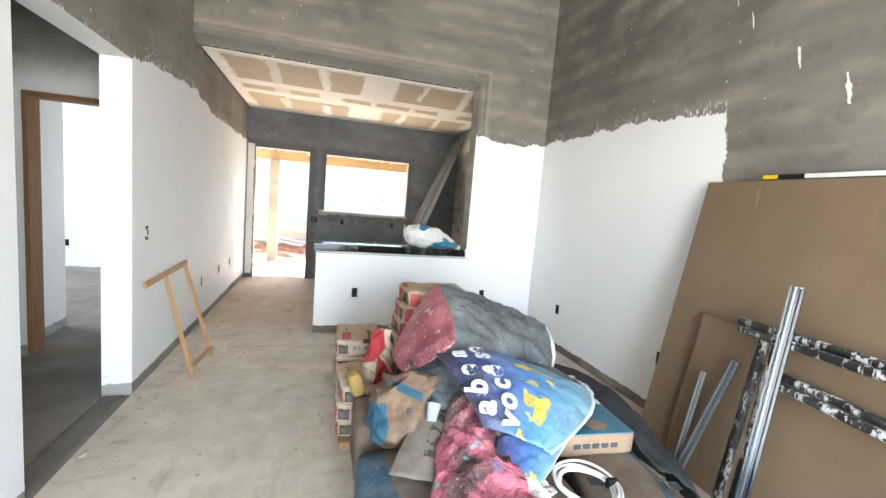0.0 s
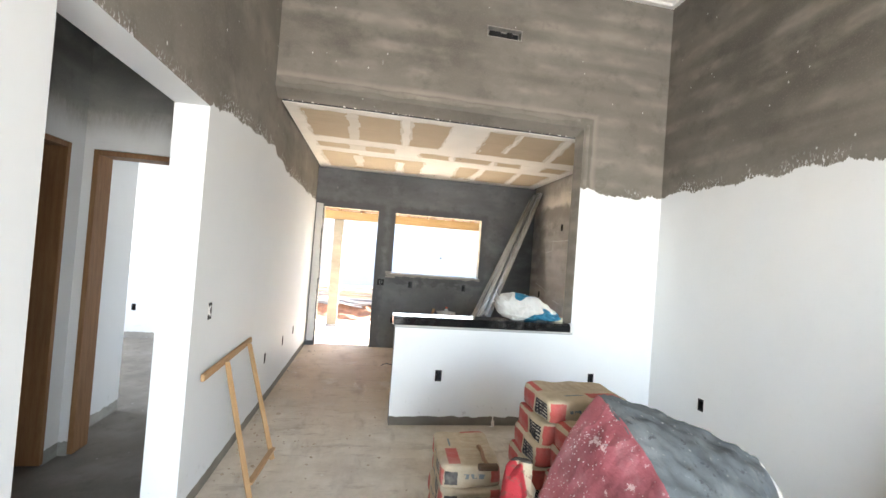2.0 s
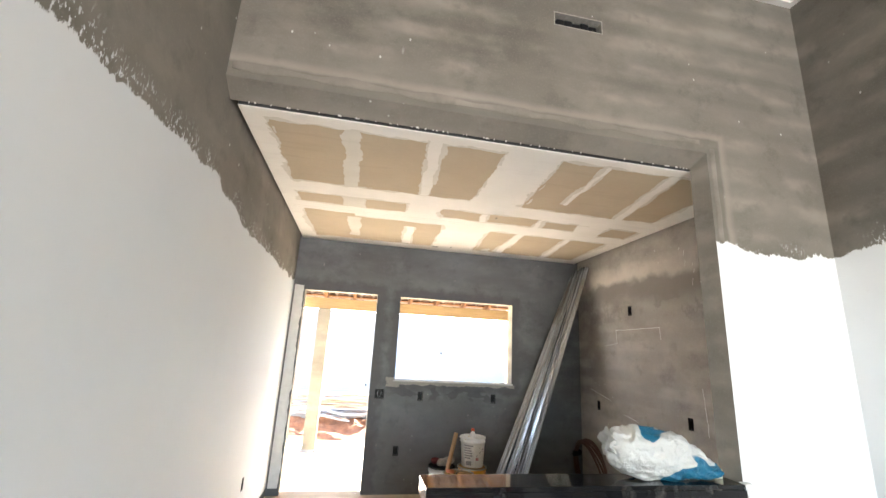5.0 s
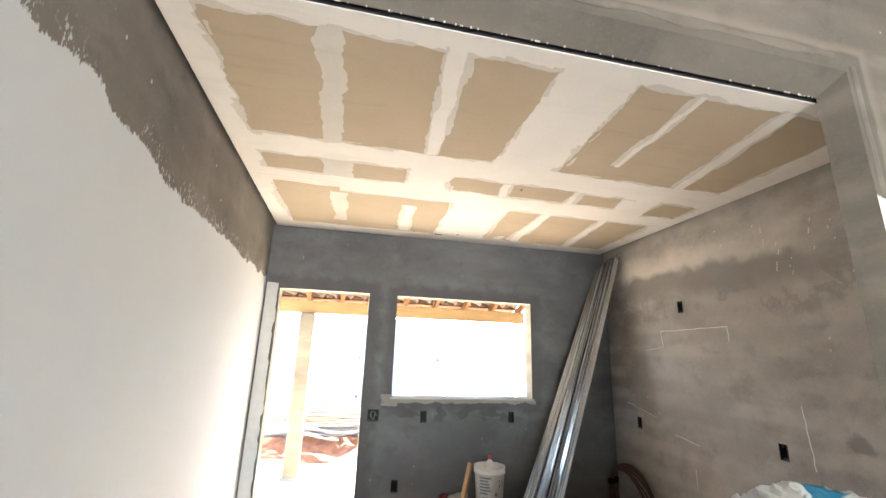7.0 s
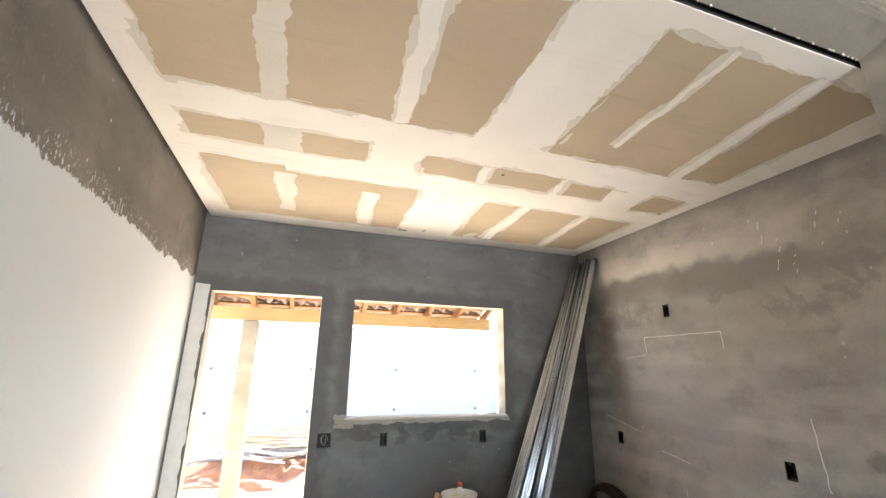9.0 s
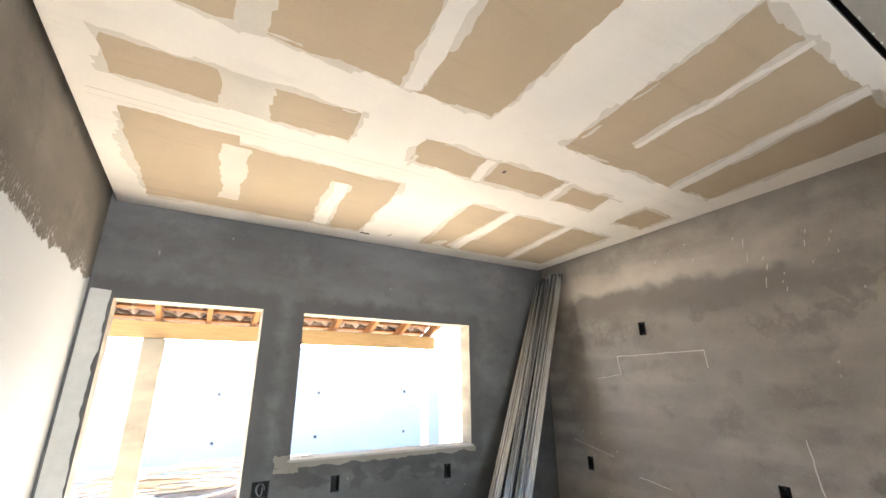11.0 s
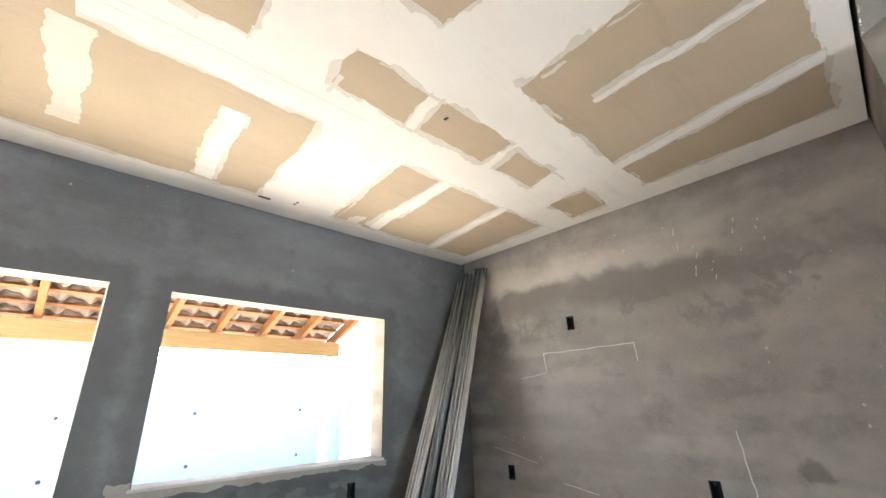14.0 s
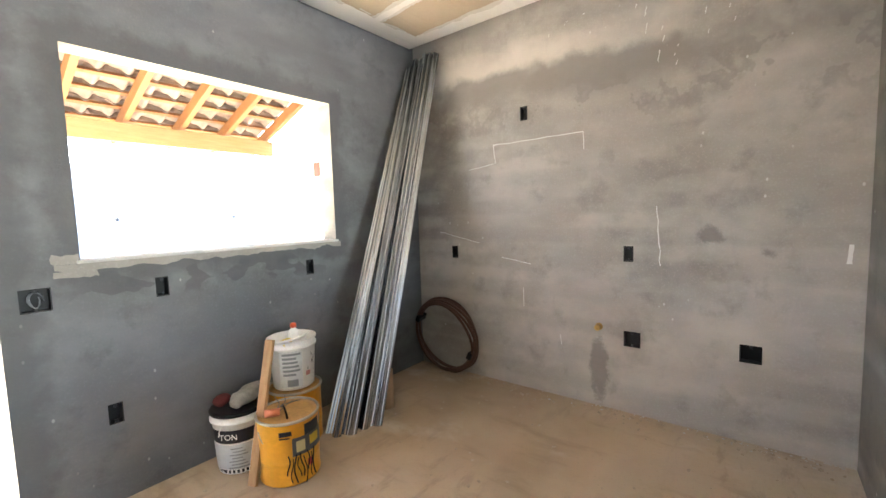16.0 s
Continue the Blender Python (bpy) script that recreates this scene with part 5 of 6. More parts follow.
bottle = thing("glue_bottle", "small white bottle with an orange cap", "bottle", pose(4.06, 8.61, 0.6005))
bm = bmesh.new()
lathe(bm, [(0, 0), (0.027, 0), (0.029, 0.004), (0.029, 0.06), (0.022, 0.075), (0.014, 0.08), (0.014, 0.088), (0, 0.088)], 22)
part("bottle_body", bm, WHITE_PLASTIC, bottle)
bm = bmesh.new()
lathe(bm, [(0, 0.0885), (0.018, 0.0885), (0.018, 0.106), (0.013, 0.114), (0, 0.114)], 18)
part("cap", bm, plain_mat("orange_cap", (0.70, 0.10, 0.03), 0.4), bottle)
bm = bmesh.new()
box(bm, (-0.035, -0.02, 0), (0.035, 0.02, 0.03), 0.005)
ob = mesh_ob("tape_measure", bm, plain_mat("yellow_plastic", (0.75, 0.58, 0.02), 0.45))
ob.matrix_world = pose(4.0, 8.60, 0.6005, 0, 0, 20)
tagged(ob, "small yellow tape measure on the bucket", "tape measure")
bm = bmesh.new()
tube(bm, [(3.90, 8.55, 0.642), (3.95, 8.56, 0.634), (4.04, 8.575, 0.628), (4.13, 8.59, 0.634)], lambda f: 0.010 - 0.004 * f, 8)
tagged(mesh_ob("scraper", bm, WHITE_PLASTIC), "white plastic handle lying across the bucket", "scraper")
a, bb = Vector((3.672, 8.425, 0.001)), Vector((3.845, 8.485, 0.69))
bm = bmesh.new()
box(bm, (-0.024, -0.011, 0), (0.024, 0.011, (bb - a).length), 0.002, m=Matrix.Translation(a) @ (bb - a).to_track_quat("Z", "Y").to_matrix().to_4x4())
tagged(mesh_ob("wooden_batten", bm, PINE), "pale wooden batten leaning on the bucket", "batten")
bm = bmesh.new()
tube(bm, [(3.09 + 0.02 * k, 7.78 + 0.06 * math.sin(k * 0.33), 0.009 + 0.012 * abs(math.sin(k * 0.5))) for k in range(18)], 0.006, 6)
tagged(mesh_ob("floor_cable", bm, plain_mat("grey_cable", (0.10, 0.10, 0.11), 0.5)), "thin grey cable end on the kitchen floor", "cable")

# crumbs of plaster on the floor
rng = random.Random(31)
CRUMB = plain_mat("plaster_crumb", (0.40, 0.33, 0.25), 0.9, vary=0.3)


def crumbs(name, label, n, area, r0, r1):
    bm = bmesh.new()
    for k in range(n):
        x, y = area(rng)
        r = rng.uniform(r0, r1) * (2.2 if rng.random() < 0.06 else 1)
        m = Matrix.Translation((x, y, r * 0.28)) @ Euler((rng.uniform(0, 0.5), rng.uniform(0, 0.5), rng.uniform(0, 6))).to_matrix().to_4x4()
        vs = bmesh.ops.create_icosphere(bm, subdivisions=1, radius=r)["verts"]
        for v in vs:
            v.co = m @ Vector((v.co.x * 1.3, v.co.y, v.co.z * 0.5))
    tagged(mesh_ob(name, bm, CRUMB), label, "rubble", kind="stuff")


crumbs("plaster_crumbs", "crumbs of plaster along the kitchen walls", 260, lambda g: ((XKR - abs(g.gauss(0, 0.07)) - 0.02, g.uniform(6.1, 8.7)) if g.random() < 0.5 else (g.uniform(2.2, 5.3), g.uniform(6.3, 8.7))), 0.003, 0.011)
crumbs("plaster_crumbs", "crumbs of plaster on the screed floor", 260, lambda g: ((XL + abs(g.gauss(0, 0.2)) + 0.02, g.uniform(3.0, 8.5)) if g.random() < 0.6 else (g.uniform(2.0, 3.2), g.uniform(2.5, 8))), 0.003, 0.012)
crumbs("plaster_crumbs", "larger lumps of mortar at the hall threshold", 34, lambda g: (g.uniform(1.80, 1.96), g.uniform(3.7, 4.65)), 0.002, 0.006)
# ---- living room: bagged mortar, boxes and dust sheets ----


def bag_material():
    m = Nodes("printed_paper_bag")
    x, y, z = m.xyz()
    paper = m.ramp(m.noise(14, 4), [(0.3, (0.40, 0.32, 0.215)), (0.7, (0.54, 0.45, 0.325))])
    def field(*spans):      # a rectangle with slightly rubbed edges: (coordinate, from, to) each
        f = None
        for v, a, b in spans:
            k = m.math("MULTIPLY", m.step(v, a, a + 0.003), m.step(v, b, b - 0.003))
            f = k if f is None else m.math("MULTIPLY", f, k)
        return f

    rub = m.math("MULTIPLY", m.math("SUBTRACT", m.noise(40, 3, 0.6), 0.5), 0.012)
    xw, yw, zw = m.math("ADD", x, rub), m.math("ADD", y, rub), m.math("ADD", z, rub)
    top = m.step(z, 0.088, 0.095)
    flank = m.step(m.math("ABSOLUTE", y), 0.132, 0.140)
    tail, head = m.step(x, -0.188, -0.196), m.step(x, 0.188, 0.196)
    lines = m.step(m.math("SINE", m.math("MULTIPLY", z, 420.0)), 0.1, 0.4)
    red = m.math("MULTIPLY", tail, field((yw, 0.005, 0.138), (zw, 0.014, 0.092)))
    red = m.math("MAXIMUM", red, m.math("MULTIPLY", head, field((yw, 0.095, 0.15), (zw, 0.03, 0.11))))
    red = m.math("MAXIMUM", red, m.math("MULTIPLY", top, field((xw, 0.02, 0.185), (yw, -0.115, -0.05))))
    red = m.math("MAXIMUM", red, m.math("MULTIPLY", top, field((xw, -0.20, -0.17), (yw, 0.0, 0.14))))
    red = m.math("MAXIMUM", red, m.math("MULTIPLY", flank, field((xw, -0.2, -0.125), (zw, 0.012, 0.10))))
    red = m.math("MAXIMUM", red, m.math("MULTIPLY", flank, field((xw, 0.135, 0.2), (zw, 0.012, 0.092))))
    dark = m.math("MULTIPLY", tail, field((yw, -0.128, -0.012), (zw, 0.016, 0.09)))
    dark = m.math("MAXIMUM", dark, m.math("MULTIPLY", flank, field((xw, 0.01, 0.12), (zw, 0.018, 0.086))))
    letters = m.math("MULTIPLY", m.math("MULTIPLY", dark, lines), m.step(m.noise(70, 2, 0.5, stretch=(1, 1, 0.25)), 0.47, 0.52))
    square = m.math("MULTIPLY", head, field((yw, -0.135, -0.07), (zw, 0.02, 0.085)))
    blue = m.math("MULTIPLY", head, m.math("MULTIPLY", field((yw, -0.04, 0.075), (zw, 0.05, 0.075)), m.step(m.noise(90, 2, 0.5, stretch=(1, 1, 0.3)), 0.44, 0.50)))
    blue = m.math("MAXIMUM", blue, m.math("MULTIPLY", flank, m.math("MULTIPLY", field((xw, -0.11, 0.0), (zw, 0.05, 0.068)), m.step(m.noise(90, 2, 0.5, stretch=(1, 1, 0.3)), 0.44, 0.50))))
    blue = m.math("MAXIMUM", blue, m.math("MULTIPLY", top, field((xw, -0.10, 0.0), (yw, -0.088, -0.076))))
    c = m.mix(m.math("MULTIPLY", red, m.math("MULTIPLY_ADD", m.noise(9, 4, 0.6), 0.5, 0.6)), paper, (0.43, 0.035, 0.04))
    c = m.mix(m.math("MAXIMUM", dark, square), c, (0.022, 0.022, 0.026))
    c = m.mix(letters, c, (0.42, 0.38, 0.32))
    c = m.mix(m.math("MULTIPLY", blue, 0.8), c, (0.07, 0.14, 0.20))
    line = m.math("MULTIPLY", m.math("MULTIPLY", top, m.step(m.math("SINE", m.math("MULTIPLY", x, 150.0)), 0.3, 0.5)), field((yw, -0.02, 0.12), (xw, -0.15, 0.16)))
    c = m.mix(m.math("MULTIPLY", line, 0.22), c, (0.30, 0.20, 0.14))
    dust = m.step(m.noise(5, 4, 0.65), 0.45, 0.75)
    c = m.mix(m.math("MULTIPLY", dust, 0.4), c, (0.52, 0.48, 0.42))
    m.bump(m.math("ADD", m.noise(22, 4), m.math("MULTIPLY", m.noise(90, 2), 0.3)), 0.5, 0.012)
    return m.done(c, 0.75, spec=0.3)


BAG = bag_material()
bag_meshes = []
for k in range(3):
    bm = bmesh.new()
    superbox(bm, (0.42, 0.305, 0.110), 11, 13, 0.009, 11, 3.0 * k, sag=0.003)
    me = bpy.data.meshes.new("mortar_bag")
    bm.to_mesh(me)
    bm.free()
    me.materials.append(BAG)
    bag_meshes.append(me)
rng = random.Random(5)


def bag(x, y, z, turn, label="stacked paper bag of mortar with red print"):
    ob = new("mortar_bag", rng.choice(bag_meshes))
    ob.matrix_world = pose(x, y, z, rng.uniform(-1.5, 1.5), rng.uniform(-1.5, 1.5), turn + rng.uniform(-4, 4))
    tagged(ob, label, "cement bag", "stacked mortar bags")
    return ob


bm = bmesh.new()
for k, (lo, hi) in enumerate((((-0.016, -0.003, 0.0), (0.012, 0.0, 0.05)), ((-0.008, -0.003, 0.05), (0.004, 0.0, 0.085)), ((-0.035, -0.02, 0.0), (0.0, -0.004, 0.004)))):
    box(bm, lo, hi, 0.001)
ob = mesh_ob("plaster_sliver", bm, COMPOUND)
ob.matrix_world = pose(4.04, YH - 0.022, 0.0, -8, 0, 0)
tagged(ob, "white plaster sliver stood against the half wall", "plaster")

# pallet
pallet = thing("pallet", "rough timber pallet under the mortar bags", "pallet", pose(3.27, 3.83, 0))
for k in range(3):
    bm = bmesh.new()
    box(bm, (0.02, 0.0 + k * 0.41, 0), (1.04, 0.09 + k * 0.41, 0.022), 0.003)
    part("bearer", bm, PINE, pallet)
for k in range(7):
    bm = bmesh.new()
    box(bm, (0.02 + k * 0.155, 0.0, 0.0225), (0.11 + k * 0.155, 0.92, 0.04), 0.003)
    part("deck_board", bm, PINE, pallet)
Z0, H = 0.041, 0.103
for k in range(4):       # the low stacks beside the aisle, one pair behind the other
    bag(3.436, 4.535 + 0.012 * (k % 2), Z0 + k * H, -90)
for k in range(3):
    bag(3.43 - 0.008 * (k % 2), 4.065, Z0 + k * H, -90)
for k in range(8):       # the high stack, each course slid a little
    bag(3.902 - 0.022 * ((7 - k) % 4), 4.277 - 0.006 * (k % 3), Z0 + k * (H - 0.001), 2)
for k in range(7):
    bag(3.938 - 0.02 * ((6 - k) % 3), 3.978 + 0.006 * (k % 2), Z0 + k * (H + 0.0005), -2)
# torn bag standing on the low stack
up = thing("torn_bag", "torn upright paper bag with red print and twisted neck", "cement bag", pose(3.492, 3.905, Z0 + 3 * H, -12, 10, 28))
bm = bmesh.new()
superbox(bm, (0.17, 0.11, 0.33), 4.0, 21, 0.0)
for v in bm.verts:
    t = min(1.0, max(0.0, (v.co.z - 0.15) / 0.18))
    q = v.co * 13
    v.co.x *= 1.0 - 0.62 * t
    v.co.y *= 1.0 - 0.55 * t
    v.co += Vector((v.co.x, v.co.y, 0)).normalized() * ((0.5 - abs(noise.noise((q.x, q.y, q.z * 0.6)))) * (0.022 + 0.032 * t)) + noise.noise_vector(q * 1.8) * 0.007
    v.co.x += 0.035 * t * t
m = Nodes("torn_bag_paper")
x, y, z = m.xyz()
c = m.ramp(m.noise(14, 4), [(0.3, (0.40, 0.33, 0.22)), (0.7, (0.56, 0.47, 0.34))])
wz = m.math("MULTIPLY_ADD", m.noise(7, 3), 0.06, z)
c = m.mix(m.math("MULTIPLY", m.step(m.math("MULTIPLY_ADD", x, 0.9, wz), 0.155, 0.15), m.step(x, -0.055, -0.05)), c, (0.43, 0.03, 0.04))
c = m.mix(m.math("MULTIPLY", m.step(m.math("SUBTRACT", wz, m.math("MULTIPLY", x, 0.7)), 0.215, 0.22), m.step(x, 0.012, 0.006)), c, (0.43, 0.03, 0.04))
stripe = m.math("MULTIPLY", m.step(m.math("SINE", m.math("MULTIPLY", m.math("MULTIPLY_ADD", x, 0.8, z), 90.0)), 0.55, 0.65), m.step(m.noise(45, 2, 0.5), 0.46, 0.50))
c = m.mix(m.math("MULTIPLY", stripe, 0.55), c, (0.16, 0.08, 0.06))
c = m.mix(m.step(m.math("MULTIPLY_ADD", m.noise(9, 2), 0.05, z), 0.345, 0.35), c, (0.05, 0.045, 0.04))
m.bump(m.noise(18, 5, 0.65), 0.8, 0.015)
part("bag_body", bm, m.done(c, 0.8), up)
# hammer lying on the bags
ham = thing("hammer", "old hammer with wooden handle on the bags", "hammer", pose(3.505, 4.53, Z0 + 4 * H + 0.016, 0, 0, -92))
bm = bmesh.new()
tube(bm, [(k * 0.03, 0.004 * math.sin(k), 0.0) for k in range(8)], lambda f: 0.013 - 0.003 * math.sin(f * 3), 10)
part("handle", bm, wood_mat("handle_wood", (0.30, 0.17, 0.09), (0.18, 0.09, 0.045)), ham)
bm = bmesh.new()
box(bm, (0.20, -0.05, -0.014), (0.23, 0.05, 0.014), 0.006)
part("head", bm, plain_mat("rusty_iron", (0.14, 0.09, 0.06), 0.7, 0.5), ham)


def ctrl_patch(name, ctrl, mat, label, category, nu=44, nv=44, wob=0.010, freq=9.0, thick=0.004, seed=0.0, parent=None):
    """A dust sheet from a 4 x 4 net of points, with folds."""
    def bern(t):
        return ((1 - t) ** 3, 3 * t * (1 - t) ** 2, 3 * t * t * (1 - t), t ** 3)
    bm = bmesh.new()
    uv = []
    grid = []
    for i in range(nu + 1):
        row = []
        bu = bern(i / nu)
        for j in range(nv + 1):
            bv = bern(j / nv)
            p = Vector((0, 0, 0))
            for a in range(4):
                for b in range(4):
                    p += Vector(ctrl[a][b]) * bu[a] * bv[b]
            q = p * freq
            w = noise.noise_vector((q.x * 0.6 + seed, q.y * 0.6, q.z * 0.6)) * 0.7
            fold = 0.9 - 2.2 * abs(noise.noise((q.x + seed + w.x, q.y + w.y, q.z * 0.6))) - 0.8 * abs(noise.noise((q.x * 2.3, q.y * 2.3 + seed, q.z * 1.6 + w.z)))
            p += Vector((0.25 * fold, -0.55 * fold, 0.8 * fold)) * wob
            e = 0.006 * noise.noise((i * 0.35, j * 0.35, seed))
            p.z = max(p.z + e, 0.008)
            row.append(bm.verts.new(p))
        grid.append(row)
    for i in range(nu):
        for j in range(nv):
            bm.faces.new((grid[i][j], grid[i + 1][j], grid[i + 1][j + 1], grid[i][j + 1])).smooth = True
    bm.normal_update()
    layer = bm.loops.layers.uv.new("UVMap")
    index = {v: (i / nu, j / nv) for i, row in enumerate(grid) for j, v in enumerate(row)}
    for f in bm.faces:
        for lo in f.loops:
            lo[layer].uv = index[lo.vert]
    ob = mesh_ob(name, bm, mat)
    sol = ob.modifiers.new("thickness", "SOLIDIFY")
    sol.thickness, sol.offset = thick, 0.0
    return tagged(ob, label, category)


def sheet_nodes(name):
    m = Nodes(name)
    m.uv = m.tc.outputs["UV"]
    return m


def splat(m, scale=26, lo=0.10, hi=0.05):
    d, _ = m.voronoi(scale)
    d2, _ = m.voronoi(scale * 2.7)
    big = m.step(m.math("ADD", d, m.math("MULTIPLY", m.noise(90, 2), 0.15)), lo + 0.13, hi + 0.12)
    small = m.step(d2, lo + 0.12, hi + 0.10)
    return m.math("MULTIPLY", m.math("MAXIMUM", big, small), m.step(m.noise(4, 2), 0.40, 0.55))


# red painted side of the sheet
m = sheet_nodes("red_sheet_paint")
c = m.ramp(m.noise(6, 5, 0.6), [(0.3, (0.30, 0.07, 0.085)), (0.55, (0.42, 0.125, 0.15)), (0.75, (0.48, 0.24, 0.25))])
c = m.mix(m.math("MULTIPLY", m.step(m.noise(3.5, 4, 0.6), 0.48, 0.62), 0.55), c, (0.20, 0.06, 0.07))
c = m.mix(m.math("MULTIPLY", m.step(m.noise(13, 5, 0.75), 0.60, 0.64), 0.8), c, (0.70, 0.56, 0.55))
c = m.mix(m.math("MULTIPLY", splat(m, 24), 0.9), c, (0.78, 0.70, 0.68))
_r = m.math("ABSOLUTE", m.math("SUBTRACT", m.noise(4, 2, 0.5), 0.5))
m.bump(m.math("MULTIPLY_ADD", _r, -2.5, m.math("MULTIPLY", m.noise(40, 3), 0.3)), 0.75, 0.03)
RED_SHEET = m.done(c, 0.55)
# grey dusty sheet
m = sheet_nodes("grey_sheet")
u, v, _w = m.xyz(m.uv)
c = m.ramp(m.noise(5, 5, 0.6), [(0.3, (0.058, 0.068, 0.074)), (0.52, (0.112, 0.127, 0.135)), (0.78, (0.21, 0.226, 0.23))])
c = m.mix(m.math("MULTIPLY", m.step(m.noise(3.2, 4, 0.6), 0.50, 0.66), 0.55), c, (0.045, 0.047, 0.052))
c = m.mix(m.math("MULTIPLY", m.step(m.noise(17, 4, 0.7), 0.60, 0.66), 0.7), c, (0.028, 0.030, 0.034))
c = m.mix(m.math("MULTIPLY", m.step(m.noise(38, 4, 0.75), 0.64, 0.70), 0.6), c, (0.34, 0.34, 0.33))
c = m.mix(m.math("MULTIPLY", splat(m, 9, 0.02, -0.02), 0.5), c, (0.50, 0.50, 0.48))
c = m.mix(m.step(v, 0.955, 0.965), c, (0.70, 0.69, 0.66))
_r = m.math("ABSOLUTE", m.math("SUBTRACT", m.noise(7, 3, 0.5), 0.5))
m.bump(m.math("MULTIPLY_ADD", _r, -1.2, m.math("MULTIPLY", m.noise(40, 3), 0.3)), 0.3, 0.02)
GREY_SHEET = m.done(c, 0.8)
# blue printed banner
m = sheet_nodes("blue_banner_print")
u, v, _w = m.xyz(m.uv)
c = m.ramp(v, [(0.0, (0.030, 0.032, 0.055)), (0.10, (0.045, 0.055, 0.13)), (0.25, (0.075, 0.11, 0.30)), (0.45, (0.07, 0.17, 0.40)), (0.62, (0.07, 0.23, 0.45)), (0.80, (0.13, 0.32, 0.46)), (1.0, (0.20, 0.36, 0.42))])
c = m.mix(m.math("MULTIPLY", m.step(m.noise(7, 5, 0.65), 0.46, 0.74), 0.45), c, (0.22, 0.27, 0.32))
c = m.mix(m.math("MULTIPLY", m.step(m.noise(3.5, 4, 0.6), 0.52, 0.70), 0.4), c, (0.05, 0.055, 0.07))
swirl = m.noise(8, 2, 0.5)
yel = m.math("MULTIPLY", m.step(swirl, 0.54, 0.555), m.math("MULTIPLY", m.step(v, 0.47, 0.49), m.step(v, 0.72, 0.68)))
yel = m.math("MULTIPLY", yel, m.step(m.noise(40, 4, 0.7), 0.36, 0.46))
c = m.mix(yel, c, (0.62, 0.46, 0.07))
c = m.mix(m.math("MULTIPLY", splat(m, 44, 0.06, 0.03), 0.6), c, (0.60, 0.63, 0.65))
c = m.mix(m.step(v, 0.975, 0.982), c, (0.68, 0.68, 0.66))
_r = m.math("ABSOLUTE", m.math("SUBTRACT", m.noise(5, 3, 0.5), 0.5))
c = m.mix(m.math("MULTIPLY", m.step(m.noise(15, 5, 0.75), 0.60, 0.66), 0.5), c, (0.42, 0.45, 0.47))
m.bump(m.math("MULTIPLY_ADD", _r, -2.0, m.math("MULTIPLY", m.noise(40, 3), 0.3)), 0.5, 0.02)
BLUE_SHEET = m.done(c, 0.45)
# pink spattered cloth
m = sheet_nodes("pink_cloth")
u, v, _w = m.xyz(m.uv)
n = m.noise(6.5, 4, 0.6)
n2 = m.noise(8, 3, 0.6, stretch=(1, 1.3, 0.8))
c = m.ramp(n, [(0.32, (0.04, 0.028, 0.03)), (0.43, (0.15, 0.06, 0.065)), (0.49, (0.30, 0.075, 0.11)), (0.57, (0.46, 0.12, 0.17)), (0.66, (0.45, 0.24, 0.22)), (0.74, (0.40, 0.31, 0.25))])
c = m.mix(m.math("MULTIPLY", m.step(n2, 0.64, 0.68), 0.7), c, (0.10, 0.12, 0.22))
c = m.mix(m.math("MULTIPLY", m.step(m.noise(10, 2, 0.5), 0.68, 0.70), 0.7), c, (0.14, 0.30, 0.36))
c = m.mix(m.math("MULTIPLY", m.step(u, 0.42, 0.2), m.step(m.noise(5, 3), 0.35, 0.6)), c, (0.20, 0.14, 0.11))
c = m.mix(m.math("MULTIPLY", m.step(v, 0.80, 0.86), m.step(m.noise(9, 2), 0.40, 0.44)), c, (0.62, 0.60, 0.56))
c = m.mix(m.math("MULTIPLY", splat(m, 40), 0.35), c, (0.60, 0.56, 0.54))
_r = m.math("ABSOLUTE", m.math("SUBTRACT", m.noise(13, 3, 0.5), 0.5))
m.bump(m.math("MULTIPLY_ADD", _r, -3.0, m.math("MULTIPLY", m.noise(55, 3), 0.4)), 0.7, 0.02)
PINK_SHEET = m.done(c, 0.75)
# dirty printed card
m = sheet_nodes("dirty_card")
u, v, _w = m.xyz(m.uv)
c = m.ramp(m.noise(8, 5, 0.6), [(0.3, (0.13, 0.11, 0.085)), (0.7, (0.25, 0.22, 0.18))])
bars = m.math("MULTIPLY", m.math("MULTIPLY", m.step(v, 0.40, 0.42), m.step(v, 0.66, 0.64)), m.step(m.noise(30, 2, 0.5), 0.46, 0.50))
c = m.mix(m.math("MULTIPLY", bars, m.step(u, 0.85, 0.8)), c, (0.06, 0.055, 0.05))
CARD = m.done(c, 0.8)
# brown paper with blue print
m = Nodes("brown_blue_carton")
x, y, z = m.xyz()
c = m.ramp(m.noise(7, 5, 0.6), [(0.3, (0.135, 0.10, 0.072)), (0.7, (0.22, 0.168, 0.125))])
edge = m.math("MULTIPLY_ADD", m.noise(4, 3), 0.10, x)
blue = m.math("MAXIMUM", m.math("MULTIPLY", m.step(edge, -0.255, -0.262), m.step(edge, -0.40, -0.392)), m.math("MULTIPLY", m.step(edge, 0.20, 0.207), m.step(edge, 0.26, 0.253)))
c = m.mix(m.math("MULTIPLY", blue, 0.92), c, (0.025, 0.10, 0.165))
c = m.mix(m.math("MULTIPLY", m.step(m.noise(5, 5, 0.7), 0.44, 0.66), 0.5), c, (0.25, 0.23, 0.21))
c = m.mix(m.math("MULTIPLY", splat(m, 30), 0.3), c, (0.60, 0.58, 0.55))
m.bump(m.noise(20, 4), 0.3, 0.006)
CARTON = m.done(c, 0.75)
m = Nodes("brown_kraft_paper")
x, y, z = m.xyz()
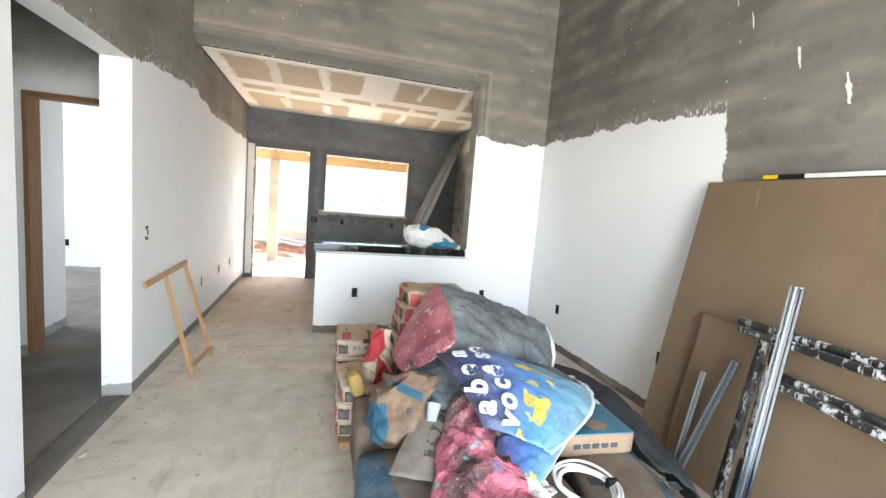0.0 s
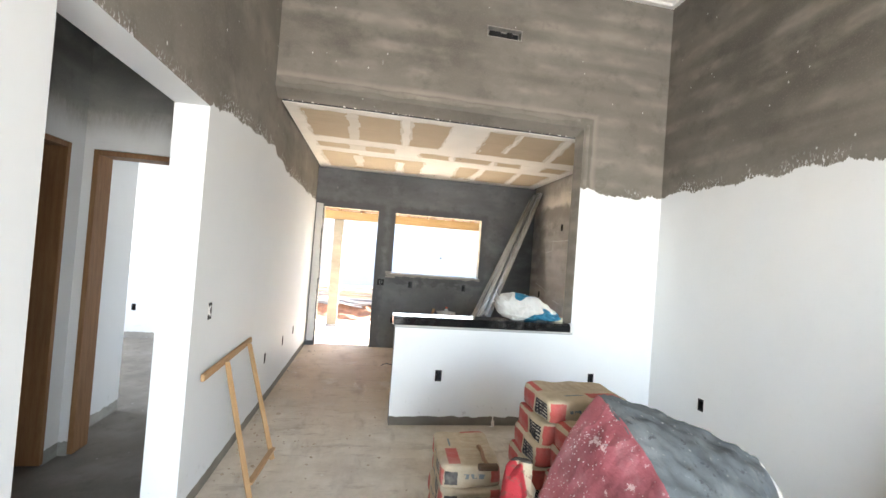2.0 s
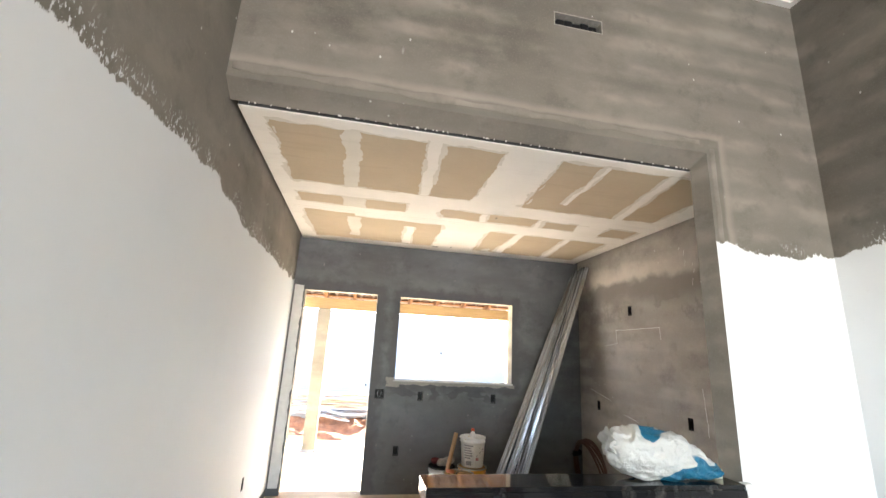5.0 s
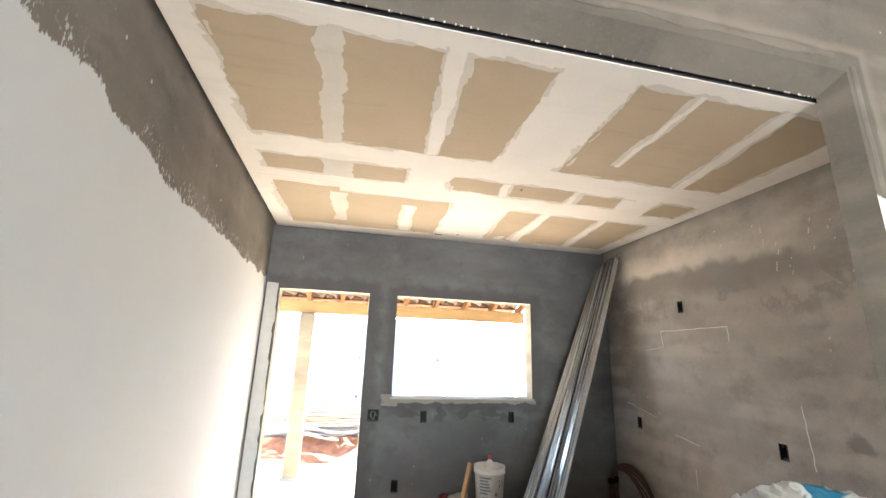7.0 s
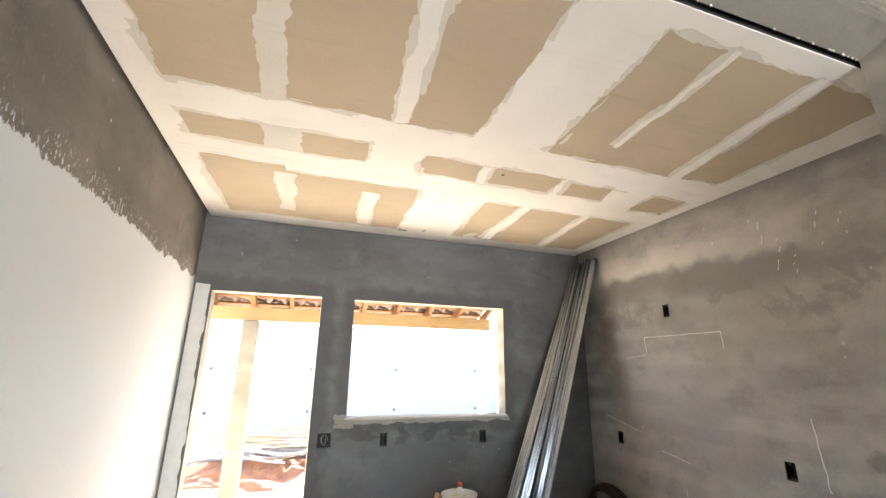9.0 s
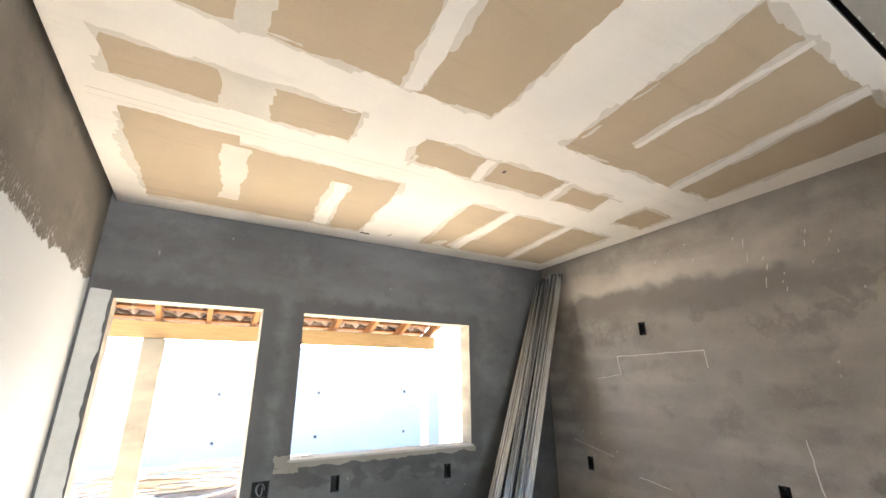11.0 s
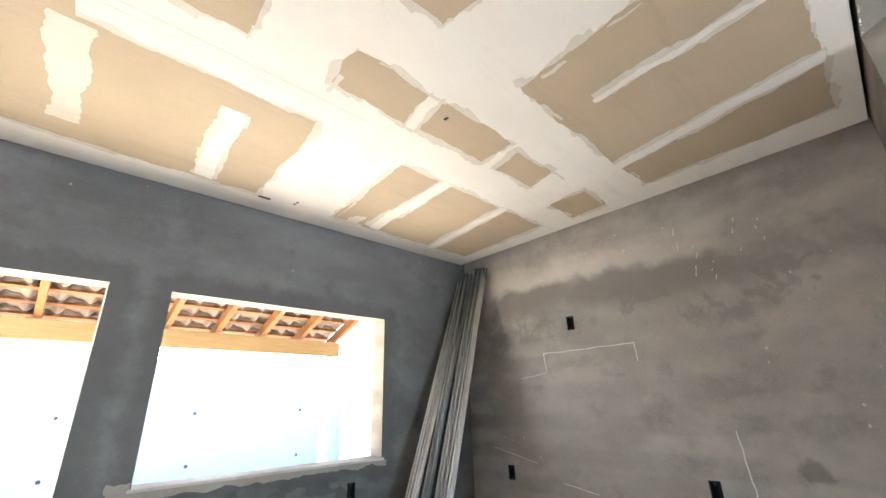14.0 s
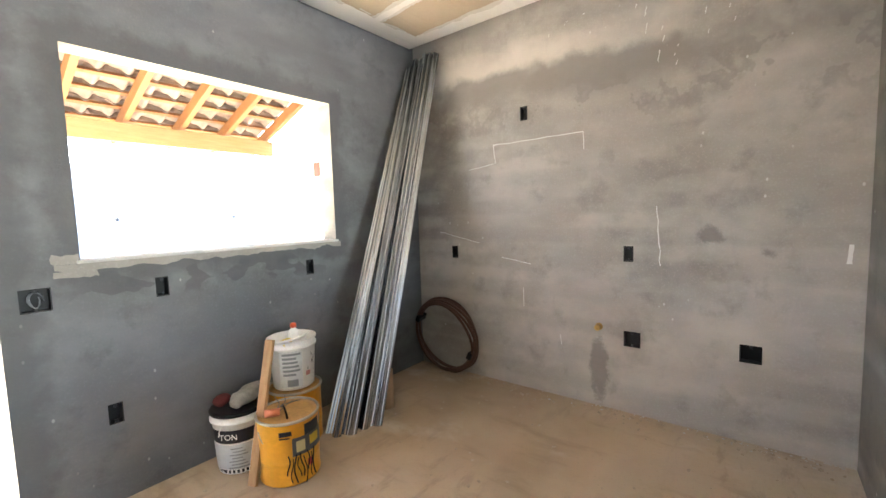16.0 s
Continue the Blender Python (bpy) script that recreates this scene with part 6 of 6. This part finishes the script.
c = m.ramp(m.noise(9, 5, 0.6), [(0.3, (0.105, 0.066, 0.042)), (0.7, (0.215, 0.142, 0.09))])
wx = m.math("MULTIPLY_ADD", m.noise(6, 3), 0.08, m.math("ABSOLUTE", x))
low = m.math("MULTIPLY", m.step(wx, 0.135, 0.14), m.step(z, 0.20, 0.19))
capb = m.math("MULTIPLY", m.step(m.math("ABSOLUTE", m.math("ADD", z, m.math("MULTIPLY_ADD", x, 0.5, -0.235))), 0.022, 0.018), m.step(m.math("ABSOLUTE", m.math("ADD", x, 0.0)), 0.075, 0.06))
c = m.mix(m.math("MAXIMUM", low, capb), c, (0.015, 0.075, 0.12))
c = m.mix(m.math("MULTIPLY", m.step(m.noise(5, 5, 0.7), 0.48, 0.70), 0.35), c, (0.30, 0.25, 0.20))
m.bump(m.math("ADD", m.noise(15, 5, 0.65), m.math("MULTIPLY", m.noise(42, 3), 0.35)), 0.8, 0.015)
KRAFT = m.done(c, 0.8)
CARTON_TOP = plain_mat("blue_carton_lid", (0.05, 0.16, 0.235), 0.6, vary=0.4, scale=9)
CARTON_SIDE = plain_mat("brown_carton", (0.30, 0.205, 0.135), 0.8, vary=0.15, scale=10)
PRINT_DARK = plain_mat("dark_print", (0.05, 0.07, 0.09), 0.7)


def carton(m4, size, label, lid=None, bars=True):
    t = thing("carton", label, "carton", m4, "cartons in the heap")
    bm = bmesh.new()
    superbox(bm, size, 16, 7, 0.006, 6, size[0])
    part("box_body", bm, CARTON if lid is None else CARTON_SIDE, t)
    if lid is not None:
        bm = bmesh.new()
        box(bm, (-size[0] / 2 + 0.006, -size[1] / 2 + 0.006, size[2] - 0.002), (size[0] / 2 - 0.006, size[1] / 2 - 0.006, size[2] + 0.006), 0.003)
        part("top_panel", bm, lid, t)
    if bars:
        for k in range(5):
            bm = bmesh.new()
            x0 = -size[0] * 0.30 + k * size[0] * 0.12
            box(bm, (x0, -size[1] / 2 - 0.004, size[2] * 0.42), (x0 + size[0] * 0.08, -size[1] / 2 + 0.006, size[2] * 0.62), 0.001)
            part("print_bar", bm, PRINT_DARK, t)
    return t


carton(pose(3.77, 2.90, 0, 0, 0, 1), (0.88, 0.90, 0.305), "large brown and blue paper pack on the floor", bars=False)
carton(pose(4.39, 2.80, 0, 0, 0, -14), (0.36, 0.90, 0.325), "long brown pack with faded blue print", bars=False)
carton(pose(4.42, 3.235, 0.33, 0, 0, -4), (0.40, 0.33, 0.105), "flat brown carton with a blue top", CARTON_TOP)
carton(pose(3.53, 3.66, 0, 0, 0, 0), (0.36, 0.36, 0.325), "dusty brown pack under the paper bag", bars=False)
carton(pose(4.05, 3.60, 0, 0, 0, 3), (0.62, 0.42, 0.44), "dusty brown pack under the sheets", bars=False)
for k in range(9):
    bm = bmesh.new()
    box(bm, (0, 0, 0), (0.030 if k % 4 else 0.045, 0.05, 0.0012))
    ob = mesh_ob("print_bar", bm, PRINT_DARK, None)
    ob.parent = [o for o in bpy.data.objects if o.name.startswith("carton")][1]
    ob.matrix_world = pose(4.26 + 0.043 * k, 2.905 - 0.011 * k, 0.3262, 0, 0, -14)

# crumpled kraft bag standing on the packs
kb = thing("kraft_bag", "crumpled brown paper bag with blue print, folded top", "paper bag", pose(3.54, 3.34, 0.318, -20, 3, 12))
bm = bmesh.new()
superbox(bm, (0.28, 0.18, 0.34), 3.6, 27, 0.0)
for v in bm.verts:
    q = v.co * 9
    t = min(1.0, max(0.0, (v.co.z - 0.16) / 0.18))
    crease = (0.5 - abs(noise.noise((q.x, q.y * 0.8, q.z * 1.3 + 3)))) * (0.036 + 0.06 * t) + 0.024 * noise.noise((q.x * 2.5, q.y * 2.5, q.z * 2.5))
    out = Vector((v.co.x, v.co.y, 0.35 * (v.co.z - 0.17))).normalized()
    v.co += out * crease
    v.co.x *= 1.0 - 0.10 * t + 0.05 * math.sin(v.co.z * 20)
    v.co.x += 0.05 * t * t
    v.co.y += -0.05 * t * t
    v.co.z -= 0.05 * t * t + 0.02 * t * noise.noise((v.co.x * 14, v.co.y * 14, 1))
    v.co.x *= 0.88 + 0.12 * min(1, v.co.z / 0.12)
part("bag_body", bm, KRAFT, kb)
for k, (x0, z0, w, h) in enumerate(((-0.005, 0.045, 0.03, 0.008), (-0.012, 0.062, 0.008, 0.03), (0.012, 0.065, 0.008, 0.028), (-0.01, 0.10, 0.026, 0.007), (-0.012, 0.112, 0.03, 0.007), (-0.008, 0.126, 0.022, 0.007), (-0.008, 0.142, 0.026, 0.009), (-0.008, 0.156, 0.02, 0.006))):
    bm = bmesh.new()
    box(bm, (x0, -0.1, z0), (x0 + w, -0.082, z0 + h), 0.001)
    part("print_bar", bm, PRINT_DARK, kb)
# foam piece and cup
bm = bmesh.new()
superbox(bm, (0.07, 0.10, 0.13), 8, 5, 0.004, 20, 1)
ob = mesh_ob("foam_block", bm, plain_mat("yellow_foam", (0.42, 0.30, 0.10), 0.95, vary=0.25, scale=60, bump=0.5))
ob.matrix_world = pose(3.385, 3.83, 0.335, 0, -18, 10)
tagged(ob, "piece of yellow foam beside the bags", "foam")
cup = thing("plastic_cup", "white plastic cup lying among the sheets", "cup", pose(3.66, 3.285, 0.445, -32, 18, 0) @ Matrix.Scale(0.9, 4))
bm = bmesh.new()
lathe(bm, [(0, 0), (0.026, 0), (0.036, 0.085), (0.038, 0.087), (0.034, 0.085), (0.0245, 0.004), (0, 0.004)], 24)
part("cup_body", bm, plain_mat("cup_white", (0.36, 0.43, 0.50), 0.4), cup)

# sheets
ctrl_patch("red_sheet", (
    ((3.835, 3.96, 0.945), (3.85, 3.80, 0.915), (3.835, 3.62, 0.855), (3.80, 3.44, 0.765)),
    ((3.74, 3.95, 0.86), (3.77, 3.76, 0.85), (3.76, 3.60, 0.79), (3.74, 3.44, 0.70)),
    ((3.66, 3.94, 0.72), (3.67, 3.74, 0.72), (3.68, 3.60, 0.69), (3.67, 3.48, 0.63)),
    ((3.585, 3.93, 0.545), (3.545, 3.76, 0.55), (3.555, 3.63, 0.56), (3.585, 3.54, 0.575))),
    RED_SHEET, "paint spattered red side of a folded dust sheet", "dust sheet", 36, 36, 0.010, 8, seed=3)
ctrl_patch("grey_sheet", (
    ((3.835, 3.965, 0.94), (4.05, 4.10, 0.885), (4.34, 4.06, 0.81), (4.61, 3.95, 0.68)),
    ((3.84, 3.84, 0.945), (4.07, 3.90, 0.925), (4.34, 3.84, 0.82), (4.62, 3.86, 0.67)),
    ((3.83, 3.66, 0.85), (4.06, 3.62, 0.79), (4.33, 3.58, 0.72), (4.62, 3.78, 0.58)),
    ((3.76, 3.44, 0.66), (4.03, 3.46, 0.58), (4.32, 3.48, 0.53), (4.58, 3.76, 0.44))),
    GREY_SHEET, "heavy dusty grey sheet with a pale hem over the heap", "dust sheet", 52, 56, 0.020, 6, 0.008, seed=6)
ctrl_patch("grey_sheet", (
    ((3.60, 3.62, 0.60), (3.95, 3.62, 0.66), (4.25, 3.60, 0.60), (4.62, 3.66, 0.47)),
    ((3.60, 3.52, 0.60), (3.95, 3.50, 0.66), (4.25, 3.48, 0.62), (4.62, 3.52, 0.50)),
    ((3.62, 3.42, 0.54), (3.95, 3.38, 0.62), (4.25, 3.36, 0.58), (4.64, 3.38, 0.44)),
    ((3.66, 3.34, 0.42), (3.95, 3.24, 0.48), (4.25, 3.20, 0.46), (4.66, 3.24, 0.36))),
    GREY_SHEET, "fold of dark dusty sheet under the banner", "dust sheet", 44, 50, 0.022, 8, 0.008, seed=9)
banner = ctrl_patch("blue_banner", (
    ((3.70, 3.44, 0.70), (3.95, 3.48, 0.74), (4.25, 3.50, 0.64), (4.56, 3.42, 0.50)),
    ((3.72, 3.28, 0.70), (3.97, 3.30, 0.745), (4.27, 3.30, 0.65), (4.61, 3.28, 0.51)),
    ((3.77, 3.14, 0.63), (3.96, 3.12, 0.67), (4.17, 3.14, 0.61), (4.42, 3.12, 0.49)),
    ((3.82, 3.06, 0.53), (3.90, 3.01, 0.54), (3.98, 2.97, 0.51), (4.08, 2.94, 0.46))),
    BLUE_SHEET, "blue printed plastic banner with white and yellow lettering", "banner", 44, 52, 0.012, 6, seed=12)
ctrl_patch("blue_banner", (
    ((3.88, 3.08, 0.47), (3.98, 3.07, 0.485), (4.10, 3.06, 0.48), (4.26, 3.06, 0.47)),
    ((3.86, 3.01, 0.44), (3.95, 2.99, 0.46), (4.06, 2.99, 0.455), (4.19, 3.0, 0.45)),
    ((3.84, 2.95, 0.40), (3.92, 2.93, 0.42), (4.0, 2.92, 0.42), (4.10, 2.94, 0.42)),
    ((3.83, 2.90, 0.36), (3.90, 2.87, 0.37), (3.96, 2.87, 0.37), (4.02, 2.89, 0.385))),
    BLUE_SHEET, "hanging tail of the blue printed banner", "banner", 24, 24, 0.010, 9, seed=2)


def on_sheet(ctrl_ob, text, u, v, size, turn, mat):
    """Letters laid on the banner where it lies."""
    me = ctrl_ob.data
    n = 53
    i, j = int(u * 44), int(v * 52)
    a = me.vertices[i * n + j].co
    du = me.vertices[min(44, i + 4) * n + j].co - me.vertices[max(0, i - 4) * n + j].co
    dv = me.vertices[i * n + min(52, j + 4)].co - me.vertices[i * n + max(0, j - 4)].co
    nz = dv.cross(du).normalized()
    if nz.z < 0:
        nz = -nz
    xx = dv.normalized()
    yy = nz.cross(xx).normalized()
    m4 = Matrix((xx, yy, nz)).transposed().to_4x4()
    m4.translation = a + nz * 0.025
    cu = bpy.data.curves.new("lettering", "FONT")
    cu.body, cu.size, cu.extrude, cu.offset, cu.align_x, cu.align_y = text, size * 1.12, 0.001, 0.0045, "CENTER", "CENTER"
    ob = new("lettering", cu)
    cu.materials.append(mat)
    ob.parent = ctrl_ob
    ob.matrix_world = m4 @ pose(0, 0, 0, 0, 0, turn)


PRINT_WHITE = plain_mat("banner_white", (0.74, 0.76, 0.80), 0.5)
for ch, u, v in (("a", 0.84, 0.10), ("b", 0.62, 0.115), ("e", 0.41, 0.115), ("a", 0.16, 0.10), ("v", 0.93, 0.34), ("o", 0.76, 0.31), ("c", 0.60, 0.29), ("ê", 0.44, 0.275), ("s", 0.22, 0.26), ("e", 0.07, 0.25)):
    on_sheet(banner, ch, u, v, 0.125, 80, PRINT_WHITE)
ctrl_patch("card_flap", (
    ((3.66, 3.42, 0.47), (3.72, 3.42, 0.48), (3.78, 3.40, 0.49), (3.82, 3.38, 0.50)),
    ((3.58, 3.32, 0.43), (3.65, 3.30, 0.44), (3.72, 3.27, 0.46), (3.80, 3.24, 0.47)),
    ((3.50, 3.20, 0.38), (3.58, 3.16, 0.39), (3.66, 3.13, 0.41), (3.76, 3.10, 0.42)),
    ((3.44, 3.11, 0.335), (3.53, 3.05, 0.34), (3.62, 3.0, 0.345), (3.72, 2.96, 0.35))),
    CARD, "dirty printed cardboard flap under the cloth", "cardboard", 20, 20, 0.004, 6, seed=1)
ctrl_patch("pink_cloth", (
    ((3.76, 3.34, 0.50), (3.79, 3.36, 0.53), (3.83, 3.35, 0.54), (3.87, 3.30, 0.52)),
    ((3.64, 3.14, 0.40), (3.74, 3.18, 0.53), (3.86, 3.14, 0.54), (3.96, 3.10, 0.46)),
    ((3.58, 2.98, 0.35), (3.70, 2.98, 0.44), (3.84, 2.96, 0.45), (4.03, 2.96, 0.38)),
    ((3.55, 2.82, 0.325), (3.68, 2.76, 0.335), (3.86, 2.76, 0.345), (4.06, 2.86, 0.35))),
    PINK_SHEET, "crumpled pink and blue paint stained cloth", "cloth", 60, 60, 0.026, 7, seed=15)
ctrl_patch("black_cloth", (
    ((4.56, 3.86, 0.44), (4.72, 3.84, 0.50), (4.88, 3.78, 0.34), (4.98, 3.72, 0.012)),
    ((4.60, 3.58, 0.50), (4.80, 3.56, 0.56), (4.98, 3.48, 0.40), (5.06, 3.42, 0.012)),
    ((4.64, 3.28, 0.44), (4.84, 3.26, 0.50), (4.99, 3.20, 0.32), (5.06, 3.14, 0.012)),
    ((4.62, 2.92, 0.33), (4.74, 2.90, 0.33), (4.88, 2.86, 0.16), (4.97, 2.82, 0.012))),
    plain_mat("black_cloth_fabric", (0.018, 0.018, 0.020), 0.9, vary=0.4, bump=0.5), "black cloth hanging off the heap to the floor", "cloth", 36, 36, 0.02, 8, seed=18)

coil = thing("cable_coil", "coil of white electric cable on the packs", "cable coil", pose(4.20, 2.86, 0.352, 3, 4, 0))
for k in range(5):
    bm = bmesh.new()
    r = 0.098 + 0.006 * k
    tube(bm, [(r * math.cos(a) * 1.12 + 0.005 * math.sin(3 * a + k), r * math.sin(a), 0.008 + 0.007 * k * abs(math.sin(a * 0.5 + k))) for a in [j * 2 * math.pi / 44 for j in range(44)]], 0.0055, 7, closed=True)
    part("turn", bm, WIRE_WHITE, coil)
bm = bmesh.new()
box(bm, (0.095, -0.012, -0.001), (0.145, 0.012, 0.038), 0.006)
part("tie", bm, BLACK, coil)

# ---- boards, frame and profiles against the right wall ----


def leaning_board(name, y0, y1, h, xb, xt, th, mat, label):
    """A board stood on its long edge and leaned on the right wall: foot at xb, top at xt."""
    lean = math.atan2(xt - xb, math.sqrt(max(0.01, h * h - (xt - xb) ** 2)))
    bm = bmesh.new()
    box(bm, (-th / 2, y0, 0.0), (th / 2, y1, h), 0.002)
    bmesh.ops.subdivide_edges(bm, edges=bm.edges[:], cuts=1)
    ob = mesh_ob(name, bm, mat)
    ob.matrix_world = Matrix.Translation((xb, 0, 0.004)) @ Matrix.Rotation(lean, 4, "Y")
    return tagged(ob, label, "board")


m = Nodes("brown_board_face")
n = m.math("ADD", m.math("MULTIPLY", m.noise(2.2, 4), 0.7), m.math("MULTIPLY", m.noise(110, 3), 0.3))
c = m.ramp(n, [(0.3, (0.150, 0.099, 0.058)), (0.7, (0.200, 0.137, 0.083))])
c = m.mix(m.math("MULTIPLY", m.math("MULTIPLY", splat(m, 5, -0.07, -0.09), m.step(m.noise(1.3, 1), 0.5, 0.55)), 0.8), c, (0.66, 0.60, 0.52))
x, y, z = m.xyz()
drip = m.math("MULTIPLY", m.step(m.noise(6, 3, 0.6, stretch=(1, 2.2, 0.25)), 0.67, 0.76), m.step(z, 1.3, 1.72))
c = m.mix(m.math("MULTIPLY", drip, 0.3), c, (0.62, 0.56, 0.48))
m.bump(m.noise(60, 3), 0.15, 0.003)
BROWN_FACE = m.done(c, 0.72)
leaning_board("large_board", 1.30, 3.70, 1.745, 5.26, 5.565, 0.018, BROWN_FACE, "large brown fibre board leaning on the wall")
leaning_board("small_board", 2.05, 3.432, 0.92, 5.205, 5.365, 0.012, BROWN_FACE, "smaller brown fibre board leaning on the large one")
lev = thing("spirit_level", "yellow, black and white spirit level on the board's top edge", "spirit level", pose(5.558, 0, 1.728))
for y0, y1, mt, nm in ((3.27, 3.35, plain_mat("level_yellow", (0.75, 0.50, 0.02), 0.4), "yellow_end"), (3.137, 3.2695, BLACK, "black_section"), (2.70, 3.1365, plain_mat("level_white", (0.70, 0.70, 0.68), 0.4), "white_section")):
    bm = bmesh.new()
    box(bm, (-0.011, y0, 0.002), (0.011, y1, 0.024), 0.002)
    part(nm, bm, mt, lev)

# white streaks: plaster spatter, and the bars' bright reflections painted into the colour
m = Nodes("spatter_sheen_black_steel")
n = m.noise(26, 5, 0.7, stretch=(1, 1, 0.14))
n2 = m.noise(70, 3, 0.6, stretch=(1, 1, 0.5))
w = m.step(m.math("ADD", n, m.math("MULTIPLY", n2, 0.35)), 0.70, 0.76)
dull = m.step(m.noise(9, 4, 0.7), 0.45, 0.7)
m.bump(m.math("ADD", n, w), 0.3, 0.004)
SPATTER_SHEEN = m.done(m.mix(w, m.mix(dull, (0.018, 0.018, 0.020), (0.06, 0.058, 0.055)), (0.58, 0.57, 0.55)), m.mix(w, 0.32, 0.75), 0.0)
fr = thing("scaffold_frame", "black steel trestle frame with white plaster spatter and painted sheen", "trestle", pose(0, 0, 0))


def bar(name, a, b, w, h, mat, parent):
    a, b = Vector(a), Vector(b)
    d = b - a
    bm = bmesh.new()
    box(bm, (-w / 2, -h / 2, 0), (w / 2, h / 2, d.length), 0.004)
    ob = part(name, bm, mat, parent)
    ob.matrix_world = Matrix.Translation(a) @ d.to_track_quat("Z", "Y").to_matrix().to_4x4()
    return ob


def pipe(name, a, b, r, parent):
    a, b = Vector(a), Vector(b)
    bm = bmesh.new()
    tube(bm, [a.lerp(b, k / 6) for k in range(7)], r, 14)
    return part(name, bm, SPATTER_SHEEN, parent)


for k, (dx, dy, dz) in enumerate(((0.0, 0.0, 0.0), (0.062, 0.055, 0.028))):      # two trestles nested into each other
    t = fr if k == 0 else thing("scaffold_frame", "second black steel trestle nested behind the first", "trestle", pose(0, 0, 0))
    pipe("rail", (5.235 + dx, 3.11 + dy, 0.925 + dz), (5.235 + dx, 1.62 + dy, 0.905 + dz), 0.021, t)
    pipe("rail", (5.195 + dx, 2.94 + dy, 0.735 + dz), (5.195 + dx, 1.70 + dy, 0.655 + dz), 0.020, t)
    pipe("leg", (5.06 + dx * 0.7, 2.90 + 1.9 * dy, 0.001), (5.233 + dx, 2.925 + 1.8 * dy, 0.902 + dz), 0.023, t)
    pipe("leg", (5.06 + dx * 0.7, 1.70 + dy, 0.001), (5.233 + dx, 1.74 + dy, 0.905 + dz), 0.023, t)
steel_profile((5.02, 2.835, 0.0), (5.262, 2.895, 1.19), 0.052, 0.035, 10, "galvanised steel profile leaning on the trestle", group="steel profiles by the boards")
steel_profile((5.14, 3.27, 0.0), (5.285, 3.135, 0.735), 0.036, 0.028, 60, "galvanised steel profile leaning on the small board", group="steel profiles by the boards", mat=GALV_DULL)
steel_profile((5.15, 3.30, 0.0), (5.265, 3.295, 0.612), 0.026, 0.022, 30, "thin steel profile leaning on the small board", group="steel profiles by the boards", mat=GALV_DULL)

# wooden trestle against the left wall
tr = thing("wooden_trestle", "light wooden T-frame leaning on the white wall", "trestle", pose(0, 0, 0))
bar("top_bar", (1.992, 4.83, 0.712), (1.992, 5.745, 0.732), 0.022, 0.040, PINE, tr)
bar("leg", (2.275, 4.895, 0.0), (2.012, 5.165, 0.715), 0.030, 0.018, PINE, tr)
bar("leg", (2.295, 5.36, 0.0), (2.012, 5.64, 0.725), 0.030, 0.018, PINE, tr)
bar("rung", (2.258, 4.925, 0.075), (2.285, 5.40, 0.06), 0.036, 0.018, PINE, tr)


# pale plaster scraps along the foot of the kitchen's right wall
rng = random.Random(31)
bm = bmesh.new()
for k in range(60):
    y = 6.1 + 1.6 * rng.random() ** 1.6
    x = XKR - 0.012 - 0.10 * rng.random() ** 2.5
    s = rng.uniform(0.0015, 0.006)
    box(bm, (-s, -s * rng.uniform(0.6, 2.0), 0.0), (s, s, s * 0.7), s * 0.2, m=Matrix.Translation((x, y, 0.0)) @ pose(0, 0, 0, 0, 0, rng.uniform(0, 180)))
tagged(mesh_ob("plaster_scraps", bm, CEMENT_PALE), "scraps of pale plaster along the wall's foot", "plaster scraps", kind="stuff")
